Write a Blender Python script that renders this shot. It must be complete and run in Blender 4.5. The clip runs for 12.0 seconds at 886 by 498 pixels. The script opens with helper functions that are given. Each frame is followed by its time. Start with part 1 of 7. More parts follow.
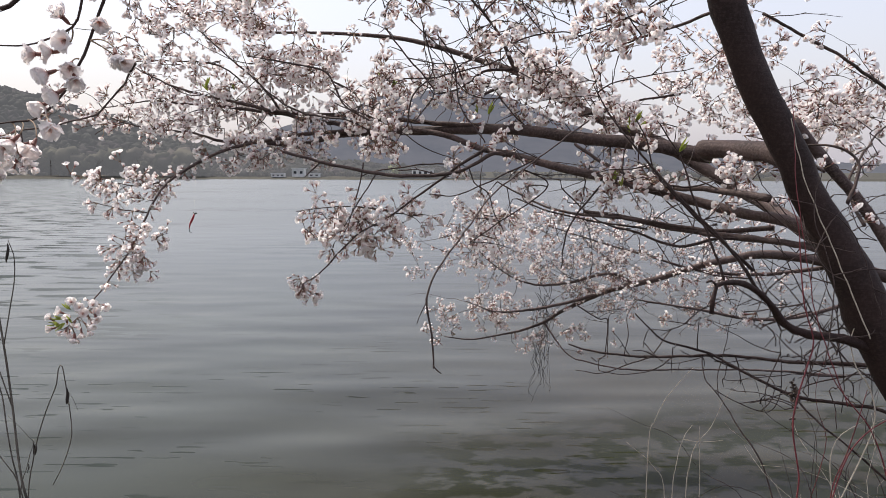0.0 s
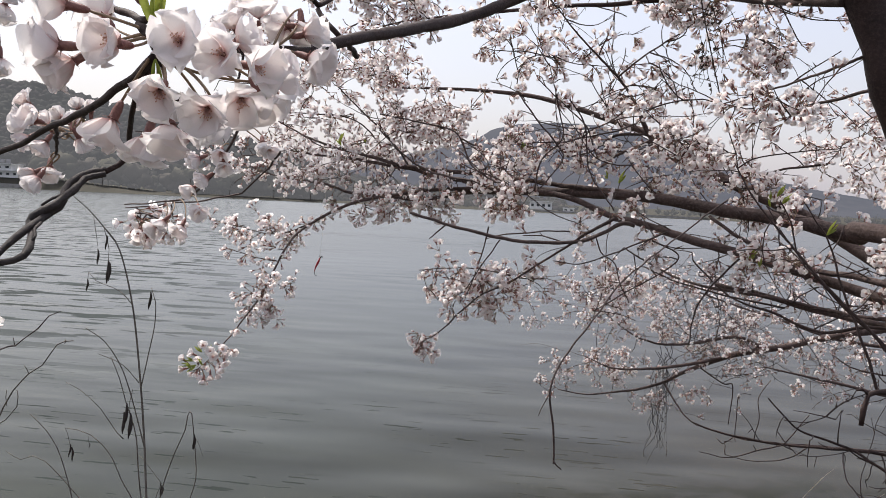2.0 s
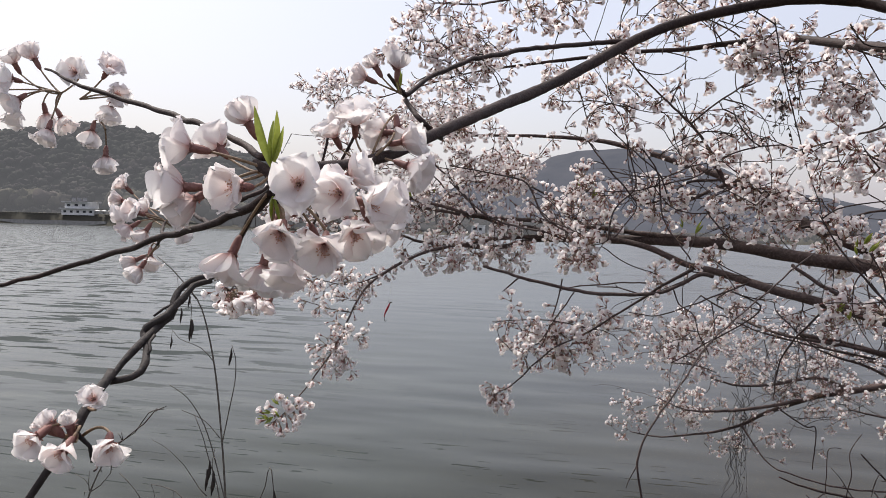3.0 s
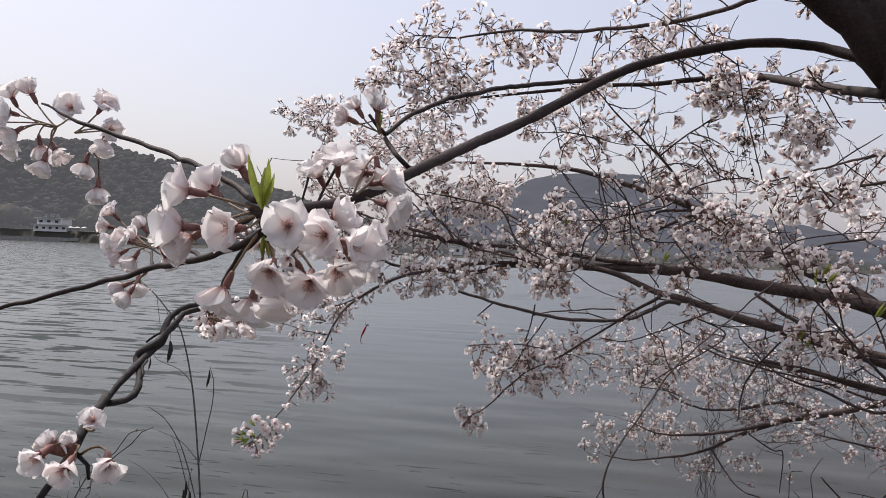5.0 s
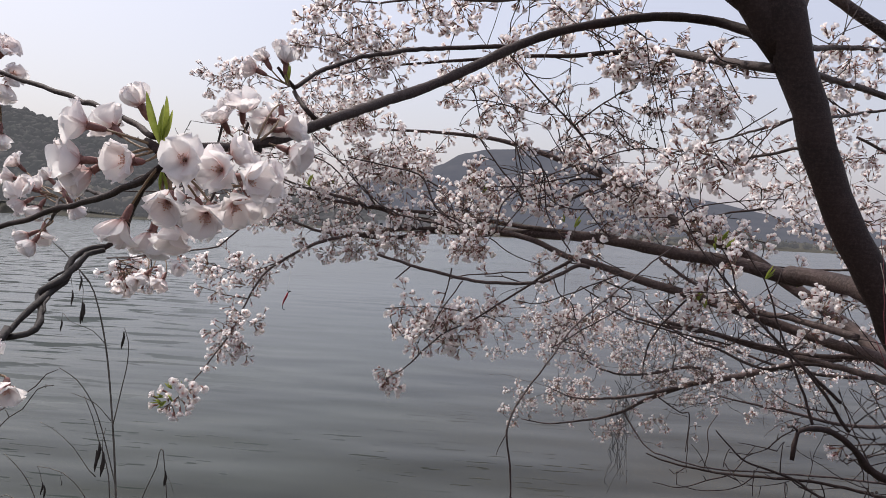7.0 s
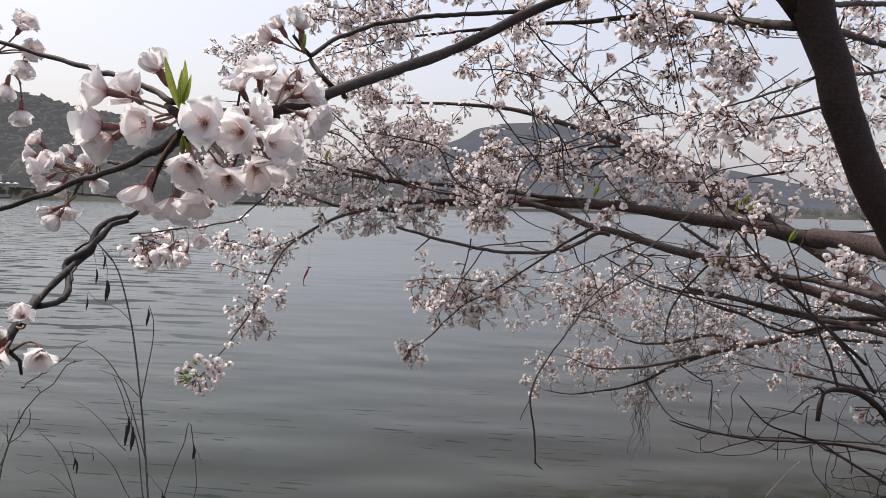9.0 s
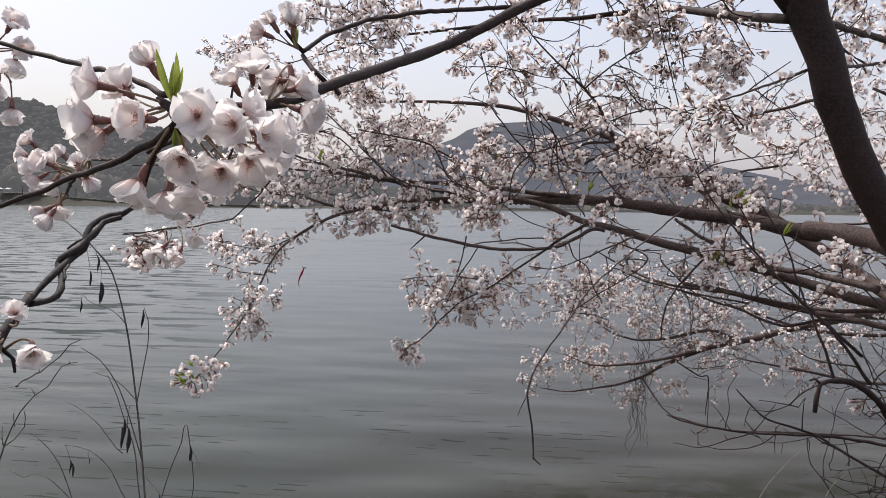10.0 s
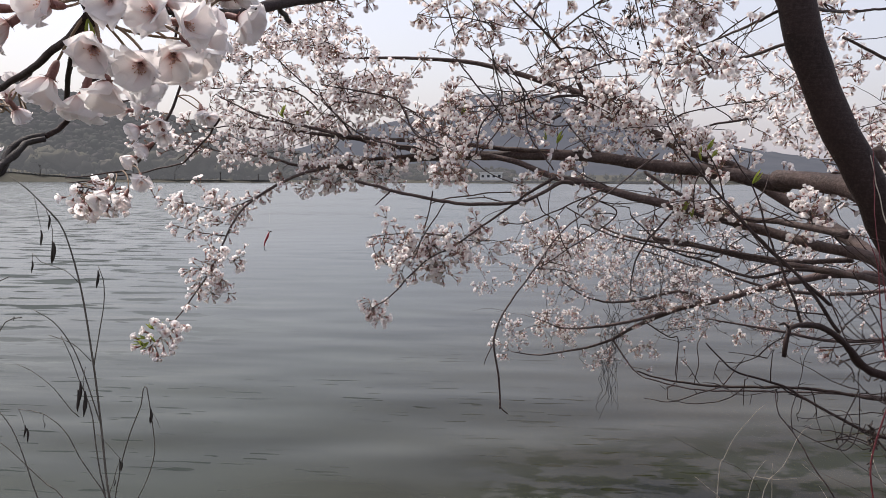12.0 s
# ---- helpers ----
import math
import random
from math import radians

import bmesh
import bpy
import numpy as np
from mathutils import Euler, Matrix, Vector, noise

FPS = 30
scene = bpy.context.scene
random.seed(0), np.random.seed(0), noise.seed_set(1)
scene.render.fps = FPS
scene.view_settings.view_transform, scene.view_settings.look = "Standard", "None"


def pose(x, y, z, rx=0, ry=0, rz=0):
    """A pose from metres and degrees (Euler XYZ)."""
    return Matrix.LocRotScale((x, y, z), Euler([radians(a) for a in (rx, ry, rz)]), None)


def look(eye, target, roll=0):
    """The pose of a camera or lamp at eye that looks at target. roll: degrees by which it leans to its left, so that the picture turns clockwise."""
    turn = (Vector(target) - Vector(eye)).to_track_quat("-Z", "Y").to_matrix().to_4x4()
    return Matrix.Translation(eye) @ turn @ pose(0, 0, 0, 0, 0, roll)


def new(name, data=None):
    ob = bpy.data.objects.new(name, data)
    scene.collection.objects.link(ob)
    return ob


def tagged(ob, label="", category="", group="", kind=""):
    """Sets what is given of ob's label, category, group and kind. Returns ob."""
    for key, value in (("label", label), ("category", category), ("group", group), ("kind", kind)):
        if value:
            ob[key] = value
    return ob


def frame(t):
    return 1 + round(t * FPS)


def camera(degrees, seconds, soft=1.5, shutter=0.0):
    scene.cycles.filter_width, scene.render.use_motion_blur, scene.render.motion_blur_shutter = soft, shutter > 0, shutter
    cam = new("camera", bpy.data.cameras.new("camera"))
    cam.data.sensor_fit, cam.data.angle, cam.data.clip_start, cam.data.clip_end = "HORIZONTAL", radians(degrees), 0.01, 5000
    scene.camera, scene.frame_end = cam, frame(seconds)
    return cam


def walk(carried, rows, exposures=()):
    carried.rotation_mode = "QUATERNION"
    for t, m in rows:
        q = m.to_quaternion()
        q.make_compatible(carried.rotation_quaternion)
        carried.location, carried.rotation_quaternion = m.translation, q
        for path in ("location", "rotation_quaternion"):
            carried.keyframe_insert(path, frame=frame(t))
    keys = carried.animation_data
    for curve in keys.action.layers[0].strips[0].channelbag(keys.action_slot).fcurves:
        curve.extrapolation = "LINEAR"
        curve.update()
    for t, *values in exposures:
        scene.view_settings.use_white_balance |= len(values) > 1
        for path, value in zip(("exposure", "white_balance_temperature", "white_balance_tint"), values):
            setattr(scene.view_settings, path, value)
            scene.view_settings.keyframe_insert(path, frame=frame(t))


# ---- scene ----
cam = camera(60.0, 12.0, soft=0.55)
PATH = [
    (0, (0.011, 0.132, 1.721), (0.007, 2.123, 1.532), 0.2),
    (0.5, (0.001, 0.145, 1.739), (-0.091, 2.136, 1.569), 0.1),
    (1, (-0.004, 0.161, 1.771), (-0.192, 2.147, 1.629), 1.7),
    (1.5, (-0.002, 0.159, 1.789), (-0.25, 2.14, 1.667), 2.4),
    (2, (-0.016, 0.159, 1.82), (-0.319, 2.133, 1.703), 2.6),
    (2.5, (-0.041, 0.158, 1.857), (-0.423, 2.12, 1.77), 1.4),
    (3, (-0.055, 0.153, 1.89), (-0.515, 2.099, 1.843), 1.5),
    (3.2, (-0.06, 0.141, 1.895), (-0.544, 2.082, 1.863), 1.9),
    (4.8, (-0.048, 0.105, 1.909), (-0.476, 2.059, 1.918), 2.3),
    (5, (-0.04, 0.096, 1.904), (-0.444, 2.055, 1.914), 2.2),
    (5.5, (-0.019, 0.069, 1.901), (-0.349, 2.041, 1.909), 1.7),
    (6, (-0.002, 0.058, 1.89), (-0.262, 2.041, 1.89), 2.2),
    (6.5, (0.003, 0.058, 1.879), (-0.221, 2.045, 1.854), 2.4),
    (7, (0.001, 0.058, 1.874), (-0.219, 2.045, 1.825), 2.8),
    (9, (-0.002, 0.058, 1.859), (-0.266, 2.037, 1.746), 1.4),
    (9.5, (-0.003, 0.056, 1.86), (-0.261, 2.036, 1.749), 0.9),
    (10, (-0.003, 0.061, 1.851), (-0.254, 2.042, 1.739), 0.7),
    (10.5, (-0.005, 0.066, 1.842), (-0.252, 2.047, 1.724), 0.1),
    (11, (0.0, 0.078, 1.828), (-0.237, 2.059, 1.692), 0.1),
    (11.5, (0.003, 0.097, 1.809), (-0.213, 2.079, 1.652), 0.3),
    (12, (0.011, 0.111, 1.795), (-0.169, 2.095, 1.614), 0.2),
]
EXPOSURES = [(0.0, 0.14, 6500, 10), (1.5, 0.10, 6480, 10), (2.5, 0.0, 6470, 10), (3.2, -0.09, 6460, 10.4), (5.0, -0.28, 6390, 12), (7.0, -0.22, 6390, 12), (9.0, -0.10, 6460, 10.4), (10.5, -0.06, 6470, 10.5), (12.0, 0.01, 6480, 11)]
walk(cam, [(t, look(eye, target, roll)) for t, eye, target, roll in PATH], EXPOSURES)

# ---- light and colour of the day ----
SKY_STRENGTH, SUN_STRENGTH = 0.154, 4.6
HAZE, HAZE_COLOUR = 0.36, (8.35, 7.95, 9.0, 1.0)
WATER_DARK, WATER_LIGHT, RIPPLE = (0.0135, 0.0135, 0.0085), (0.027, 0.0265, 0.0185), 1.0
WAVE_FACE = 2.5
# haze over the near and far hills, put into their materials as emission
HAZE_GLOW_NEAR, HAZE_GLOW_FAR = (0.100, 0.101, 0.107), (0.088, 0.093, 0.122)

# ---- world, sun ----
SUN_AZIMUTH, SUN_HEIGHT = -56.0, 58.0      # degrees from straight ahead (minus: to the left), and above the horizon
world = bpy.data.worlds.new("world")
scene.world = world
world.use_nodes = True
wn, wl = world.node_tree.nodes, world.node_tree.links
sky = wn.new("ShaderNodeTexSky")
sky.sky_type, sky.sun_disc = "NISHITA", False
sky.sun_elevation, sky.sun_rotation = radians(SUN_HEIGHT), radians(SUN_AZIMUTH)
sky.air_density, sky.dust_density, sky.ozone_density = 1.3, 5.0, 1.5
haze = wn.new("ShaderNodeMix")
haze.data_type = "RGBA"
haze.inputs[0].default_value = HAZE
haze.inputs[7].default_value = HAZE_COLOUR
wl.new(sky.outputs[0], haze.inputs[6])
wl.new(haze.outputs[2], wn["Background"].inputs[0])
wn["Background"].inputs[1].default_value = SKY_STRENGTH
sun_data = bpy.data.lights.new("sun", "SUN")
sun_data.energy, sun_data.angle, sun_data.color = SUN_STRENGTH, radians(9.0), (1.0, 0.95, 0.88)
sun = new("sun", sun_data)
_az, _el = radians(SUN_AZIMUTH), radians(SUN_HEIGHT)
sun_way = Vector((math.sin(_az) * math.cos(_el), math.cos(_az) * math.cos(_el), math.sin(_el)))
sun.matrix_world = look(tuple(sun_way * 50), (0, 0, 0))

# ---- materials ----


class Nodes:
    """A node material under construction."""

    def __init__(self, name):
        self.mat = bpy.data.materials.new(name)
        self.mat.use_nodes = True
        self.nodes, self.links = self.mat.node_tree.nodes, self.mat.node_tree.links
        self.main = self.nodes["Principled BSDF"]
        self.out = self.nodes["Material Output"]

    def add(self, kind, **values):
        node = self.nodes.new(kind)
        for key, value in values.items():
            node.inputs[key].default_value = value
        return node

    def link(self, a, b):
        self.links.new(a, b)

    def coords(self, scale=(1, 1, 1), which="Object"):
        c = self.add("ShaderNodeTexCoord")
        m = self.add("ShaderNodeMapping")
        m.inputs["Scale"].default_value = scale
        self.link(c.outputs[which], m.inputs["Vector"])
        return m.outputs["Vector"]

    def noise(self, scale, detail=4.0, rough=0.55, vector=None):
        n = self.add("ShaderNodeTexNoise", Scale=scale, Detail=detail, Roughness=rough)
        if vector is not None:
            self.link(vector, n.inputs["Vector"])
        return n.outputs["Fac"]

    def ramp(self, fac, stops):
        r = self.add("ShaderNodeValToRGB")
        els = r.color_ramp.elements
        while len(els) < len(stops):
            els.new(0.5)
        for el, (at, colour) in zip(els, stops):
            el.position, el.color = at, (*colour, 1.0)
        self.link(fac, r.inputs["Fac"])
        return r.outputs["Color"]

    def mix(self, fac, a, b, blend="MIX"):
        m = self.add("ShaderNodeMix")
        m.data_type, m.blend_type = "RGBA", blend
        for value, slot in ((fac, 0), (a, 6), (b, 7)):
            if isinstance(value, (float, int)):
                m.inputs[slot].default_value = value
            elif isinstance(value, tuple):
                m.inputs[slot].default_value = (*value, 1.0)
            else:
                self.link(value, m.inputs[slot])
        return m.outputs[2]

    def bump(self, height, strength, distance):
        b = self.add("ShaderNodeBump", Strength=strength, Distance=distance)
        self.link(height, b.inputs["Height"])
        self.link(b.outputs["Normal"], self.main.inputs["Normal"])
        return b

    def colour(self, socket):
        self.link(socket, self.main.inputs["Base Color"])

    def translucent(self, socket, share):
        t = self.add("ShaderNodeBsdfTranslucent")
        self.link(socket, t.inputs["Color"])
        m = self.add("ShaderNodeMixShader", Fac=share)
        self.link(self.main.outputs[0], m.inputs[1])
        self.link(t.outputs[0], m.inputs[2])
        self.link(m.outputs[0], self.out.inputs["Surface"])


def bark_material(name, dark, light, lichen):
    n = Nodes(name)
    v = n.coords((1, 1, 1))
    big = n.noise(9.0, 5, 0.6, v)
    fine = n.noise(140.0, 6, 0.7, v)
    rings = n.noise(60.0, 3, 0.5, n.coords((0.35, 0.35, 2.4)))
    base = n.ramp(big, [(0.3, dark), (0.72, light)])
    base = n.mix(n.ramp(fine, [(0.45, (0, 0, 0)), (0.75, (1, 1, 1))]), base, lichen)
    base = n.mix(n.ramp(rings, [(0.56, (0, 0, 0)), (0.72, (0.35, 0.35, 0.35))]), base, tuple(c * 0.6 for c in dark))
    n.colour(base)
    n.main.inputs["Roughness"].default_value = 0.72
    n.main.inputs["Specular IOR Level"].default_value = 0.3
    n.bump(n.mix(0.5, fine, rings), 0.7, 0.004)
    return n.mat


def petal_material(name, tip, throat, share):
    """Thin petals: pale, with a pink throat and faint veins; light passes through."""
    n = Nodes(name)
    uv = n.add("ShaderNodeUVMap")
    sep = n.add("ShaderNodeSeparateXYZ")
    n.link(uv.outputs[0], sep.inputs[0])
    base = n.ramp(sep.outputs["Y"], [(0.05, throat), (0.15, tuple(0.35 * a + 0.65 * b for a, b in zip(throat, tip))), (0.34, tip)])
    isle = n.add("ShaderNodeNewGeometry")
    info = n.add("ShaderNodeObjectInfo")
    vary = n.add("ShaderNodeMath")
    vary.operation = "ADD"
    n.link(isle.outputs["Random Per Island"], vary.inputs[0])
    n.link(info.outputs["Random"], vary.inputs[1])
    part_ = n.add("ShaderNodeMath")
    part_.operation = "FRACT"
    n.link(vary.outputs[0], part_.inputs[0])
    blush = n.ramp(part_.outputs[0], [(0.0, (1.0, 1.0, 1.0)), (0.6, (1.0, 0.985, 0.975)), (1.0, (0.99, 0.94, 0.935))])
    base = n.mix(1.0, base, blush, "MULTIPLY")
    veins = n.noise(55.0, 3, 0.6, n.coords((1.0, 0.12, 1.0), "UV"))
    base = n.mix(n.ramp(veins, [(0.5, (0, 0, 0)), (0.8, (0.35, 0.35, 0.35))]), base, tuple(0.82 * c for c in tip))
    n.colour(base)
    n.main.inputs["Roughness"].default_value = 0.55
    n.main.inputs["Specular IOR Level"].default_value = 0.25
    n.bump(veins, 0.25, 0.001)
    n.translucent(base, share)
    return n.mat


def plain_material(name, a, b, scale, rough=0.7, bump=0.3, depth=0.002, share=0.0):
    n = Nodes(name)
    v = n.coords()
    base = n.ramp(n.noise(scale, 5, 0.6, v), [(0.32, a), (0.7, b)])
    n.colour(base)
    n.main.inputs["Roughness"].default_value = rough
    n.main.inputs["Specular IOR Level"].default_value = 0.3
    n.bump(n.noise(scale * 4, 4, 0.6, v), bump, depth)
    if share:
        n.translucent(base, share)
    return n.mat


def woods_material(name, colours):
    """Far trees: one tint a clump, mottled, with haze put in as a faint even glow."""
    n = Nodes(name)
    isle = n.add("ShaderNodeNewGeometry")
    tint = n.ramp(isle.outputs["Random Per Island"], [(i / (len(colours) - 1), c) for i, c in enumerate(colours)])
    broad = n.noise(0.012, 3, 0.55, n.coords())
    tint = n.mix(n.ramp(broad, [(0.42, (0, 0, 0)), (0.62, (0.8, 0.8, 0.8))]), tint, tuple(c * k for c, k in zip(colours[0], (1.5, 1.45, 1.3))))
    n.colour(tint)
    n.main.inputs["Roughness"].default_value = 0.9
    n.main.inputs["Specular IOR Level"].default_value = 0.05
    n.main.inputs["Emission Color"].default_value = (*HAZE_GLOW_NEAR, 1.0)
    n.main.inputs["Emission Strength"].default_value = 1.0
    return n.mat


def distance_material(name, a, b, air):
    """A far slope: its own colour, with the light of hazy air put in as a faint glow."""
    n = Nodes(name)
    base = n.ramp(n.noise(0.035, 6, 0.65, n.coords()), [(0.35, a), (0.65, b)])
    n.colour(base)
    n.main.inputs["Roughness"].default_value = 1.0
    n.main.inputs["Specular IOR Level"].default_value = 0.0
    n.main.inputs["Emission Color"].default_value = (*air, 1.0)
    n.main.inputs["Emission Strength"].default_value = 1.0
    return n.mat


def water_material():
    n = Nodes("lake_water")
    v = n.coords((1, 1, 1))
    murk = n.ramp(n.noise(0.9, 4, 0.6, n.coords((0.5, 1.0, 1.0))), [(0.35, WATER_DARK), (0.7, WATER_LIGHT)])

    def span(socket, a, b, c, d):
        r = n.add("ShaderNodeMapRange")
        for key, value in (("From Min", a), ("From Max", b), ("To Min", c), ("To Max", d)):
            r.inputs[key].default_value = value
        n.link(socket, r.inputs["Value"])
        return r.outputs[0]

    # drowned weed close to the bank
    sep = n.add("ShaderNodeSeparateXYZ")
    n.link(v, sep.inputs[0])
    near = n.add("ShaderNodeMapRange")
    for key, value in (("From Min", 4.4), ("From Max", 5.5), ("To Min", 1.0), ("To Max", 0.0)):
        near.inputs[key].default_value = value
    lean = n.add("ShaderNodeMath")
    lean.operation = "MULTIPLY_ADD"      # the bank swings out towards the tree
    lean.inputs[1].default_value = -0.35
    n.link(sep.outputs["X"], lean.inputs[0])
    n.link(sep.outputs["Y"], lean.inputs[2])
    n.link(lean.outputs[0], near.inputs["Value"])
    spots = n.ramp(n.noise(3.2, 4, 0.6, n.coords((1.0, 1.6, 1.0))), [(0.47, (0.0, 0.0, 0.0)), (0.53, (1, 1, 1))])
    weedy = n.mix(1.0, n.mix(1.0, near.outputs[0], span(sep.outputs["X"], -0.5, 0.1, 0.0, 1.0), "MULTIPLY"), spots, "MULTIPLY")
    # greener and lighter towards the left, browner and darker towards the right
    murk = n.mix(1.0, murk, n.mix(span(sep.outputs["X"], -2.0, 1.2, 0.0, 1.0), (1.15, 1.36, 1.35), (1.12, 0.96, 0.70)), "MULTIPLY")
    murk = n.mix(weedy, murk, (0.0125, 0.0135, 0.0035))
    n.colour(murk)

    # the open lake is ruffled by the wind, the water by the bank lies calmer
    n.link(span(sep.outputs["Y"], 4.0, 30.0, 0.12, 0.22), n.main.inputs["Roughness"])
    # reflected light graded by place: weak near and to the right, strong far out
    sheen = n.mix(1.0, span(sep.outputs["Y"], 4.0, 22.0, 0.20, 1.0), span(sep.outputs["X"], 0.2, 1.8, 1.0, 0.72), "MULTIPLY")
    side = n.add("ShaderNodeMath")
    side.operation = "MULTIPLY_ADD"
    side.inputs[1].default_value = 0.40
    n.link(sep.outputs["Y"], side.inputs[0])
    n.link(sep.outputs["X"], side.inputs[2])
    breeze = span(side.outputs[0], 0.8, -2.2, 0.0, 1.0)
    gusts = n.ramp(n.noise(0.10, 2, 0.5, n.coords((0.6, 1.0, 1.0))), [(0.48, (0.0, 0.0, 0.0)), (0.64, (0.4, 0.4, 0.4))])
    ruffled = n.mix(1.0, gusts, breeze, "LIGHTEN")
    # ripple faces painted as dark dull dashes: short close by, broader further out
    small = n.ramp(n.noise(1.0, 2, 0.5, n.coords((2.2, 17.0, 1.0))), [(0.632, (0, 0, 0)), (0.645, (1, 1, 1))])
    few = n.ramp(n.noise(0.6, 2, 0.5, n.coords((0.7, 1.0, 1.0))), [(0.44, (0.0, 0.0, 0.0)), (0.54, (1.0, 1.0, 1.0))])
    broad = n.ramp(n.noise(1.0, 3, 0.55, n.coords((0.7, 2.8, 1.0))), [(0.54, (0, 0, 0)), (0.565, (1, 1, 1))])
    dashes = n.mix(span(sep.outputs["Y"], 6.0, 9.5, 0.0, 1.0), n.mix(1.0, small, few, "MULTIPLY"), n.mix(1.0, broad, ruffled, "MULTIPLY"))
    n.link(n.mix(weedy, n.mix(1.0, (1, 1, 1), sheen, "MULTIPLY"), (0.07, 0.07, 0.07)), n.main.inputs["Specular IOR Level"])
    # the dashes show plain water colour: their missing reflection is painted in
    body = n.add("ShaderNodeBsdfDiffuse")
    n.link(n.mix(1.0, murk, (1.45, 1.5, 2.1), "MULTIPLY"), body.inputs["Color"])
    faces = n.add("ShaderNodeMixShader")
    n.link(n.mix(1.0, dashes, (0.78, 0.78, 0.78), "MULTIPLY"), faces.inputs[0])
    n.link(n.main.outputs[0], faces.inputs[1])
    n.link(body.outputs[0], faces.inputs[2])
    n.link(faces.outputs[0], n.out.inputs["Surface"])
    n.main.inputs["IOR"].default_value = 1.33
    swell = n.noise(1.0, 0.6, 0.4, n.coords((0.6, 1.5, 1.0)))
    chop = n.noise(1.0, 2, 0.5, n.coords((0.8, 2.2, 1.0)))
    waves = n.noise(1.0, 2, 0.5, n.coords((0.5, 1.3, 1.0)))
    height = n.mix(n.mix(1.0, ruffled, (0.4, 0.4, 0.4), "MULTIPLY"), n.mix(1.0, span(sep.outputs["Y"], 5.0, 12.0, 1.9, 0.35), swell, "MULTIPLY"), chop)
    height = n.mix(n.mix(1.0, ruffled, (0.6, 0.6, 0.6), "MULTIPLY"), height, waves, "ADD")
    # out on the lake the near faces of the waves are what one sees
    out = n.add("ShaderNodeMath")
    out.operation = "SUBTRACT"
    out.inputs[1].default_value = 9.0
    n.link(sep.outputs["Y"], out.inputs[0])
    far = n.add("ShaderNodeMath")
    far.operation = "SMOOTH_MAX"
    far.inputs[1].default_value = 0.0
    far.inputs[2].default_value = 9.0
    n.link(out.outputs[0], far.inputs[0])
    face = n.add("ShaderNodeMath")
    face.operation = "MULTIPLY_ADD"
    face.inputs[1].default_value = WAVE_FACE
    n.link(far.outputs[0], face.inputs[0])
    n.link(height, face.inputs[2])
    n.bump(face.outputs[0], RIPPLE, 0.03)
    return n.mat


# darker copy of the bark: shade on the backlit wood is put into its colour
SHADED_BARK = bark_material("shaded_bark", (0.013, 0.0065, 0.0055), (0.036, 0.019, 0.016), (0.055, 0.034, 0.029))
BARK = bark_material("cherry_bark", (0.026, 0.016, 0.014), (0.092, 0.060, 0.053), (0.15, 0.11, 0.098))
TWIG = bark_material("twig_bark", (0.022, 0.013, 0.0115), (0.062, 0.039, 0.034), (0.092, 0.066, 0.058))
VINE = bark_material("vine_bark", (0.014, 0.011, 0.011), (0.045, 0.036, 0.034), (0.07, 0.06, 0.055))
PETAL = petal_material("petal", (0.86, 0.835, 0.83), (0.68, 0.47, 0.44), 0.54)
PETAL_FAR = petal_material("petal_small", (0.95, 0.93, 0.925), (0.78, 0.60, 0.58), 0.68)
CALYX = plain_material("calyx", (0.17, 0.068, 0.060), (0.29, 0.145, 0.12), 260, 0.5, share=0.15)
STALK = plain_material("flower_stalk", (0.20, 0.14, 0.085), (0.30, 0.20, 0.13), 200, 0.5, share=0.2)
STAMEN = plain_material("stamen", (0.55, 0.36, 0.22), (0.66, 0.40, 0.34), 300, 0.6)
LEAF = plain_material("young_leaf", (0.24, 0.29, 0.045), (0.40, 0.44, 0.10), 120, 0.45, share=0.35)
DRY = plain_material("dry_leaf", (0.035, 0.026, 0.022), (0.09, 0.06, 0.045), 90, 0.8)
STRAW = plain_material("straw", (0.34, 0.29, 0.23), (0.58, 0.51, 0.42), 60, 0.7)
WEED = plain_material("weed_stalk", (0.05, 0.045, 0.038), (0.16, 0.14, 0.115), 40, 0.7)
POD = plain_material("seed_pod", (0.018, 0.014, 0.012), (0.05, 0.04, 0.034), 90, 0.7)
RED_CANE = plain_material("red_cane", (0.11, 0.022, 0.026), (0.20, 0.045, 0.05), 50, 0.5)
SOIL = plain_material("bank_soil", (0.028, 0.027, 0.020), (0.06, 0.055, 0.040), 3.0, 0.9, 0.6, 0.03)
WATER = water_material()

# ---- geometry helpers ----


class Geo:
    """Points, faces, and for each face a material slot, for each point a (u, v)."""

    def __init__(self):
        self.v, self.f, self.m, self.uv = [], [], [], []

    def add(self, v, f, m=0, uv=None):
        k = len(self.v)
        self.v += [tuple(p) for p in v]
        self.f += [tuple(i + k for i in face) for face in f]
        self.m += list(m) if isinstance(m, (list, tuple)) else [m] * len(f)
        self.uv += [tuple(q) for q in uv] if uv is not None else [(0.5, 0.5)] * len(v)

    def put(self, other, matrix):
        a = np.array(matrix)
        pts = np.array(other.v) @ a[:3, :3].T + a[:3, 3]
        self.add(pts.tolist(), other.f, other.m, other.uv)

    def mesh(self, name, mats, smooth=True):
        me = bpy.data.meshes.new(name)
        me.from_pydata(self.v, [], self.f)
        for m in mats:
            me.materials.append(m)
        me.polygons.foreach_set("material_index", self.m)
        if smooth:
            me.polygons.foreach_set("use_smooth", [True] * len(self.f))
        loops = np.empty(len(me.loops), dtype=np.int32)
        me.loops.foreach_get("vertex_index", loops)
        layer = me.uv_layers.new(name="UVMap")
        layer.data.foreach_set("uv", np.array(self.uv, dtype=np.float32)[loops].ravel())
        me.update()
        return me


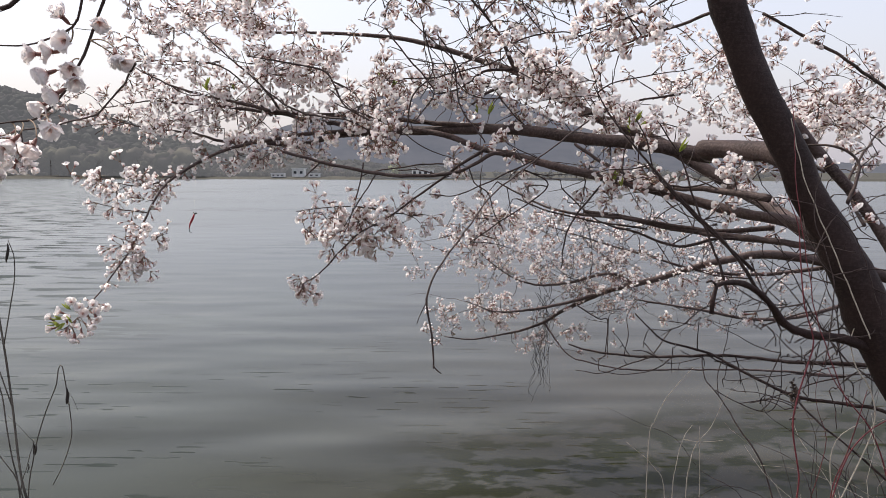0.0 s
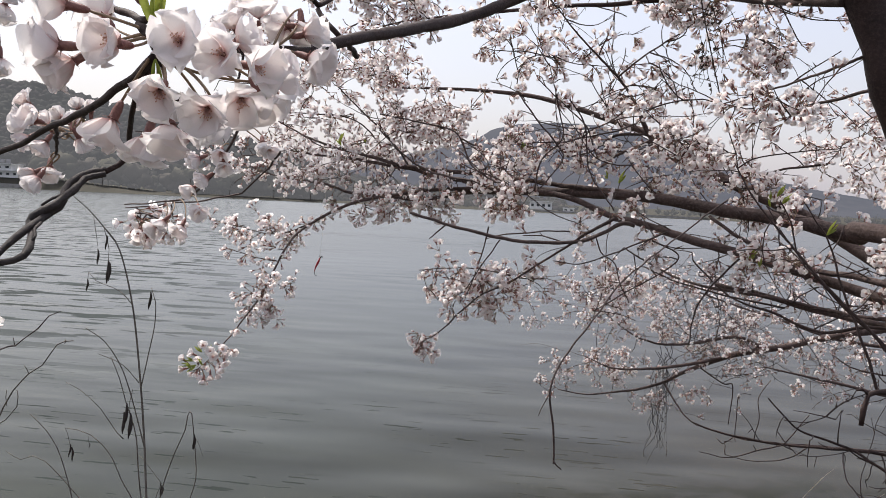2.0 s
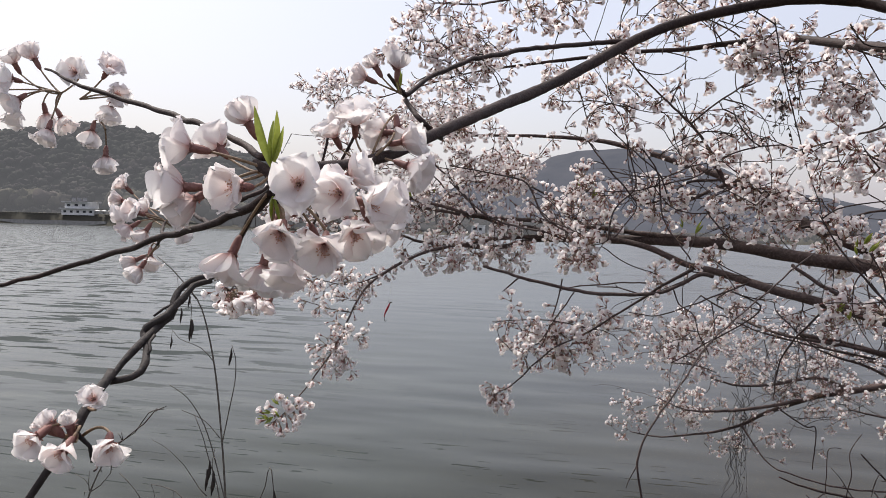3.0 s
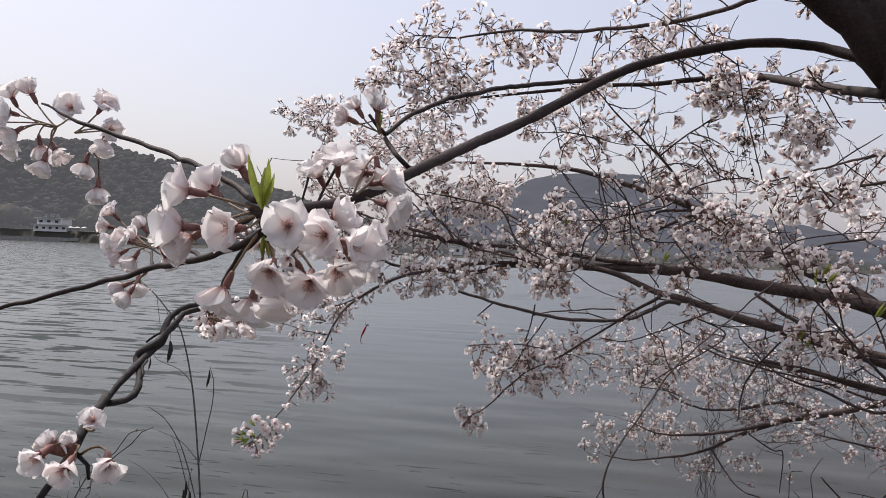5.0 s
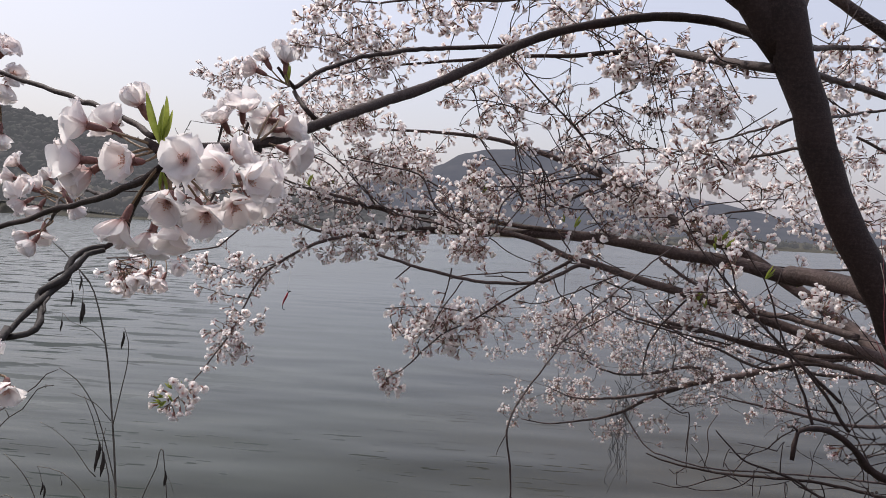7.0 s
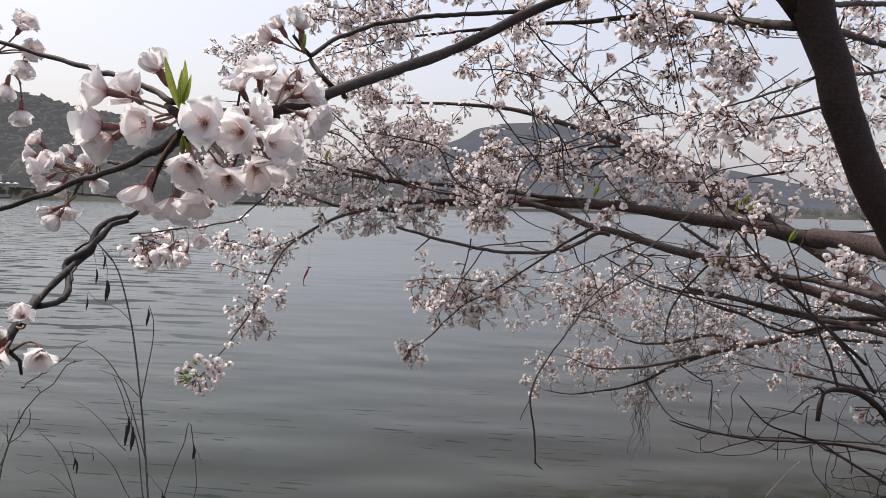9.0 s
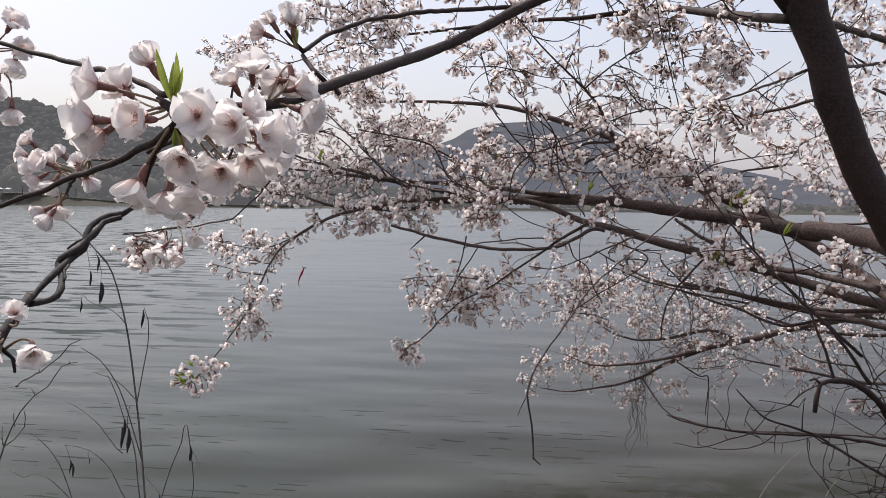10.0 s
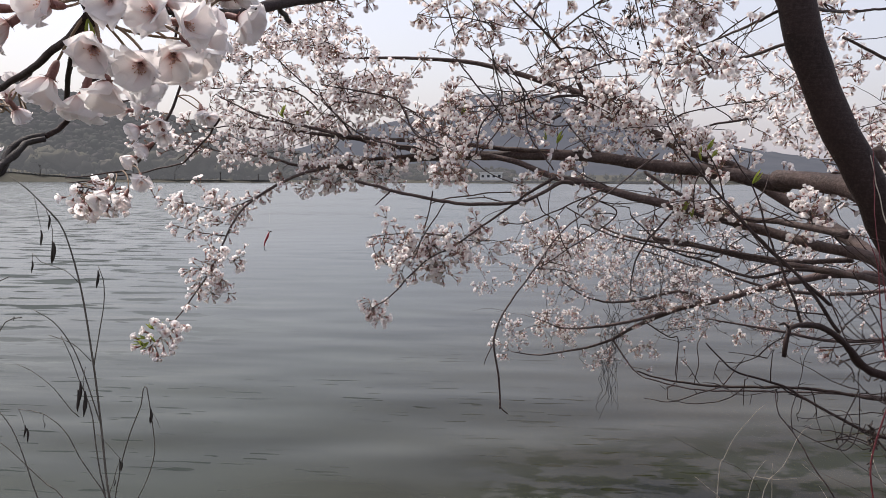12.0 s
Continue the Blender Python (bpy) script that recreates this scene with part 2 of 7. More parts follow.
def thing(name, at, label, category, group="", kind=""):
    ob = new(name)
    ob.location, ob.empty_display_size = at, 0.1
    return tagged(ob, label, category, group, kind)


def under(ob, parent, matrix=None):
    """Makes ob a part of parent, an Empty that is only moved, at the world's own coordinates."""
    ob.parent = parent
    ob.matrix_parent_inverse = Matrix.Translation(-Vector(parent.location))
    if matrix is not None:
        ob.matrix_basis = matrix
    return ob


def part(name, geo, mats, parent, label="", kind=""):
    return tagged(under(new(name, geo.mesh(name, mats)), parent), label, kind=kind)


def smooth_line(pts, step):
    """Points x, y, z, r made into a flowing line (Catmull-Rom), about step apart."""
    p = [np.array(q, float) for q in pts]
    p = [2 * p[0] - p[1], *p, 2 * p[-1] - p[-2]]
    line = []
    for a, b, c, d in zip(p, p[1:], p[2:], p[3:]):
        n = max(1, int(np.linalg.norm((c - b)[:3]) / step))
        for i in range(n):
            t = i / n
            line.append(0.5 * (2 * b + (c - a) * t + (2 * a - 5 * b + 4 * c - d) * t * t + (3 * b - a - 3 * c + d) * t ** 3))
    line.append(p[-2])
    return [np.array((*q[:3], max(q[3], 0.0003))) for q in line]


def tube(geo, line, sides, knots=0.0, slot=0):
    """A round, tapering tube along the line, its skin a little uneven, closed at both ends."""
    pts = [Vector(q[:3]) for q in line]
    ways = [(b - a).normalized() for a, b in zip(pts, pts[1:])]
    ways.append(ways[-1])
    side = ways[0].orthogonal().normalized()
    v, uv = [], []
    run = 0.0
    for i, (p, w, q) in enumerate(zip(pts, ways, line)):
        side = (side - w * side.dot(w)).normalized()
        other = w.cross(side)
        if i:
            run += (p - pts[i - 1]).length
        for k in range(sides):
            a = 2 * math.pi * k / sides
            d = side * math.cos(a) + other * math.sin(a)
            r = q[3]
            if knots:
                r *= 1 + knots * noise.noise((p + d * q[3]) * (0.35 / max(q[3], 0.004)) ) + 0.5 * knots * noise.noise((p + d * q[3]) * (1.1 / max(q[3], 0.004)))
            v.append(p + d * r)
            uv.append((k / sides, run))
    n = len(pts)
    f = [(i * sides + k, i * sides + (k + 1) % sides, (i + 1) * sides + (k + 1) % sides, (i + 1) * sides + k) for i in range(n - 1) for k in range(sides)]
    f += [tuple(range(sides - 1, -1, -1)), tuple((n - 1) * sides + k for k in range(sides))]
    geo.add(v, f, slot, uv)


def turn_to(way, spin=0.0):
    """The turn that carries +Z to way."""
    return Vector(way).to_track_quat("Z", "Y").to_matrix().to_4x4() @ Matrix.Rotation(spin, 4, "Z")


# ---- flowers ----


def petal_geo(length, across, along, rng, cup, notch=0.12, ruffle=0.05, broad=0.54):
    """One petal from the origin along +Y, its inner side up: broad above the middle, notched at the tip, cupped and ruffled."""
    g = Geo()
    v, uv = [], []
    phase, bend = rng.uniform(0, 9), rng.uniform(-0.30, 0.02)
    for j in range(along + 1):
        t = j / along
        w = broad * (math.sin(math.pi * min(1.0, t ** 0.85 * 0.93 + 0.02))) ** 0.72
        w = max(w, 0.055) if t < 0.9 else max(w, 0.20)
        for i in range(across + 1):
            s = 2 * i / across - 1
            y = t * (1 - notch * t ** 6 * max(0.0, 1 - 2.2 * abs(s)) - 0.10 * t ** 4 * s * s)
            z = cup * (s * w) ** 2 * 2.2 - bend * t * t + 0.5 * cup * t * (1 - t)
            z += ruffle * t * t * math.sin(5.0 * s + phase) * (0.4 + abs(s)) + 0.25 * ruffle * t ** 3 * math.sin(13.0 * s + 5.0 * t + 2 * phase)
            v.append((s * w * length, y * length, z * length))
            uv.append((i / across, t))
    n = across + 1
    f = [(j * n + i, j * n + i + 1, (j + 1) * n + i + 1, (j + 1) * n + i) for j in range(along) for i in range(across)]
    g.add(v, f, 0, uv)
    return g


def petal_pose(k, lean, twist=0.0):
    return Matrix.Rotation(2 * math.pi * k / 5 + twist, 4, "Z") @ Matrix.Translation((0, 0.0016, 0)) @ Matrix.Rotation(radians(90 - lean), 4, "X")


def calyx_geo(stem_end, sides=8):
    """The red calyx tube with five sepals, and the stalk from stem_end, in the flower's own frame (+Z: the way it opens)."""
    g = Geo()
    tube(g, [np.array(q) for q in ((0, 0, -0.0150, 0.0013), (0, 0, -0.0128, 0.0025), (0, 0, -0.0075, 0.0034), (0, 0, -0.002, 0.0034), (0, 0, 0.0, 0.0042))], sides, slot=0)
    for k in range(5):
        a = 2 * math.pi * (k + 0.5) / 5
        c, s = math.cos(a), math.sin(a)
        out = lambda r, w, z: (c * r - s * w, s * r + c * w, z)
        g.add([out(0.0022, -0.0016, -0.0012), out(0.0022, 0.0016, -0.0012), out(0.0052, 0.0013, -0.0002), out(0.0078, 0, 0.0004), out(0.0052, -0.0013, -0.0002)], [(0, 1, 2, 3, 4)], 0)
    e = Vector(stem_end)
    mid = Vector((0, 0, -0.0150 - 0.45 * e.length)) * 0.6 + e * 0.4
    line = []
    for i in range(9):
        t = i / 8
        p = Vector((0, 0, -0.0145)) * (1 - t) ** 2 + mid * 2 * t * (1 - t) + e * t * t
        line.append(np.array((*p, 0.0010 + 0.0003 * t)))
    tube(g, line, 6, slot=1)
    return g


def stamen_geo(rng, number=20):
    g = Geo()
    for _ in range(number):
        a, lean = rng.uniform(0, 6.283), rng.uniform(4, 34)
        d = Vector((math.cos(a) * math.sin(radians(lean)), math.sin(a) * math.sin(radians(lean)), math.cos(radians(lean))))
        n = rng.uniform(0.006, 0.0105)
        tube(g, [np.array((*(d * 0.001), 0.00022)), np.array((*(d * n), 0.00016))], 3, slot=1)
        c = d * n
        r = 0.00062
        g.add([c + Vector(q) * r for q in ((1, 0, 0), (-1, 0, 0), (0, 1, 0), (0, -1, 0), (0, 0, 1.3), (0, 0, -1.3))],
              [(0, 2, 4), (2, 1, 4), (1, 3, 4), (3, 0, 4), (2, 0, 5), (1, 2, 5), (3, 1, 5), (0, 3, 5)], 0)
    return g


_rng = random.Random(5)
PETALS = [petal_geo(0.0216, 10, 11, _rng, c, notch=0.2, ruffle=0.12, broad=0.60).mesh("petal", [PETAL]) for c in (0.30, 0.45, 0.6, 0.38, 0.52, 0.7)]
STAMENS = [stamen_geo(_rng).mesh("flower_centre", [STAMEN, PETAL]) for _ in range(3)]
STAMENS_LABEL = "pink-white stamens with brown-yellow tips"


def flower(tree, mouth, way, base, opened, size=1.0, seed=0):
    """A single blossom: calyx and stalk from base, five petals and its stamens. opened: 0 a shut bud, 1 wide."""
    rng = random.Random(seed)
    m = Matrix.Translation(mouth) @ turn_to(way, rng.uniform(0, 6.28))
    end = (m.inverted() @ Vector(base))
    ob = under(new("flower", calyx_geo(end).mesh("flower", [CALYX, STALK])), tree, m)
    tagged(ob, "white-pink blossom on a red calyx" if opened > 0.2 else "closed white-pink bud on a red calyx")
    for k in range(5):
        lean = 10 + 62 * opened + rng.uniform(-17, 15)
        s = size * rng.uniform(0.93, 1.07) * (0.8 if opened < 0.2 else 1.0)
        petal = new("petal", rng.choice(PETALS[3:] if opened < 0.4 else PETALS))
        petal.parent = ob
        petal.matrix_basis = petal_pose(k, lean, rng.uniform(-0.16, 0.16)) @ Matrix.Rotation(rng.uniform(-0.3, 0.3), 4, "Y") @ Matrix.Diagonal((s, s, s, 1))
    if opened > 0.4:
        st = tagged(new("flower_centre", rng.choice(STAMENS)), STAMENS_LABEL)
        st.parent = ob
        st.matrix_basis = Matrix.Diagonal((size, size, size, 1))
    return ob


def umbel_geo(rng, number, across=2, along=3):
    """A bunch of small blossoms on spreading stalks, from the origin along +Z."""
    g = Geo()
    kinds = [petal_geo(0.0148, across, along, rng, c, ruffle=0.10, broad=0.50) for c in (0.4, 0.6, 0.8)]
    for i in range(number):
        a = 2.4 * i + rng.uniform(-0.5, 0.5)
        lean = radians(rng.uniform(6, 66))
        d = Vector((math.cos(a) * math.sin(lean), math.sin(a) * math.sin(lean), math.cos(lean)))
        n = rng.uniform(0.013, 0.026)
        tip = d * n
        way = (d + Vector((rng.uniform(-0.35, 0.35), rng.uniform(-0.35, 0.35), rng.uniform(-0.3, 0.3)))).normalized()
        tube(g, [np.array((0, 0, 0, 0.0009)), np.array((*tip, 0.0008))], 3, slot=2)
        tube(g, [np.array((*tip, 0.0012)), np.array((*(tip + way * 0.005), 0.0021)), np.array((*(tip + way * 0.0090), 0.0028))], 5, slot=1)
        bud = rng.random() < 0.26
        m = Matrix.Translation(tip + way * 0.0085) @ turn_to(way, rng.uniform(0, 6))
        opened = 0.02 if bud else rng.choice((rng.uniform(0.1, 0.3), rng.uniform(0.2, 0.45), rng.uniform(0.4, 0.8)))
        for k in range(5):
            s = rng.uniform(0.9, 1.08) * (0.7 if bud else 1.0)
            g.put(rng.choice(kinds), m @ petal_pose(k, 12 + 68 * opened + rng.uniform(-12, 12)) @ Matrix.Diagonal((s, s, s, 1)))
        if not bud:
            g.put(STAR, m)
    for i in range(3):
        a = rng.uniform(0, 6.28)
        r, z = rng.uniform(0.002, 0.004), rng.uniform(0.003, 0.007)
        c, s = math.cos(a), math.sin(a)
        g.add([(0, 0, -0.003), (c * r - s * 0.002, s * r + c * 0.002, z * 0.5), (c * r * 1.6, s * r * 1.6, z), (c * r + s * 0.002, s * r - c * 0.002, z * 0.5)], [(0, 1, 2, 3)], 1)
    return g


STAR = Geo()      # the stamens of a small blossom
for _k in range(5):
    _a = 2 * math.pi * _k / 5
    STAR.add([(0, 0, 0.0006), (0.004 * math.cos(_a - 0.12), 0.004 * math.sin(_a - 0.12), 0.0072), (0.004 * math.cos(_a + 0.12), 0.004 * math.sin(_a + 0.12), 0.0072)], [(0, 1, 2)], 3)
_rng = random.Random(11)
UMBELS = [umbel_geo(_rng, n) for n in (3, 4, 4, 5, 4, 5, 3, 4, 5, 6)]
UMBELS_SMALL = [umbel_geo(_rng, n, 1, 2) for n in (3, 4, 4, 5, 3, 5)]
UMBEL_MATS = [PETAL_FAR, CALYX, STALK, STAMEN]
UMBEL_MESHES = [g.mesh("umbel", UMBEL_MATS) for g in UMBELS]


# ---- branching ----


class Wood:
    """A tree in the making: its limbs, the places where twigs can spring from, its twigs and blossom bunches."""

    def __init__(self, root, seed):
        self.root, self.rng = root, random.Random(seed)
        self.spots, self.twigs, self.bunches = [], Geo(), []

    def limb(self, *pts, label="", bloom=0, knots=0.10, mat=None, name="branch", low=0.0, start=0.0):
        """A branch through the points x, y, z, r. bloom: bunches a metre along it."""
        thick = max(q[3] for q in pts)
        line = smooth_line(pts, min(0.05, max(0.012, thick)))
        wander = 0.35 * thick if thick < 0.012 else 0.10 * thick
        for i, q in enumerate(line[1:-1], 1):
            w = noise.noise_vector(Vector(q[:3]) * 9.0) * wander
            if thick < 0.012:
                w += noise.noise_vector(Vector(q[:3]) * 24.0) * 0.0028
            q[:3] += np.array(w)
        g = Geo()
        tube(g, line, 16 if thick > 0.03 else 10 if thick > 0.008 else 6, knots)
        part(name, g, [mat or (SHADED_BARK if name == "trunk" else BARK if thick > 0.006 else TWIG)], self.root, label)
        self.spots += [Vector(q[:3]) for q in line if q[3] < 0.03]
        if name == "trunk":
            self.stout = np.array([q[:3] for q in line])
        run, due = 0.0, 0.0
        total = sum(np.linalg.norm((b - a)[:3]) for a, b in zip(line, line[1:]))
        for a, b in zip(line, line[1:]):
            run += float(np.linalg.norm((b - a)[:3]))
            if bloom and run > start * total and run >= due:
                way = Vector((b - a)[:3]).normalized()
                out = Vector([self.rng.gauss(0, 1) for _ in range(3)])
                out = (out - way * out.dot(way)).normalized()
                self.bunch(Vector(b[:3]), (out + way * 0.5 - Vector((0, 0, low))).normalized())
                due = run + self.rng.uniform(0.5, 1.5) / bloom
        return line

    def bunch(self, at, way):
        self.bunches.append((at, way, self.rng.randrange(60), self.rng.uniform(0.92, 1.14), self.rng.uniform(0, 6.28)))

    def tuft(self, at, way):
        """Two or three bunches on one spur."""
        for _ in range(self.rng.choice((1, 2, 2, 3))):
            out = Vector([self.rng.gauss(0, 0.75) for _ in range(3)])
            self.bunch(at + out * 0.009, (way + out).normalized())

    def twig(self, a, b, r0=0.0017, r1=0.0009, sag=0.12):
        n = (b - a).length
        mid = (a + b) / 2 + Vector([self.rng.gauss(0, 0.10) for _ in range(3)]) * n + Vector((0, 0, sag * n))
        steps = max(3, int(n / 0.022))
        line = []
        for i in range(steps + 1):
            t = i / steps
            p = a * (1 - t) ** 2 + mid * 2 * t * (1 - t) + b * t * t
            p += noise.noise_vector(p * 22.0) * 0.006 * math.sin(math.pi * t)
            line.append(np.array((*p, r0 + (r1 - r0) * t)))
        tube(self.twigs, line, 5)
        self.spots += [Vector(q[:3]) for q in line[1:]]
        return line

    def spray(self, centre, size, number, reach=0.5, low=0.25, bare=0):
        """Fills an oval space with twigs that spring from the wood nearest to it, and with bunches on them."""
        goals = []
        number = int(math.ceil(number * 0.62))
        while len(goals) < number + bare:
            q = Vector([self.rng.uniform(-1, 1) for _ in range(3)])
            if q.length <= 1:
                q *= self.rng.uniform(0.8, 1.2)
                goals.append(Vector([c + s * k for c, s, k in zip(centre, size, q)]))
        spots = np.array([tuple(s) for s in self.spots])
        near = [float(((spots - np.array(p)) ** 2).sum(1).min()) for p in goals]
        for i, (_, p) in enumerate(sorted(zip(near, goals), key=lambda e: e[0])):
            spots = np.array([tuple(s) for s in self.spots])
            d = np.linalg.norm(spots - np.array(p), axis=1)
            k = int(d.argmin())
            a = Vector(spots[k])
            if d[k] > reach:
                p = a + (p - a) * (reach / d[k])
            line = self.twig(a, p, 0.0016 + 0.0035 * min(d[k], 0.4), 0.0009) if d[k] > 0.012 else None
            if i % max(1, (number + bare) // max(1, bare or 10 ** 6)) == 0 and bare:
                continue
            way = (p - a).normalized() if line else Vector((0, 0, 1))
            self.tuft(p, way * 0.7 - Vector((0, 0, low)))
            if line and d[k] > 0.09:
                q = line[len(line) // 2]
                out = Vector([self.rng.gauss(0, 1) for _ in range(3)])
                self.bunch(Vector(q[:3]), (out - Vector((0, 0, low))).normalized())

    def lace(self, centre, size, number, long=0.4, bloom=0.35):
        """Long thin twigs that arch away from the wood inside an oval space, with short side shoots and a few bunches."""
        spots = [s for s in self.spots if sum(((a - c) / b) ** 2 for a, b, c in zip(s, size, centre)) < 1.4]
        if not spots:
            return
        for _ in range(number):
            p = Vector(self.rng.choice(spots))
            a = self.rng.uniform(0, 6.283)
            d = Vector((math.cos(a) * 1.2, abs(self.rng.gauss(0, 0.4)), math.sin(a) * (1.0 if math.sin(a) > 0 else 0.45))).normalized()
            turn = Vector([self.rng.gauss(0, 0.075) for _ in range(3)])
            n = long * self.rng.uniform(0.4, 1.2)
            r, steps, line = self.rng.uniform(0.0013, 0.0024), max(6, int(n / 0.022)), []
            for i in range(steps + 1):
                line.append(np.array((*p, r * (1 - 0.6 * i / steps))))
                d = (d + turn + Vector([self.rng.gauss(0, 0.10) for _ in range(3)])).normalized()
                p = p + d * n / steps
                if i > 5 and sum(((a - c) / b) ** 2 for a, b, c in zip(p, size, centre)) > 1.2:
                    break
                if i > 1 and self.rng.random() < 0.30:
                    out = (d + Vector([self.rng.gauss(0, 0.9) for _ in range(3)])).normalized()
                    if self.rng.random() < bloom * 0.6:
                        self.tuft(p.copy(), out * 0.6 - Vector((0, 0, 0.3)))
                    else:
                        tube(self.twigs, [line[-1], np.array((*(Vector(line[-1][:3]) + out * self.rng.uniform(0.012, 0.05)), 0.0007))], 4)
            tube(self.twigs, line, 5)

    def finish(self, single, limit=300, small=False):
        """Makes the twigs, the bunches that the space single(place) holds as parts, and the rest as one mass."""
        part("twigwork", self.twigs, [TWIG], self.root, "thin dark brown twigs", "stuff")
        mass, made = Geo(), 0
        for at, way, kind, size, spin in self.bunches:
            if np.linalg.norm(self.stout[:, (0, 2)] - np.array((at.x, at.z)), axis=1).min() < 0.10 and at.y < self.stout[:, 1].mean() + 0.05:
                continue
            m = Matrix.Translation(at) @ turn_to(way, spin) @ Matrix.Diagonal((size, size, size, 1))
            if made < limit and single(at):
                under(new("umbel", UMBEL_MESHES[kind % len(UMBEL_MESHES)]), self.root, m)
                made += 1
            else:
                pool = UMBELS_SMALL if small else UMBELS
                mass.put(pool[kind % len(pool)], m)
        if mass.v:
            part("blossoms", mass, UMBEL_MATS, self.root, "mass of pale pink cherry blossom", "stuff")
        return made

# ---- the lake, its bed and banks, the hills ----


def near_bank(x, y):
    z = 0.5 - 0.28 * max(0.0, y - 1.0) if y < 3.2 else -0.116 - 0.25 * (y - 3.2)
    t = min(1.0, max(0.0, (x - 0.4) / 0.8))
    z += 0.32 * t * t * (3 - 2 * t) * min(1.0, max(0.0, (3.2 - y) / 1.2))
    return max(z, -1.4)


def land_height(x, y):
    """The ground's height: the bank at the eye's feet, the lake's bed, the far shore."""
    if y < 8:
        return near_bank(x, y) + 0.04 * noise.noise(Vector((x * 1.3, y * 1.3, 0)))
    shore = 346 + 6 * noise.noise(Vector((x * 0.012, 3.1, 0)))
    rise = 1.0 + 5.0 * min(1.0, max(0.0, (-200 - x) / 70))
    return -1.4 if y < shore - 4 else rise * min(1.0, (y - shore + 1) / 6) + min(4.0, max(0.0, (y - shore - 8) * 0.02))


def ground_sheet():
    xs = sorted({*(-2600 + 200 * i for i in range(27)), *(-400 + 10 * i for i in range(61)), *(-6 + 0.25 * i for i in range(49))})
    ys = sorted({*(-600, -200, -60, -20, -8), *(-4 + 0.25 * i for i in range(49)), *(12, 30, 80, 160, 260, 320), *(335 + 2 * i for i in range(14)), *(370, 400, 460, 560, 700, 1000, 1600, 2600, 4200)})
    g = Geo()
    g.add([(x, y, land_height(x, y)) for y in ys for x in xs],
          [(j * len(xs) + i, j * len(xs) + i + 1, (j + 1) * len(xs) + i + 1, (j + 1) * len(xs) + i) for j in range(len(ys) - 1) for i in range(len(xs) - 1)])
    return tagged(new("ground", g.mesh("ground", [SOIL])), "brown earth bank and far shore", "ground", kind="structure")


ground_sheet()
_g = Geo()
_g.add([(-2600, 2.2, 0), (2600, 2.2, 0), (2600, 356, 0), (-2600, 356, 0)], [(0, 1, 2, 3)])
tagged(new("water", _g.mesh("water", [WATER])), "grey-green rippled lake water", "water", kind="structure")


def ridge_height(ridge, x):
    if x <= ridge[0][0]:
        return ridge[0][1]
    for (a, p), (b, q) in zip(ridge, ridge[1:]):
        if x <= b:
            t = (x - a) / (b - a)
            t = t * t * (3 - 2 * t) * 0.4 + t * 0.6
            return p + (q - p) * t
    return ridge[-1][1]


def hill_height(ridge, front, top, back, x, y):
    h = ridge_height(ridge, x)
    t = (y - front) / (top - front) if y < top else 1 - 0.8 * (y - top) / (back - top)
    t = min(1.0, max(0.0, t))
    z = h * (0.5 - 0.5 * math.cos(math.pi * min(1.0, t * 1.0))) ** 0.8
    return z + min(1.0, 3 * t * (1.6 - t)) * (0.05 * h * noise.noise(Vector((x * 0.02, y * 0.02, 1.7))) * (1 - t) + 1.4 * noise.noise(Vector((x * 0.11, y * 0.11, 4.0))))


def hill(ridge, front, top, back, step, mat, label):
    x0, x1 = ridge[0][0], ridge[-1][0]
    xs = [x0 + step * i for i in range(int((x1 - x0) / step) + 1)]
    ys = [front + (top - front) * i / 22 for i in range(23)] + [top + (back - top) * i / 5 for i in range(1, 6)]
    g = Geo()
    g.add([(x, y, hill_height(ridge, front, top, back, x, y)) for y in ys for x in xs],
          [(j * len(xs) + i, j * len(xs) + i + 1, (j + 1) * len(xs) + i + 1, (j + 1) * len(xs) + i) for j in range(len(ys) - 1) for i in range(len(xs) - 1)])
    return tagged(new("hill", g.mesh("hill", [mat])), label, "hill", kind="structure")


LEFT_RIDGE = [(-900, 50), (-620, 66), (-464, 76), (-433, 79), (-398, 77), (-363, 67), (-320, 60), (-296, 56), (-264, 46), (-240, 40), (-207, 29), (-179, 21), (-138, 14), (-93, 9), (-40, 5), (40, 2)]
MAIN_RIDGE = [(-700, 10), (-420, 22), (-330, 30), (-258, 42), (-213, 58), (-178, 69), (-138, 77), (-115, 85), (-87, 101), (-50, 108), (-7, 110), (36, 108), (79, 101), (107, 87), (136, 71), (207, 54), (290, 38), (359, 28), (459, 21), (760, 14), (1200, 30)]
NEAR_SLOPE = distance_material("near_wooded_slope", (0.006, 0.0065, 0.006), (0.008, 0.0075, 0.007), HAZE_GLOW_NEAR)
FAR_SLOPE = distance_material("far_wooded_slope", (0.028, 0.030, 0.030), (0.045, 0.045, 0.044), HAZE_GLOW_FAR)
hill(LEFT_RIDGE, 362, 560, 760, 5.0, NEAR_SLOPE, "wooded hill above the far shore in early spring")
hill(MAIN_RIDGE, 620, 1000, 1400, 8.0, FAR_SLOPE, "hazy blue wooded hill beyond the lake")


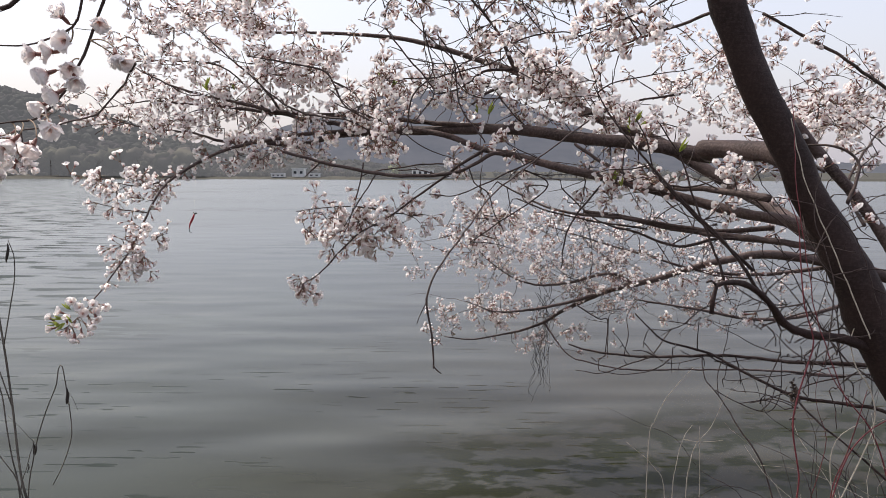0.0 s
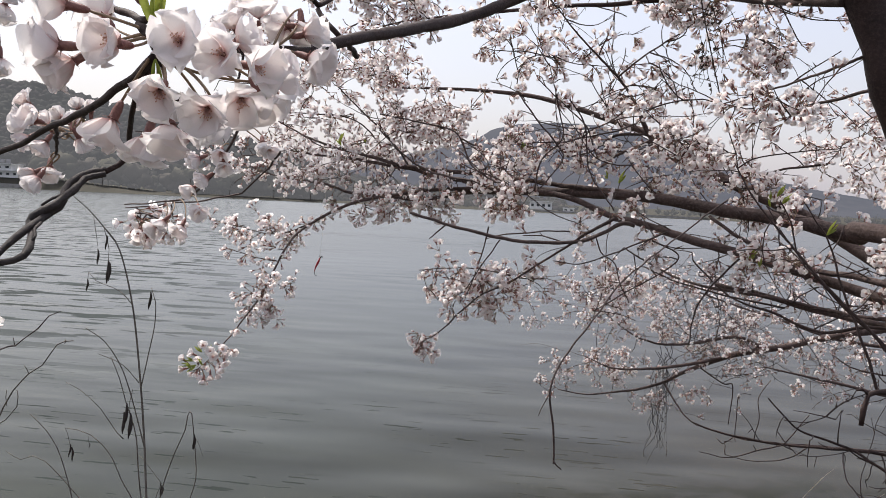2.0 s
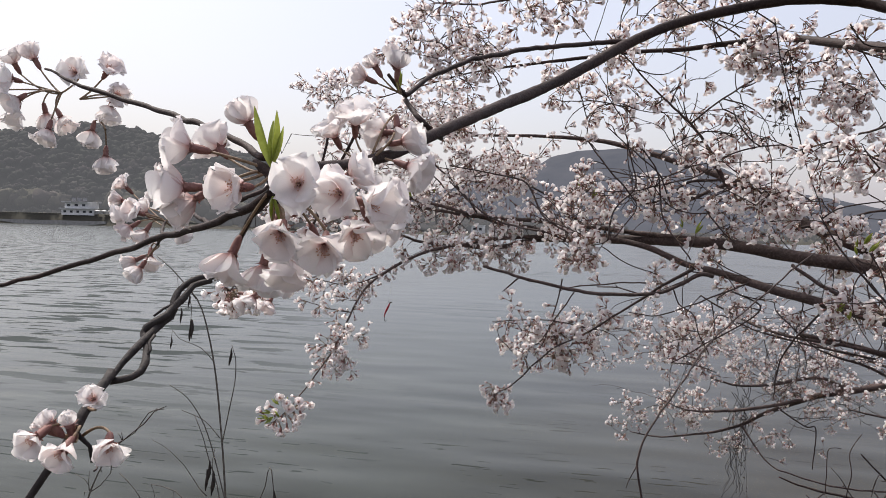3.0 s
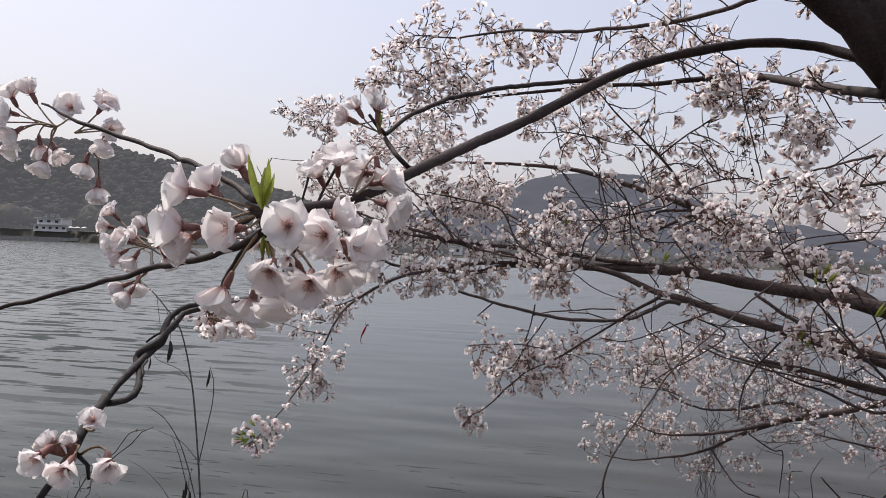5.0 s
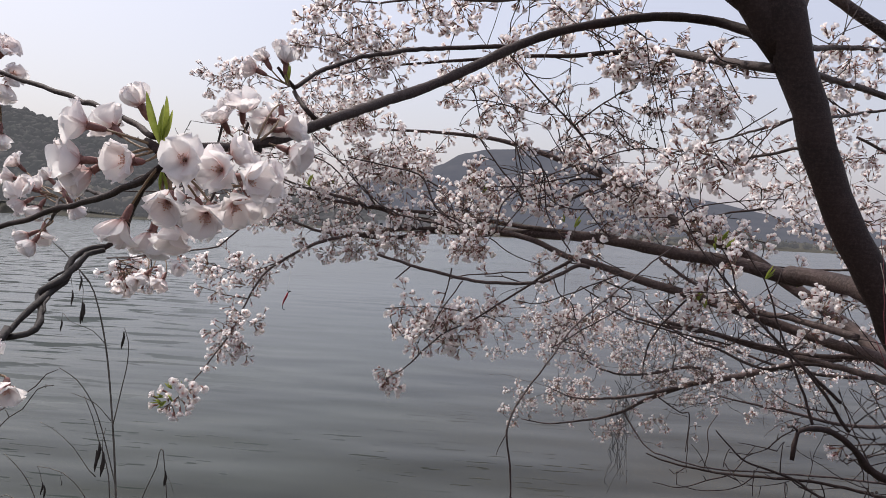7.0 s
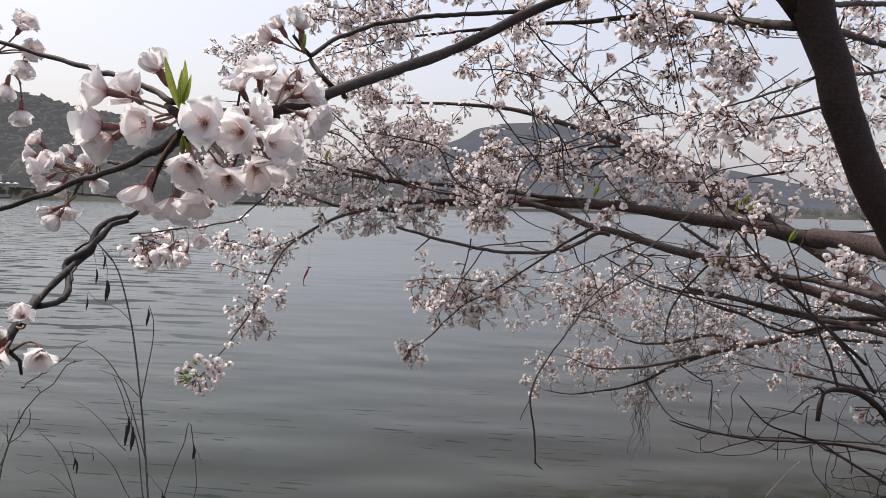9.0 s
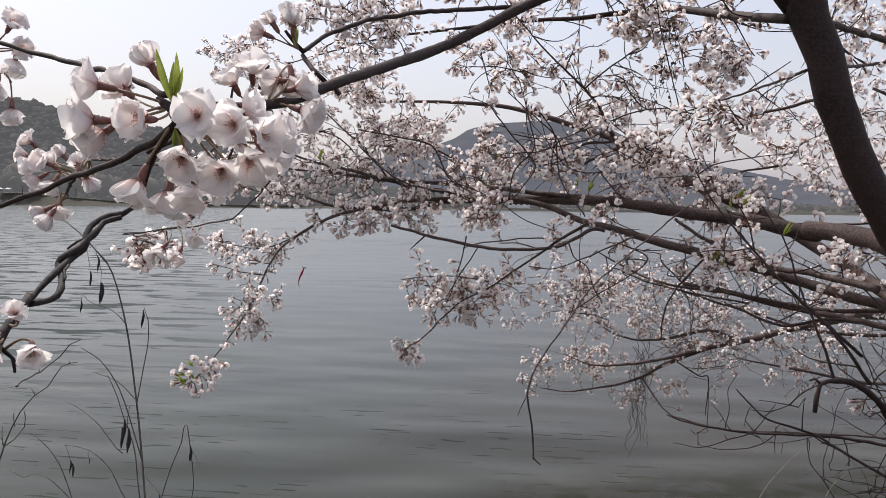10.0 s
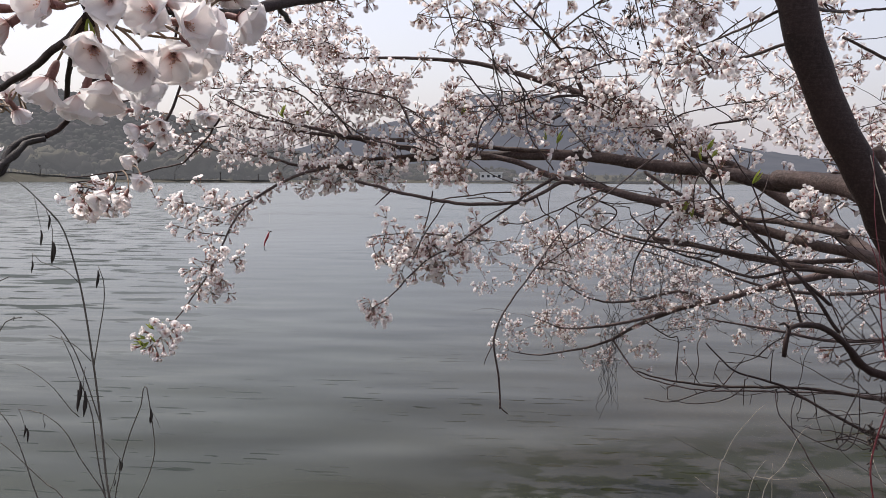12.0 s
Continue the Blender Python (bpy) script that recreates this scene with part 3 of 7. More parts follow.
def crown(g, at, wide, tall, number, rng, bit):
    """Many small leaf tufts in an uneven oval."""
    lumps = [(Vector((rng.gauss(0, 0.45) * wide / 2, rng.gauss(0, 0.45) * wide / 2, tall * rng.uniform(0.35, 0.95))), rng.uniform(0.25, 0.5)) for _ in range(6)]
    for _ in range(number):
        c, s = rng.choice(lumps)
        p = Vector(at) + c + Vector((rng.gauss(0, 0.4) * s * wide, rng.gauss(0, 0.4) * s * wide, rng.gauss(0, 0.3) * s * tall))
        a, b = Vector([rng.gauss(0, 1) for _ in range(3)]).normalized() * bit, Vector([rng.gauss(0, 1) for _ in range(3)]).normalized() * bit
        g.add([p - a, p + b * 0.8, p + a, p - b], [(0, 1, 2, 3)])


def lump(g, at, wide, tall, rng):
    """One uneven, knobbly mass of a far crown."""
    v, f = ICO
    o = Vector((rng.uniform(0, 90), rng.uniform(0, 90), rng.uniform(0, 90)))
    pts = []
    for p in v:
        k = 0.66 + 0.5 * noise.noise(p * 1.4 + o) + 0.45 * noise.noise(p * 3.6 + o)
        pts.append((at[0] + p.x * wide * 0.5 * k, at[1] + p.y * wide * 0.5 * k, at[2] + (0.5 + 0.5 * p.z * k) * tall))
    g.add(pts, f)


_b = bmesh.new()
bmesh.ops.create_icosphere(_b, subdivisions=2, radius=1.0)
ICO = ([v.co.copy() for v in _b.verts], [tuple(v.index for v in f.verts) for f in _b.faces])
_b.free()


def trunk_tube(g, at, tall, r):
    x, y, z = at
    tube(g, [np.array(q) for q in ((x, y, z - 0.5, r), (x + 0.1, y, z + tall * 0.35, r * 0.7), (x, y + 0.1, z + tall * 0.7, r * 0.35))], 5)


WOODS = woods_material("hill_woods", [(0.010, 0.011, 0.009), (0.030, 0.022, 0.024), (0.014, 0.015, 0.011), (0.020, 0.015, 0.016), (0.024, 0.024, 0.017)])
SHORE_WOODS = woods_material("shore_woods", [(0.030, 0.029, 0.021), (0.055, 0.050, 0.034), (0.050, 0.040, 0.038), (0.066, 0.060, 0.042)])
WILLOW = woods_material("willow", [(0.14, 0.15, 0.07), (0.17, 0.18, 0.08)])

_rng = random.Random(3)
_g = Geo()
for _ in range(4200):
    x = _rng.uniform(-600, 0)
    y = 366 + 194 * _rng.random() ** 0.8
    lump(_g, (x, y, hill_height(LEFT_RIDGE, 362, 560, 760, x, y) - 1.5), _rng.uniform(6.0, 11.0), _rng.uniform(5.0, 8.5), _rng)
tagged(new("hill_woods", _g.mesh("hill_woods", [WOODS])), "grey-brown bare woods on the hillside", "woods", kind="stuff")
_g = Geo()
for _ in range(420):
    x = _rng.uniform(-420, 160)
    y = _rng.uniform(357, 364)
    tall = _rng.uniform(2.0, 4.2) if x > -110 else _rng.uniform(6, 17)
    if any(abs(x - c) < w for c, w in ((-284, 15), (-10, 8), (-67, 5), (-76, 4), (-60, 4))):
        continue
    z = land_height(x, y) - 0.3
    trunk_tube(_g, (x, y, z), tall, 0.14)
    lump(_g, (x, y, z + tall * 0.15), tall * 1.0, tall * 0.8, _rng)
    crown(_g, (x, y, z), tall * 0.75, tall * 0.95, 70, _rng, 0.3)
tagged(new("shore_woods", _g.mesh("shore_woods", [SHORE_WOODS])), "olive-brown trees and scrub along the far shore", "woods", kind="stuff")


def shore_tree(x, y, wide, tall, mat, label, seed):
    rng = random.Random(seed)
    z = land_height(x, y)
    ob = thing("tree", (x, y, z), label, "tree", "trees on the far shore")
    g = Geo()
    trunk_tube(g, (x, y, z), tall, 0.2)
    for _ in range(5):
        a = rng.uniform(0, 6.28)
        tube(g, [np.array((x, y, z + tall * 0.35, 0.1)), np.array((x + math.cos(a) * wide * 0.3, y + math.sin(a) * wide * 0.3, z + tall * rng.uniform(0.6, 0.85), 0.04))], 4)
    part("trunk", g, [BARK], ob)
    g = Geo()
    for _ in range(5):
        lump(g, (x + rng.gauss(0, 0.2) * wide, y + rng.gauss(0, 0.2) * wide, z + tall * rng.uniform(0.2, 0.5)), wide * 0.5, tall * 0.45, rng)
    crown(g, (x, y, z), wide, tall, 200, rng, 0.26)
    part("crown", g, [mat], ob)


for _i, (_x, _y, _w, _t, _m, _l) in enumerate((
        (-160, 353, 13, 12, SHORE_WOODS, "round olive-brown tree on the far shore"), (-182, 356, 11, 13, SHORE_WOODS, "round olive-brown tree on the far shore"),
        (-138, 354, 10, 9, SHORE_WOODS, "low olive-brown tree on the far shore"), (-23, 352, 5.5, 6.5, WILLOW, "pale green willow on the far shore"),
        (-255, 352, 12, 11, SHORE_WOODS, "olive-brown tree beside the lakeside house"), (-228, 354, 11, 12, SHORE_WOODS, "bare brown tree on the far shore"),
        (-120, 355, 9, 8, SHORE_WOODS, "low brown tree on the far shore"), (60, 352, 9, 7, SHORE_WOODS, "low brown tree on the far shore"), (95, 353, 10, 8, SHORE_WOODS, "low brown tree on the far shore"))):
    shore_tree(_x, _y, _w, _t, _m, _l, 70 + _i)

RENDER_WALL = plain_material("white_render", (0.55, 0.55, 0.54), (0.68, 0.68, 0.67), 0.6, 0.8, 0.2, 0.02)
ROOF = plain_material("grey_roof", (0.16, 0.16, 0.17), (0.24, 0.24, 0.25), 1.5, 0.7, 0.3, 0.03)
PANE = plain_material("dark_glazing", (0.03, 0.035, 0.04), (0.05, 0.055, 0.06), 0.5, 0.15, 0.0)
STONE = plain_material("quay_stone", (0.20, 0.195, 0.185), (0.34, 0.33, 0.31), 0.7, 0.9, 0.5, 0.06)


def box(g, x0, x1, y0, y1, z0, z1, slot=0):
    g.add([(x, y, z) for z in (z0, z1) for y in (y0, y1) for x in (x0, x1)],
          [(0, 2, 3, 1), (4, 5, 7, 6), (0, 1, 5, 4), (2, 6, 7, 3), (0, 4, 6, 2), (1, 3, 7, 5)], slot)


def block(name, parent, x0, x1, y0, y1, z0, z1, mat, label=""):
    g = Geo()
    box(g, x0, x1, y0, y1, z0, z1)
    return tagged(under(new(name, g.mesh(name, [mat], False)), parent), label)


def house(x, y, z, wide, deep, floors, storey, openings, label, eaves=0.5, upper=None):
    """A plain white lakeside house: a wall for each storey with real gaps for its windows, panes set back, flat roofs that jut out."""
    ob = thing("house", (x, y, z), label, "house", "houses on the far shore")
    for k in range(floors):
        x0, x1 = (x - wide / 2, x + wide / 2) if k == 0 or not upper else (x + upper[0], x + upper[1])
        z0, z1 = z + k * storey, z + (k + 1) * storey
        n = openings if k == 0 or not upper else max(2, int(openings * (x1 - x0) / wide))
        bay = (x1 - x0) / n
        g = Geo()
        box(g, x0, x1, y + 0.4, y + deep, z0, z1)
        box(g, x0, x1, y, y + 0.4, z0, z0 + 0.38 * storey)
        box(g, x0, x1, y, y + 0.4, z0 + 0.72 * storey, z1)
        for i in range(n + 1):
            c = x0 + bay * i
            box(g, max(x0, c - 0.26 * bay), min(x1, c + 0.26 * bay), y, y + 0.4, z0 + 0.38 * storey, z0 + 0.72 * storey)
        part("wall", g, [RENDER_WALL], ob).data.shade_flat()
        for i in range(n):
            c = x0 + bay * (i + 0.5)
            block("window", ob, c - 0.24 * bay, c + 0.24 * bay, y + 0.3, y + 0.39, z0 + 0.38 * storey, z0 + 0.72 * storey, PANE, "dark window")
        block("roof", ob, x0 - eaves, x1 + eaves, y - eaves * 1.6, y + deep + eaves, z1 + 0.004, z1 + 0.3, RENDER_WALL)
    return ob


_h = house(-283, 352, 5.2, 20, 9, 2, 3.4, 5, "white two-storey lakeside house with flat roofs", 0.9, (-8, 6))
for _x in (-288, -284.5, -281):
    block("sign_board", _h, _x - 1.2, _x + 1.2, 355, 355.2, 12.8, 14.6, ROOF, "grey roof-top sign board")
for _x in (-270, -266, -262):
    _u = thing("parasol", (_x, 351, 5.2), "white parasol on the lakeside terrace", "parasol", "parasols on the terrace")
    _g = Geo()
    tube(_g, [np.array((_x, 351, 4.6, 0.06)), np.array((_x, 351, 8.1, 0.05))], 5)
    part("pole", _g, [STONE], _u)
    _g = Geo()
    _g.add([(_x, 351, 8.3)] + [(_x + 1.7 * math.cos(k * math.pi / 4), 351 + 1.7 * math.sin(k * math.pi / 4), 7.6) for k in range(8)], [(0, 1 + k, 1 + (k + 1) % 8) for k in range(8)])
    part("canopy", _g, [RENDER_WALL], _u)
house(-10, 351, 1.4, 10, 8, 1, 3.4, 4, "white single-storey house on the far shore", 0.4)
house(-67, 352, 1.2, 5.6, 5, 1, 3.6, 2, "small white lakeside house", 0.3)
house(-76, 350.5, 1.0, 6, 3, 1, 1.6, 3, "low white boathouse on the shore", 0.2)
house(-59.5, 350.5, 1.0, 5, 3, 1, 1.7, 2, "low white boathouse on the shore", 0.2)
house(2.5, 350.5, 0.8, 5, 3, 1, 1.6, 2, "low pale shed on the quay", 0.2)
for _x0, _x1, _l in ((-36, 60, "pale stone quay along the far shore"), (-420, -262, "grey stone embankment below the lakeside house")):
    _g = Geo()
    box(_g, _x0, _x1, 347.0, 349.5, -1.0, 1.05 if _x0 > -100 else 2.2)
    tagged(new("quay", _g.mesh("quay", [STONE], False)), _l, "quay", kind="structure")


# ---- small growing things ----


def stem(parent, mat, *pts):
    g = Geo()
    tube(g, smooth_line(pts, 0.02), 6, 0.08)
    return part("stem", g, [mat], parent)


def pod(parent, top, long, seed):
    """A hanging, split, dry seed pod."""
    rng = random.Random(seed)
    g = Geo()
    x, y, z = top
    a = rng.uniform(-0.12, 0.12)
    r = min(0.0034, long * 0.055)
    line = [np.array((x + a * long * t + 0.002 * math.sin(5 * t), y, z - long * t, r * (0.25 + 1.1 * math.sin(math.pi * min(1, t * 0.92 + 0.06))))) for t in (0, 0.12, 0.3, 0.5, 0.7, 0.86, 1.0)]
    tube(g, line, 7, 0.3)
    return part("seed_pod", g, [POD], parent)


def young_leaves(tree, at, way, lengths, seed):
    """A tuft of young folded leaves that spring from one bud."""
    rng = random.Random(seed)
    for n in lengths:
        g = Geo()
        v, uv = [], []
        for j in range(8):
            t = j / 7
            w = 0.095 * n * math.sin(math.pi * (0.06 + 0.92 * t)) ** 0.9
            for i in (-1, -0.45, 0, 0.45, 1):
                v.append((i * w, 0.16 * n * t * t + 1.1 * abs(i) * w, n * t))
                uv.append((i * 0.5 + 0.5, t))
        g.add(v, [(j * 5 + i, j * 5 + i + 1, j * 5 + i + 6, j * 5 + i + 5) for j in range(7) for i in range(4)], 0, uv)
        d = (Vector(way) + Vector([rng.gauss(0, 0.09) for _ in range(3)])).normalized()
        ob = under(new("leaf", g.mesh("leaf", [LEAF])), tree, Matrix.Translation(at) @ turn_to(d, rng.uniform(0, 6.28)))
        tagged(ob, "young yellow-green leaf")


def hanging(parent, top, long, number, r, seed):
    """Thin dry climber stems that hang down in a loose, wavering bunch."""
    rng = random.Random(seed)
    for _ in range(number):
        p = Vector(top) + Vector((rng.gauss(0, 0.028), rng.gauss(0, 0.02), rng.uniform(-0.05, 0.12)))
        d = Vector((rng.gauss(0, 0.15), rng.gauss(0, 0.15), -1)).normalized()
        n = long * rng.uniform(0.35, 1.1)
        pts = []
        for i in range(9):
            pts.append((*p, r * (1.1 - i / 12)))
            d = (d + Vector((rng.gauss(0, 0.5) - 9 * (p.x - top[0]), rng.gauss(0, 0.4) - 9 * (p.y - top[1]), -0.8))).normalized()
            p = p + d * n / 8
        curl, phase = rng.uniform(0.008, 0.022), rng.uniform(0, 6)
        pts = [(q[0] + curl * math.sin(phase + 1.7 * i), q[1] + curl * math.cos(phase + 1.3 * i), q[2], q[3]) for i, q in enumerate(pts)]
        g = Geo()
        tube(g, smooth_line(pts, 0.02), 4)
        part("climber_stem", g, [VINE], parent)


def dry_tuft(parent, top, wide, tall, number, seed):
    """Withered curled leaves on a few thin stems that hang together."""
    rng = random.Random(seed)
    g = Geo()
    for _ in range(max(3, number // 9)):
        p = Vector(top) + Vector((rng.gauss(0, 0.3) * wide, rng.gauss(0, 0.3) * wide, rng.uniform(0, 0.03)))
        n, pts = tall * rng.uniform(0.5, 1.1), []
        for i in range(6):
            pts.append((*p, 0.0008))
            p = p + Vector((rng.gauss(0, 0.16) * wide, rng.gauss(0, 0.16) * wide, -n / 5))
        line = smooth_line(pts, 0.012)
        tube(g, line, 3)
        for _ in range(9):
            q = Vector(rng.choice(line[1:])[:3])
            a, b = Vector([rng.gauss(0, 1) for _ in range(3)]).normalized() * rng.uniform(0.005, 0.012), Vector([rng.gauss(0, 1) for _ in range(3)]).normalized() * 0.005
            c = a.cross(b).normalized() * 0.0025
            g.add([q, q + a * 0.5 + b + c, q + a, q + a * 0.5 - b + c], [(0, 1, 2), (0, 2, 3)])
    part("withered_leaves", g, [DRY], parent, "dark withered hanging leaves", "stuff")

# ---- the cherry tree on the bank ----
cherry_tree = thing("cherry_tree", (1.52, 1.93, 0.45), "leaning cherry tree in full pale pink bloom on the bank", "tree")
tree = Wood(cherry_tree, 21)
# trunk, fork and the crown's stems
tree.limb((1.52, 1.93, 0.45, 0.092), (1.33, 1.93, 0.85, 0.076), (1.19, 1.93, 1.1, 0.066), (1.075, 1.93, 1.3, 0.058), (0.988, 1.93, 1.45, 0.052), (0.911, 1.93, 1.6, 0.0435), (0.853, 1.93, 1.7, 0.0392), (0.8, 1.93, 1.8, 0.038), (0.746, 1.93, 1.9, 0.0378), (0.7025, 1.93, 2, 0.039), (0.6645, 1.93, 2.1, 0.0395), (0.6305, 1.93, 2.2, 0.0405), (0.601, 1.93, 2.29, 0.0435), (0.58, 1.93, 2.345, 0.048), (0.554, 1.93, 2.4, 0.054), (0.508, 1.93, 2.475, 0.0513), (0.445, 1.93, 2.575, 0.0415), (0.328, 1.92, 2.741, 0.0293), label="dark brown leaning trunk", name="trunk", knots=0.12)
tree.limb((0.5814, 1.9300, 2.3812, 0.0215), (0.6420, 2.0468, 2.4750, 0.0114), (0.7025, 2.1499, 2.5641, 0.0073), (0.7542, 2.1743, 2.6825, 0.0050))
tree.limb((0.8037, 2.5842, 2.7487, 0.0174), (0.9121, 2.5984, 2.6644, 0.0174), (1.0342, 2.6144, 2.5896, 0.0188), (1.2354, 2.6408, 2.4647, 0.0217))
# three upper limbs, unseen, added to carry the shading crown overhead
tree.limb((0.4484, 1.9300, 2.5794, 0.0217), (0.3153, 1.9210, 2.8438, 0.0164), (0.1058, 1.8805, 3.1200, 0.0109), (-0.1382, 1.8555, 3.3278, 0.0057), (-0.4069, 1.8203, 3.4765, 0.0025), bloom=5, start=0.2, mat=SHADED_BARK)
tree.limb((0.3468, 1.9300, 2.7339, 0.0197), (0.4304, 1.8967, 3.0103, 0.0139), (0.4644, 1.8327, 3.2699, 0.0092), (0.4490, 1.7308, 3.4968, 0.0040), bloom=5, start=0.2, mat=SHADED_BARK)
tree.limb((0.7542, 2.1743, 2.6825, 0.0074), (0.8694, 2.1389, 2.8835, 0.0057), (1.0454, 2.1116, 3.1177, 0.0038), (1.2469, 2.1380, 3.2936, 0.0026), bloom=7)
tree.limb((0.5777, 1.9400, 2.3224, 0.04), (0.5394, 1.9300, 2.3784, 0.044), (0.4840, 1.9200, 2.4473, 0.043), (0.4131, 1.9100, 2.5075, 0.04), (0.3154, 1.8900, 2.5702, 0.034), (0.1730, 1.8600, 2.6534, 0.026), label="dark brown left stem of the fork", mat=SHADED_BARK, knots=0.12)
# the long limb that reaches from the fork towards the eye
tree.limb((0.5374, 1.9500, 2.3615, 0.0146), (0.5020, 1.9842, 2.3859, 0.0125), (0.4346, 2.0377, 2.4234, 0.0115), (0.3113, 2.0355, 2.4339, 0.0111), (0.1673, 1.9662, 2.3980, 0.0109), (0.0307, 1.8777, 2.3460, 0.0100), (-0.0688, 1.7638, 2.2756, 0.0113), (-0.1830, 1.5440, 2.1620, 0.0100), (-0.2350, 1.3500, 2.0950, 0.0090), (-0.2590, 1.1750, 2.0440, 0.0080), (-0.2720, 1.0604, 2.0119, 0.0070), (-0.2882, 0.9666, 1.9811, 0.0062), (-0.2944, 0.8794, 1.9606, 0.0056), (-0.2981, 0.8028, 1.9471, 0.0050), (-0.2984, 0.7318, 1.9391, 0.0046), (-0.3010, 0.6858, 1.9336, 0.0043), (-0.3087, 0.6693, 1.9301, 0.0045), knots=0.14, mat=SHADED_BARK)
tree.limb((-0.3059, 0.6698, 1.9154, 0.0036), (-0.3467, 0.7036, 1.9022, 0.0034), (-0.4064, 0.7545, 1.8903, 0.0033), (-0.4912, 0.8215, 1.8783, 0.0032), (-0.5842, 0.8871, 1.8612, 0.0031), (-0.6720, 0.9333, 1.8427, 0.0030), (-0.7514, 0.9607, 1.8243, 0.0029), (-0.8325, 0.9776, 1.8053, 0.0026), mat=SHADED_BARK)
tree.limb((-0.3116, 0.6688, 1.9402, 0.0030), (-0.3880, 0.7472, 1.9669, 0.0029), (-0.4884, 0.8418, 1.9956, 0.0030), (-0.5662, 0.8996, 2.0169, 0.0030), (-0.6231, 0.9306, 2.0337, 0.0029), (-0.6641, 0.9440, 2.0434, 0.0028), (-0.6916, 0.9495, 2.0521, 0.0026), (-0.7267, 0.9638, 2.0652, 0.0020), (-0.7754, 0.9861, 2.0820, 0.0016), mat=SHADED_BARK)
tree.limb((-0.0390, 1.8080, 2.2961, 0.0055), (-0.1280, 1.7157, 2.2703, 0.0048), (-0.2097, 1.5436, 2.2245, 0.0044), (-0.2867, 1.3318, 2.1595, 0.0038), (-0.3197, 1.1964, 2.1069, 0.0034), (-0.3344, 1.1037, 2.0624, 0.0034), mat=SHADED_BARK)
tree.limb((-0.3344, 1.1037, 2.0624, 0.0031), (-0.3395, 1.0828, 2.0705, 0.0027), (-0.3484, 1.0716, 2.0838, 0.0021), mat=SHADED_BARK)
tree.limb((-0.3342, 1.1037, 2.0569, 0.0034), (-0.3190, 1.0855, 2.0401, 0.0034), (-0.2932, 1.0687, 2.0165, 0.0033), (-0.3156, 1.2271, 2.0227, 0.0038), mat=SHADED_BARK)
tree.limb((-0.3219, 0.9439, 1.9589, 0.0034), (-0.3169, 0.8841, 1.9601, 0.0027), (-0.3093, 0.8246, 1.9476, 0.0018), mat=SHADED_BARK)
tree.limb((-0.3220, 0.6720, 1.9380, 0.0020), (-0.3150, 0.6700, 1.9340, 0.0042), (-0.3080, 0.6690, 1.9290, 0.0056), (-0.3040, 0.6680, 1.9210, 0.0050), (-0.3010, 0.6670, 1.9130, 0.0034), (-0.2990, 0.6660, 1.9070, 0.0016), mat=SHADED_BARK, knots=0.25, label="dark knobbly bud spur")
tree.limb((-0.4912, 0.8215, 1.8783, 0.0024), (-0.5750, 0.9393, 1.8738, 0.0022), (-0.6588, 1.0571, 1.8613, 0.0018), mat=SHADED_BARK)
tree.limb((-0.5750, 0.9393, 1.8738, 0.0022), (-0.6910, 1.1226, 1.8934, 0.0018), mat=SHADED_BARK)
tree.limb((-0.4064, 0.7545, 1.8903, 0.0024), (-0.5228, 0.9175, 1.9011, 0.0020), (-0.6391, 1.0805, 1.9120, 0.0018), mat=SHADED_BARK)
# branches behind it
tree.limb((0.5535, 1.9300, 2.2890, 0.0118), (0.5187, 2.1447, 2.3459, 0.0115), (0.4939, 2.4524, 2.4313, 0.0125), (0.3903, 2.7317, 2.5180, 0.0110), (0.2463, 2.8137, 2.5241, 0.0093), (0.1109, 2.8463, 2.5182, 0.0080), (-0.0177, 2.8799, 2.5225, 0.0070), (-0.2171, 2.9042, 2.5114, 0.0064), (-0.4023, 2.9303, 2.5003, 0.0051), (-0.6003, 2.9044, 2.4713, 0.0033), (-0.8027, 2.9283, 2.4304, 0.0027), (-0.9897, 2.9542, 2.3886, 0.0021), bloom=9, mat=SHADED_BARK)
tree.limb((0.4484, 1.9300, 2.5794, 0.0119), (0.3717, 2.0218, 2.5656, 0.0070), (0.3082, 2.1514, 2.5736, 0.0065), (0.1893, 2.2515, 2.5642, 0.0063), (0.0436, 2.2828, 2.5530, 0.0055), (-0.1570, 2.3574, 2.5651, 0.0052), (-0.3407, 2.4341, 2.5911, 0.0043), (-0.4974, 2.4640, 2.5855, 0.0031), (-0.6537, 2.4940, 2.6014, 0.0023), bloom=6, start=0.35)
tree.limb((0.6334, 1.9300, 2.2794, 0.0075), (0.7805, 2.1724, 2.3135, 0.0084), (0.9599, 2.4136, 2.3356, 0.0094), (1.2408, 2.6415, 2.3234, 0.0102), bloom=5)
tree.limb((0.6277, 1.9300, 2.3356, 0.0066), (0.8128, 2.2686, 2.4234, 0.0077), (1.0385, 2.6180, 2.5089, 0.0077), (1.3886, 2.9634, 2.5763, 0.0068), bloom=5)
tree.limb((0.6691, 1.9300, 2.1795, 0.0040), (0.8487, 2.2697, 2.2414, 0.0042), (1.0453, 2.6173, 2.3123, 0.0042), (1.3061, 2.8518, 2.3677, 0.0036), bloom=6)
tree.limb((0.5952, 1.9300, 2.1717, 0.0036), (0.5916, 2.0854, 2.1773, 0.0035), (0.5592, 2.2769, 2.1747, 0.0029), (0.4886, 2.4420, 2.1630, 0.0023), (0.3887, 2.5298, 2.1348, 0.0016), bloom=3)
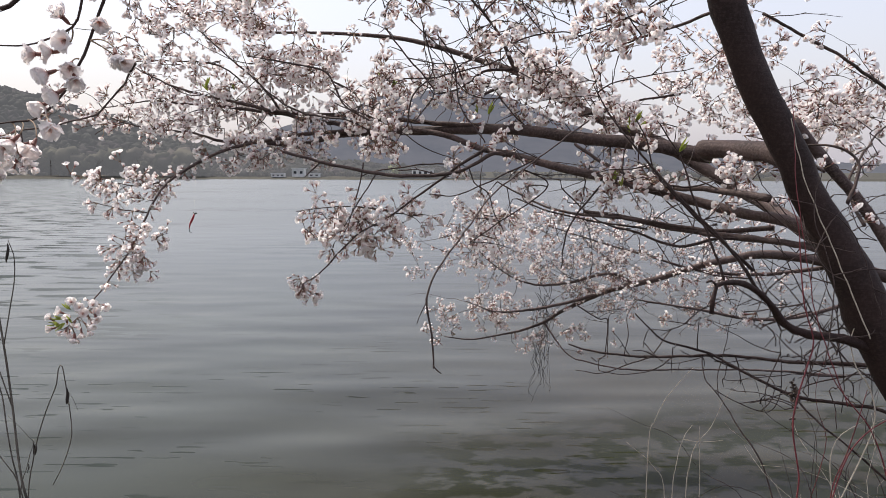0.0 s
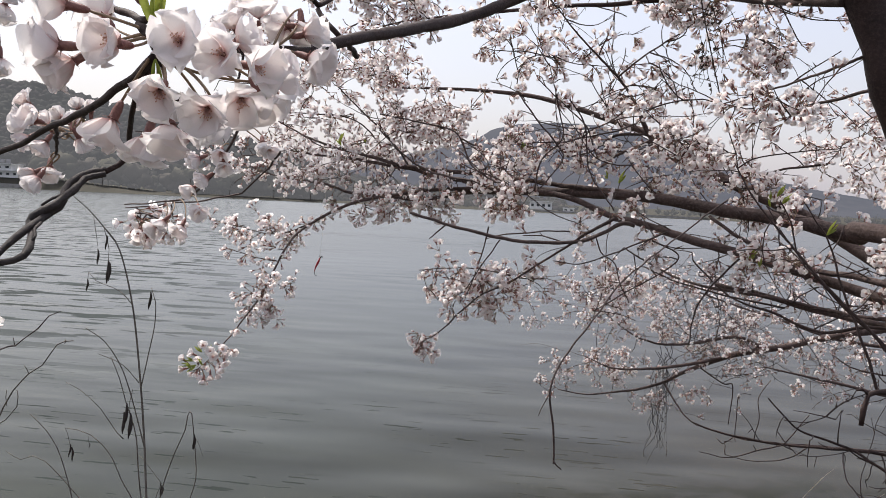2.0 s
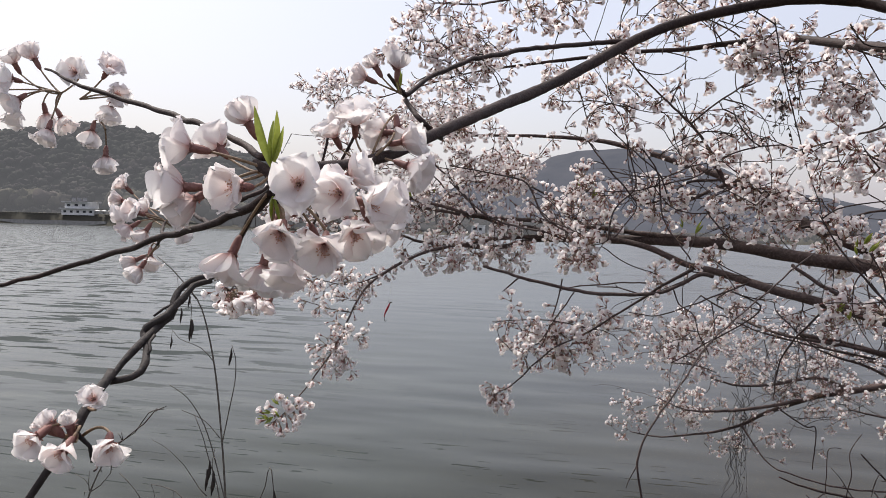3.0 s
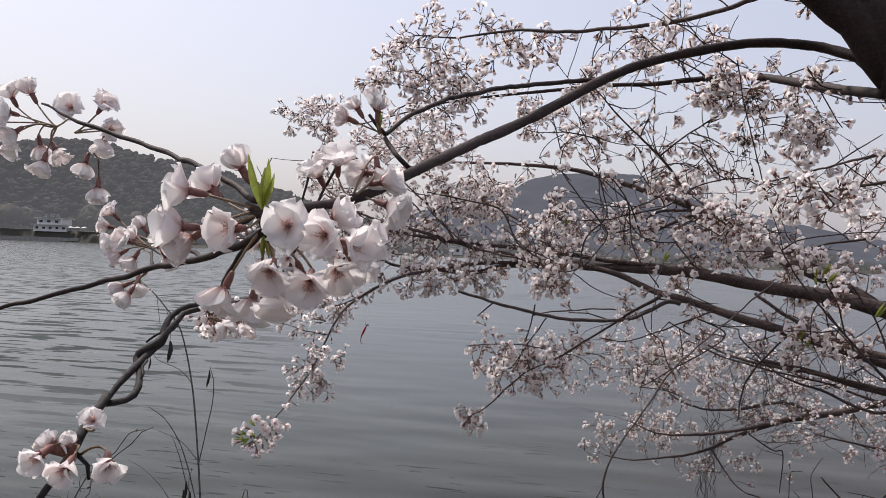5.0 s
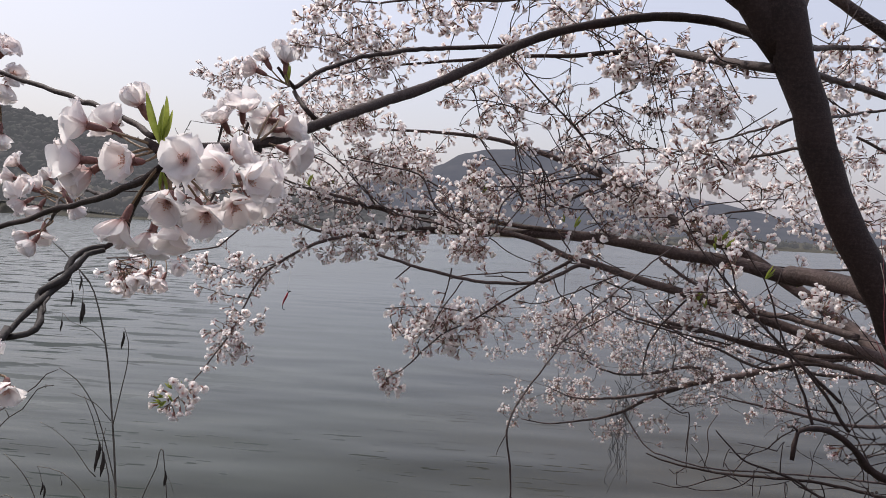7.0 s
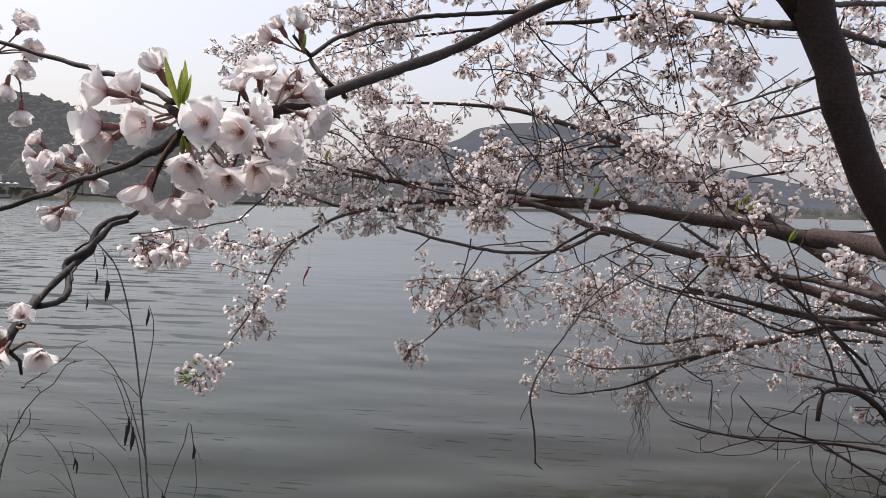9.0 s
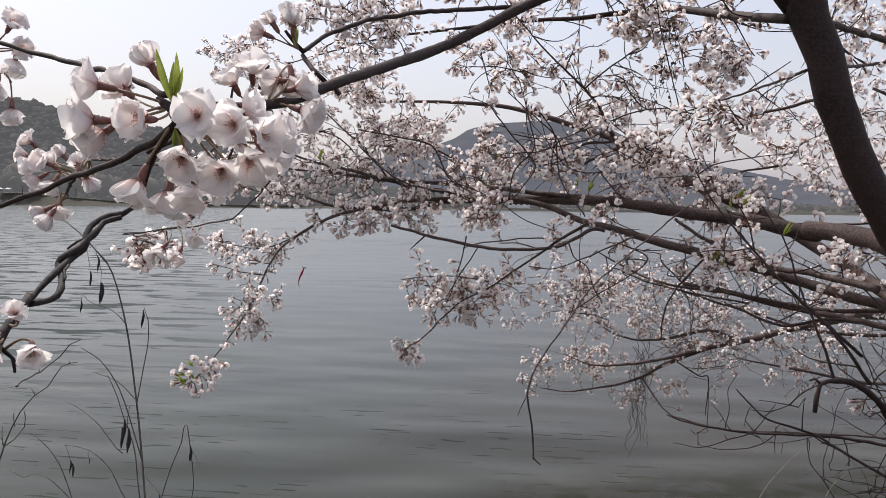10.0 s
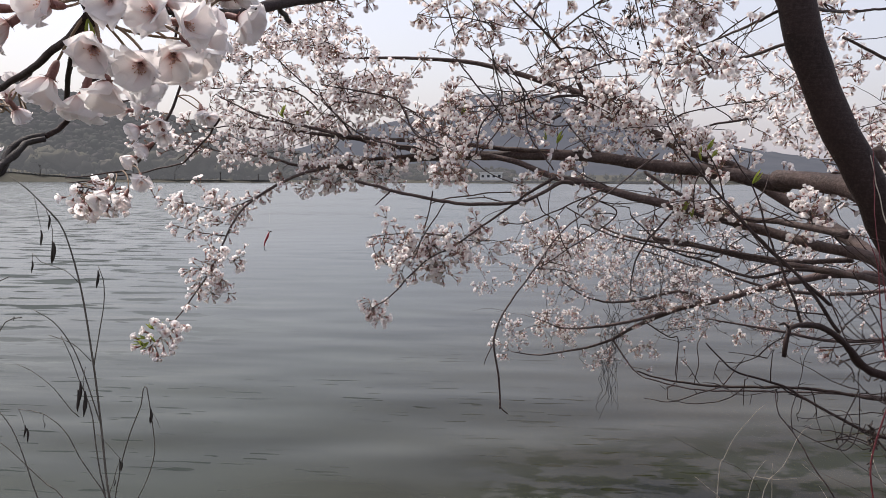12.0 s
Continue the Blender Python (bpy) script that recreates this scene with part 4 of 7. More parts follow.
tree.limb((-0.7780, 3.1969, 2.2793, 0.0041), (-0.5814, 3.1972, 2.2778, 0.0053), (-0.3913, 3.1972, 2.2741, 0.0068), (-0.1836, 3.1962, 2.2594, 0.0087), (0.0023, 3.1417, 2.2100, 0.0102), (0.1884, 3.0854, 2.1428, 0.0115), (0.3136, 3.0307, 2.0921, 0.0155), (0.4612, 2.9710, 1.9896, 0.0178), (0.5786, 2.8637, 1.9152, 0.0187), (0.7263, 2.7566, 1.8419, 0.0196), (0.8550, 2.5965, 1.7403, 0.0192), (0.9142, 2.4906, 1.6813, 0.0192), (0.9289, 2.3262, 1.6421, 0.0185), (0.9221, 2.1152, 1.5993, 0.0192), (0.9134, 1.9300, 1.5532, 0.0218), bloom=4)
tree.limb((0.3136, 3.0307, 2.0921, 0.0091), (0.2321, 2.9767, 2.0545, 0.0070), (0.1574, 2.9229, 2.0181, 0.0055), (0.1051, 2.8682, 1.9729, 0.0037), bloom=5)
# the great low branch over the water, with its fans of smaller ones
tree.limb((-0.3605, 2.9384, 1.8748, 0.0168), (-0.2877, 2.9086, 1.8774, 0.0158), (-0.1629, 2.8588, 1.8790, 0.0163), (0.0043, 2.7786, 1.8768, 0.0166), (0.2273, 2.6582, 1.8741, 0.0181), (0.4537, 2.5347, 1.8379, 0.0187), (0.6252, 2.4526, 1.8161, 0.0208), (0.7756, 2.3694, 1.7824, 0.0228), (0.7236, 2.2700, 1.8008, 0.0235), (0.7732, 2.1600, 1.7926, 0.0250), (0.7985, 2.0300, 1.7835, 0.0270), (0.8212, 1.9300, 1.7641, 0.0300), label="thick grey-brown branch", knots=0.14)
tree.limb((0.2273, 2.6587, 1.8796, 0.0086), (0.0042, 2.7605, 1.8984, 0.0083), (-0.1605, 2.8221, 1.9156, 0.0078), (-0.3527, 2.8837, 1.9333, 0.0079), (-0.5819, 2.9450, 1.9495, 0.0070), (-0.7151, 2.9879, 1.9813, 0.0064), (-0.8687, 3.0307, 2.0117, 0.0050), (-1.0307, 3.0753, 2.0620, 0.0033), (-1.1793, 3.1319, 2.1323, 0.0022), bloom=10, start=0.35)
tree.limb((-0.2877, 2.9090, 1.8815, 0.0102), (-0.3844, 2.9214, 1.9080, 0.0088), (-0.4979, 2.9427, 1.9233, 0.0070), (-0.5861, 2.9647, 1.9449, 0.0063), (-0.7495, 3.0067, 1.9684, 0.0057), (-0.9384, 3.0482, 1.9861, 0.0039), (-1.1237, 3.0893, 1.9999, 0.0027), (-1.3090, 3.1172, 1.9805, 0.0020), bloom=11, start=0.35)
tree.limb((-0.3408, 2.9283, 1.8743, 0.0117), (-0.4341, 2.9359, 1.8501, 0.0103), (-0.5281, 2.9442, 1.8339, 0.0096), (-0.6538, 2.9546, 1.8400, 0.0082), (-0.7998, 2.9752, 1.8486, 0.0056), (-0.9491, 3.0079, 1.8788, 0.0039), (-1.1290, 3.0397, 1.9010, 0.0026), (-1.3079, 3.0646, 1.9548, 0.0020), bloom=11, start=0.3)
tree.limb((-0.3282, 2.9089, 1.8813, 0.0080), (-0.4883, 2.8973, 1.8681, 0.0069), (-0.6228, 2.8747, 1.8446, 0.0061), (-0.7652, 2.8510, 1.8096, 0.0057), (-0.8710, 2.8049, 1.7493, 0.0051), (-0.9481, 2.7583, 1.6833, 0.0042), (-0.9768, 2.6896, 1.5958, 0.0035), (-1.0029, 2.6202, 1.4996, 0.0030), (-1.0340, 2.5520, 1.4170, 0.0025), (-1.0784, 2.5047, 1.3426, 0.0022), (-1.1169, 2.4691, 1.2864, 0.0017), (-1.1490, 2.4600, 1.2560, 0.0014), (-1.1800, 2.4600, 1.2440, 0.0011), bloom=24, start=0.38, low=0.35)
tree.limb((-0.8710, 2.8049, 1.7493, 0.0036), (-0.9629, 2.8002, 1.7022, 0.0027), (-1.0688, 2.8182, 1.6821, 0.0022), (-1.1962, 2.8402, 1.7051, 0.0018), (-1.3254, 2.8619, 1.7245, 0.0015), bloom=26, low=0.1)
tree.limb((-0.9768, 2.6896, 1.5958, 0.0023), (-1.0579, 2.6903, 1.6049, 0.0018), (-1.1616, 2.6926, 1.6308, 0.0014), bloom=26, low=0.2)
tree.limb((-0.5819, 2.9454, 1.9535, 0.0045), (-0.6690, 2.9750, 2.0555, 0.0036), (-0.7949, 3.0348, 2.1593, 0.0031), (-0.9033, 3.0938, 2.2538, 0.0024), bloom=13, start=0.3)
tree.limb((-0.6187, 2.9438, 1.9371, 0.0038), (-0.8238, 3.0817, 2.1244, 0.0029), (-1.0396, 3.0838, 2.1513, 0.0024), (-1.2019, 3.0830, 2.1465, 0.0017), bloom=13, start=0.3)
tree.limb((-0.1629, 2.8588, 1.8790, 0.0054), (-0.2678, 2.9190, 1.9864, 0.0047), (-0.3762, 2.9753, 2.0524, 0.0033), (-0.5093, 3.0317, 2.1206, 0.0023), bloom=11, start=0.2)
tree.limb((-0.1604, 2.8195, 1.8883, 0.0099), (0.0045, 2.7064, 1.8576, 0.0095), (0.1258, 2.6017, 1.8096, 0.0097), (0.2066, 2.5500, 1.7922, 0.0102), (0.3506, 2.4658, 1.7496, 0.0126), (0.4983, 2.4025, 1.7146, 0.0130), (0.6168, 2.3393, 1.6813, 0.0133), (0.7485, 2.2758, 1.6437, 0.0142), (0.8196, 2.1814, 1.6231, 0.0148), (0.8719, 2.0691, 1.6119, 0.0152), (0.8917, 1.9300, 1.5861, 0.0174), label="dark grey-brown branch over the lake")
tree.limb((0.1879, 2.3996, 1.7823, 0.0058), (0.1559, 2.3957, 1.7886, 0.0067), (0.0962, 2.3861, 1.7555, 0.0053), (0.0380, 2.3874, 1.7337, 0.0053), (-0.0380, 2.3971, 1.7229, 0.0056), (-0.1406, 2.3938, 1.7224, 0.0056), (-0.2446, 2.3913, 1.7392, 0.0053), (-0.3322, 2.3909, 1.7564, 0.0050), (-0.4016, 2.3829, 1.7744, 0.0047), (-0.4588, 2.3764, 1.7908, 0.0050), label="bare broken-off dark twig")
tree.limb((-0.3530, 2.3884, 1.7595, 0.0027), (-0.3800, 2.3834, 1.7331, 0.0022), (-0.4002, 2.3899, 1.7165, 0.0015))
tree.limb((0.1321, 2.3934, 1.8018, 0.0058), (0.0794, 2.3948, 1.7701, 0.0049), (0.0382, 2.4081, 1.7429, 0.0042), (-0.0721, 2.4395, 1.6581, 0.0033), (-0.1603, 2.4650, 1.5964, 0.0029), (-0.2516, 2.4906, 1.5454, 0.0027), (-0.3183, 2.5189, 1.4842, 0.0025), (-0.3725, 2.5387, 1.4230, 0.0023), (-0.4397, 2.5476, 1.3773, 0.0016), bloom=8, start=0.35, low=0.9)
tree.limb((-0.1607, 2.4659, 1.6142, 0.0024), (-0.2614, 2.4838, 1.6276, 0.0020), (-0.3551, 2.5017, 1.6233, 0.0017), (-0.4490, 2.5089, 1.6108, 0.0014), bloom=16, low=0.6)
tree.limb((-0.2279, 2.3946, 1.7602, 0.0024), (-0.2443, 2.3981, 1.6797, 0.0019), (-0.2787, 2.4078, 1.5726, 0.0016), (-0.3063, 2.4218, 1.5257, 0.0013), bloom=10, low=0.8, start=0.3)
tree.limb((0.0630, 2.4022, 1.7592, 0.0028), (0.0379, 2.4088, 1.7549, 0.0023), (-0.0389, 2.4090, 1.7567, 0.0021), (-0.1079, 2.4196, 1.7461, 0.0022), (-0.1971, 2.4478, 1.7357, 0.0020), (-0.2426, 2.4611, 1.7197, 0.0014), bloom=4)
tree.limb((0.2745, 2.3597, 1.7706, 0.0025), (0.1958, 2.3776, 1.7329, 0.0023), (0.1154, 2.4052, 1.6918, 0.0020), (0.0405, 2.4343, 1.6633, 0.0018), (-0.0375, 2.4445, 1.6674, 0.0015), bloom=4)
tree.limb((0.0802, 2.4039, 1.7492, 0.0021), (0.0987, 2.4137, 1.7011, 0.0019), (0.1431, 2.4379, 1.6693, 0.0018), (0.1605, 2.4471, 1.6132, 0.0016), (0.1910, 2.4679, 1.5538, 0.0013), bloom=6, start=0.3, low=0.6)
tree.limb((-0.1919, 2.3871, 1.7233, 0.0021), (-0.2435, 2.3962, 1.6450, 0.0019), (-0.2874, 2.4067, 1.5725, 0.0016), bloom=6, low=0.7, start=0.4)
tree.limb((0.2392, 2.4040, 1.7426, 0.0023), (0.3215, 2.4522, 1.6901, 0.0021), (0.1745, 2.4873, 1.5774, 0.0019), (0.0900, 2.5234, 1.5161, 0.0015))
tree.limb((0.5035, 2.4372, 1.7214, 0.0032), (0.4124, 2.4794, 1.6033, 0.0028), (0.3860, 2.5121, 1.5278, 0.0024), (0.3803, 2.5464, 1.4323, 0.0020), low=0.6)
tree.limb((0.2537, 2.7035, 1.6467, 0.0024), (0.3522, 2.6636, 1.6074, 0.0026), (0.5104, 2.6319, 1.5745, 0.0030), (0.6482, 2.5480, 1.5584, 0.0033))
tree.limb((-0.1827, 2.6269, 2.1953, 0.0023), (-0.1226, 2.5794, 2.1087, 0.0025), (-0.0379, 2.5648, 2.0114, 0.0025), (-0.0276, 2.5433, 1.9651, 0.0022), (-0.0879, 2.5106, 1.8825, 0.0022), bloom=4)
tree.limb((-0.0140, 2.5456, 2.1541, 0.0022), (0.0325, 2.5684, 2.0936, 0.0025), (0.0474, 2.5754, 2.0036, 0.0023), (0.0630, 2.5532, 1.9303, 0.0022), (0.1339, 2.4958, 1.8239, 0.0022), bloom=4)
tree.limb((-0.6445, 2.7137, 2.1146, 0.0025), (-0.4772, 2.6832, 2.0831, 0.0027), (-0.3755, 2.6645, 2.0532, 0.0031), (-0.3109, 2.6266, 1.9468, 0.0031), (-0.2272, 2.5537, 1.8938, 0.0030), bloom=4)
tree.limb((-0.6433, 2.7109, 2.0610, 0.0025), (-0.5326, 2.6694, 1.9653, 0.0029), (-0.4266, 2.6300, 1.9170, 0.0033), (-0.3003, 2.5443, 1.8963, 0.0034))
tree.limb((-0.1206, 2.5749, 2.0242, 0.0018), (-0.0295, 2.5871, 2.0293, 0.0021), (0.0795, 2.6028, 2.0568, 0.0023), (0.1339, 2.6107, 2.0705, 0.0025), (0.2012, 2.6718, 2.1039, 0.0028))
tree.limb((0.2060, 2.5219, 2.1215, 0.0024), (0.2841, 2.5339, 2.1528, 0.0022), (0.3715, 2.5458, 2.1630, 0.0020), (0.4683, 2.5575, 2.1469, 0.0016), bloom=6)
tree.limb((0.1688, 2.5600, 1.9858, 0.0020), (0.2123, 2.5318, 1.9227, 0.0022), (0.2553, 2.5147, 1.8787, 0.0022), bloom=5)
tree.limb((0.4640, 2.6335, 1.6091, 0.0063), (0.6064, 2.5515, 1.5884, 0.0080), (0.7082, 2.4892, 1.5644, 0.0081), (0.7971, 2.4079, 1.5534, 0.0085), (0.8568, 2.2686, 1.5511, 0.0085), (0.8932, 2.1113, 1.5540, 0.0084), (0.9137, 1.9300, 1.5465, 0.0109))
tree.limb((0.7703, 1.9300, 1.6708, 0.0096), (0.6915, 2.0979, 1.6905, 0.0078), (0.6349, 2.2818, 1.6923, 0.0068), (0.5715, 2.3954, 1.7174, 0.0056), (0.4823, 2.4368, 1.7633, 0.0052), (0.4057, 2.4806, 1.8203, 0.0047), bloom=2)
tree.limb((0.9353, 2.2835, 1.5788, 0.0078), (0.8354, 2.3706, 1.5631, 0.0064), (0.7388, 2.4593, 1.5678, 0.0058), (0.5949, 2.5428, 1.5893, 0.0050), (0.4368, 2.6238, 1.6009, 0.0045), (0.3205, 2.7114, 1.6324, 0.0036), (0.1895, 2.7489, 1.7038, 0.0024), bloom=3, start=0.5)
tree.limb((0.9209, 2.2795, 1.5399, 0.0053), (0.8012, 2.3147, 1.5459, 0.0048), (0.6918, 2.3495, 1.5204, 0.0044), (0.5879, 2.4388, 1.5535, 0.0041), (0.4797, 2.4772, 1.5882, 0.0027), (0.3736, 2.5194, 1.6865, 0.0022))
tree.limb((0.8349, 2.1635, 1.4736, 0.0050), (0.7008, 2.1525, 1.5892, 0.0040), (0.5963, 2.1446, 1.6905, 0.0027), (0.5212, 2.1397, 1.7775, 0.0020), (0.4758, 2.1379, 1.8504, 0.0014))
tree.limb((0.8154, 2.0572, 1.4234, 0.0048), (0.7224, 2.0520, 1.5477, 0.0038), (0.6153, 2.0643, 1.6556, 0.0033), (0.5374, 2.0894, 1.7442, 0.0027), (0.4417, 2.1140, 1.8646, 0.0022), (0.3931, 2.1328, 1.9520, 0.0015))
tree.limb((0.7441, 2.0985, 1.4248, 0.0039), (0.7137, 2.0993, 1.5104, 0.0033), (0.6635, 2.1309, 1.6496, 0.0027), (0.6311, 2.1533, 1.7646, 0.0022), (0.5630, 2.1501, 1.8665, 0.0016))
tree.limb((1.0568, 2.4607, 1.8917, 0.0153), (1.0908, 2.4564, 1.8463, 0.0160), (1.1453, 2.4497, 1.7740, 0.0167), (1.2265, 2.4199, 1.6702, 0.0165), (1.2997, 2.3675, 1.5401, 0.0176), (1.3627, 2.2577, 1.3350, 0.0208), label="sawn-off grey-brown side stem")
tree.limb((0.9831, 2.5420, 2.2207, 0.0041), (1.1455, 2.5864, 2.1562, 0.0048), (1.2921, 2.6308, 2.0921, 0.0049), (1.4474, 2.6734, 2.0084, 0.0056), (1.5988, 2.6630, 1.8953, 0.0063), bloom=4)
tree.limb((0.6608, 1.9300, 2.1109, 0.0056), (0.6693, 2.0513, 2.1255, 0.0042), (0.6266, 2.2037, 2.1183, 0.0039), (0.5587, 2.3296, 2.1092, 0.0029), (0.4841, 2.3767, 2.0776, 0.0020), bloom=5)
tree.limb((1.0514, 2.2449, 1.7356, 0.0042), (0.9810, 2.3002, 1.7907, 0.0043), (0.9225, 2.3528, 1.8163, 0.0035), (0.8454, 2.4523, 1.8084, 0.0027), (0.7668, 2.5529, 1.8118, 0.0020), bloom=5)
tree.limb((1.1136, 2.2370, 1.6511, 0.0053), (1.1711, 2.2977, 1.7599, 0.0043), (1.1169, 2.3528, 1.8121, 0.0035), (1.0486, 2.4534, 1.8158, 0.0025), (0.9522, 2.5570, 1.8511, 0.0018), bloom=6)
tree.limb((1.2150, 2.3313, 1.5834, 0.0055), (1.2184, 2.4423, 1.6950, 0.0046), (1.3236, 2.5529, 1.7996, 0.0033), (1.4332, 2.6609, 1.8764, 0.0027), (1.5434, 2.6681, 1.9501, 0.0023), bloom=6)
tree.limb((0.8152, 2.7967, 2.0036, 0.0046), (0.6923, 2.7795, 1.9825, 0.0036), (0.5413, 2.7575, 1.9419, 0.0052), (0.4089, 2.7391, 1.9206, 0.0036), bloom=6)
tree.limb((0.4652, 2.6980, 1.9580, 0.0057), (0.3312, 2.7332, 1.9959, 0.0090), (0.2585, 2.7785, 2.0713, 0.0091), (0.1902, 2.7254, 2.1849, 0.0044), (0.1302, 2.6195, 2.2359, 0.0040), (0.0263, 2.5094, 2.3164, 0.0028), (-0.0696, 2.4005, 2.3974, 0.0021), (-0.1215, 2.3974, 2.4642, 0.0017))
tree.limb((0.1302, 2.6195, 2.2359, 0.0030), (0.1976, 2.5809, 2.2926, 0.0025), (0.3142, 2.5500, 2.3704, 0.0022), (0.4002, 2.5654, 2.4459, 0.0018))
tree.limb((0.2344, 2.7250, 2.0747, 0.0047), (0.1397, 2.7121, 2.0655, 0.0044), (0.0650, 2.6993, 2.0108, 0.0031), (-0.0105, 2.6884, 1.9905, 0.0024), bloom=6)
tree.limb((-0.1060, 2.5179, 1.8733, 0.0029), (-0.0901, 2.5250, 1.9637, 0.0025), (-0.0292, 2.5370, 2.0367, 0.0022), (-0.0398, 2.5397, 2.1086, 0.0018), (-0.0773, 2.4919, 2.2442, 0.0013))
tree.limb((0.0811, 2.5991, 1.9869, 0.0025), (0.0425, 2.5992, 2.0782, 0.0023), (-0.0042, 2.5956, 2.1235, 0.0021), (-0.1160, 2.5866, 2.2228, 0.0016))
tree.limb((0.2802, 2.1444, 2.4209, 0.0016), (0.2971, 2.1408, 2.3182, 0.0015), (0.3293, 2.1376, 2.1864, 0.0015), (0.3649, 2.1560, 2.0713, 0.0014), (0.4023, 2.1863, 1.9845, 0.0012), (0.4290, 2.2370, 1.9260, 0.0011), label="long thin hanging twig")
tree.limb((0.3710, 2.0743, 1.8606, 0.0023), (0.3137, 2.0142, 1.8235, 0.0021), (0.2391, 1.9007, 1.7729, 0.0018), (0.1729, 1.8088, 1.7291, 0.0017), (0.1096, 1.7172, 1.6836, 0.0018), (0.0570, 1.6362, 1.6223, 0.0018), (0.0287, 1.6001, 1.5845, 0.0018), (0.0014, 1.5644, 1.5517, 0.0018), (-0.0163, 1.5399, 1.5160, 0.0019), (-0.0221, 1.5279, 1.4965, 0.0019), (-0.0170, 1.5216, 1.4620, 0.0018), (-0.0120, 1.5157, 1.4342, 0.0019), (-0.0083, 1.5125, 1.3694, 0.0015), label="long thin bare drooping twig")
tree.limb((-0.0096, 1.5127, 1.3759, 0.0015), (-0.0029, 1.5131, 1.3673, 0.0013), (0.0058, 1.5138, 1.3599, 0.0011))
tree.limb((-0.0200, 1.5282, 1.4965, 0.0011), (-0.0291, 1.5256, 1.4713, 0.0009), (-0.0395, 1.5230, 1.4494, 0.0006))
# low limbs by the foot of the trunk
tree.limb((0.5506, 1.6639, 1.4457, 0.0045), (0.5539, 1.6667, 1.4753, 0.0048), (0.5606, 1.6694, 1.5037, 0.0052), (0.6012, 1.6899, 1.5068, 0.0056), (0.6479, 1.7190, 1.4946, 0.0063), (0.7038, 1.7556, 1.4554, 0.0070), (0.7599, 1.8008, 1.4016, 0.0094), (0.8270, 1.8288, 1.3715, 0.0095), (0.9500, 1.8913, 1.3439, 0.0112), (1.0813, 1.9300, 1.2877, 0.0163), label="crooked dead branch stub", knots=0.3, mat=SHADED_BARK)
tree.limb((0.5606, 1.6694, 1.5037, 0.0035), (0.5492, 1.6703, 1.5128, 0.0028), (0.5401, 1.6699, 1.5093, 0.0018), mat=SHADED_BARK)
tree.limb((0.4320, 2.6910, 1.1565, 0.0024), (0.5182, 2.6690, 1.1347, 0.0035), (0.6885, 2.5892, 1.1370, 0.0045), (0.8399, 2.4918, 1.1663, 0.0048), (0.9764, 2.3928, 1.1782, 0.0053), (1.0327, 2.2484, 1.2029, 0.0060), (1.1602, 2.0911, 1.2330, 0.0064), (1.1645, 1.9300, 1.2543, 0.0068), label="thin bare low branch", mat=SHADED_BARK)
tree.limb((0.6079, 2.5036, 1.2957, 0.0020), (0.6868, 2.4564, 1.2201, 0.0028), (0.7951, 2.3944, 1.1995, 0.0037), (0.8812, 2.2902, 1.1581, 0.0040), (0.9671, 2.1870, 1.1271, 0.0042), (1.0660, 2.0977, 1.1285, 0.0045), (1.1110, 1.9959, 1.1420, 0.0048), (1.2016, 1.9300, 1.0944, 0.0059), label="thin bare low branch", mat=SHADED_BARK)
tree.limb((0.6811, 2.5890, 1.1352, 0.0025), (0.6076, 2.5867, 1.1129, 0.0021), (0.5248, 2.5839, 1.0852, 0.0017), (0.4382, 2.5846, 1.0940, 0.0011))
tree.limb((0.7488, 2.5697, 1.1419, 0.0020), (0.6905, 2.5852, 1.0949, 0.0017), (0.5893, 2.5837, 1.0817, 0.0014), (0.5156, 2.5846, 1.0925, 0.0011))
tree.limb((0.6903, 2.5899, 1.1444, 0.0018), (0.7269, 2.5948, 1.1958, 0.0016), (0.7544, 2.5984, 1.2326, 0.0011))
tree.limb((0.6053, 2.6191, 1.1371, 0.0016), (0.6181, 2.6259, 1.2077, 0.0015), (0.6189, 2.6509, 1.2597, 0.0014), (0.6600, 2.6860, 1.3111, 0.0011))
tree.limb((0.5558, 2.6489, 1.1338, 0.0014), (0.5573, 2.6571, 1.2201, 0.0014), (0.5647, 2.6615, 1.2671, 0.0013), (0.5986, 2.6616, 1.2672, 0.0009))
tree.limb((0.6239, 2.6188, 1.1335, 0.0014), (0.5921, 2.6232, 1.1798, 0.0013), (0.5621, 2.6266, 1.2168, 0.0009))
tree.limb((0.5501, 2.6485, 1.1300, 0.0019), (0.5182, 2.6463, 1.1074, 0.0014), (0.5011, 2.6477, 1.1223, 0.0011))
tree.limb((0.7833, 2.3929, 1.1843, 0.0017), (0.7597, 2.2889, 1.1464, 0.0018), (0.7676, 2.1858, 1.1187, 0.0017), (0.7834, 2.0805, 1.0670, 0.0018), (0.8147, 2.0244, 1.0049, 0.0020), (0.8294, 1.9660, 0.9189, 0.0021))
tree.limb((0.7591, 2.2075, 1.1363, 0.0014), (0.8218, 2.1845, 1.1035, 0.0013), (0.8992, 2.1824, 1.0807, 0.0013), (0.9300, 2.1869, 1.1270, 0.0013), (0.9328, 2.1942, 1.2040, 0.0012), (0.9294, 2.2015, 1.2810, 0.0010))
tree.limb((0.9671, 2.1870, 1.1271, 0.0025), (0.9989, 2.1325, 1.0813, 0.0026), (1.0634, 2.0769, 1.0239, 0.0027), (1.1639, 2.0688, 0.9363, 0.0034), (1.2388, 2.0111, 0.8562, 0.0039))
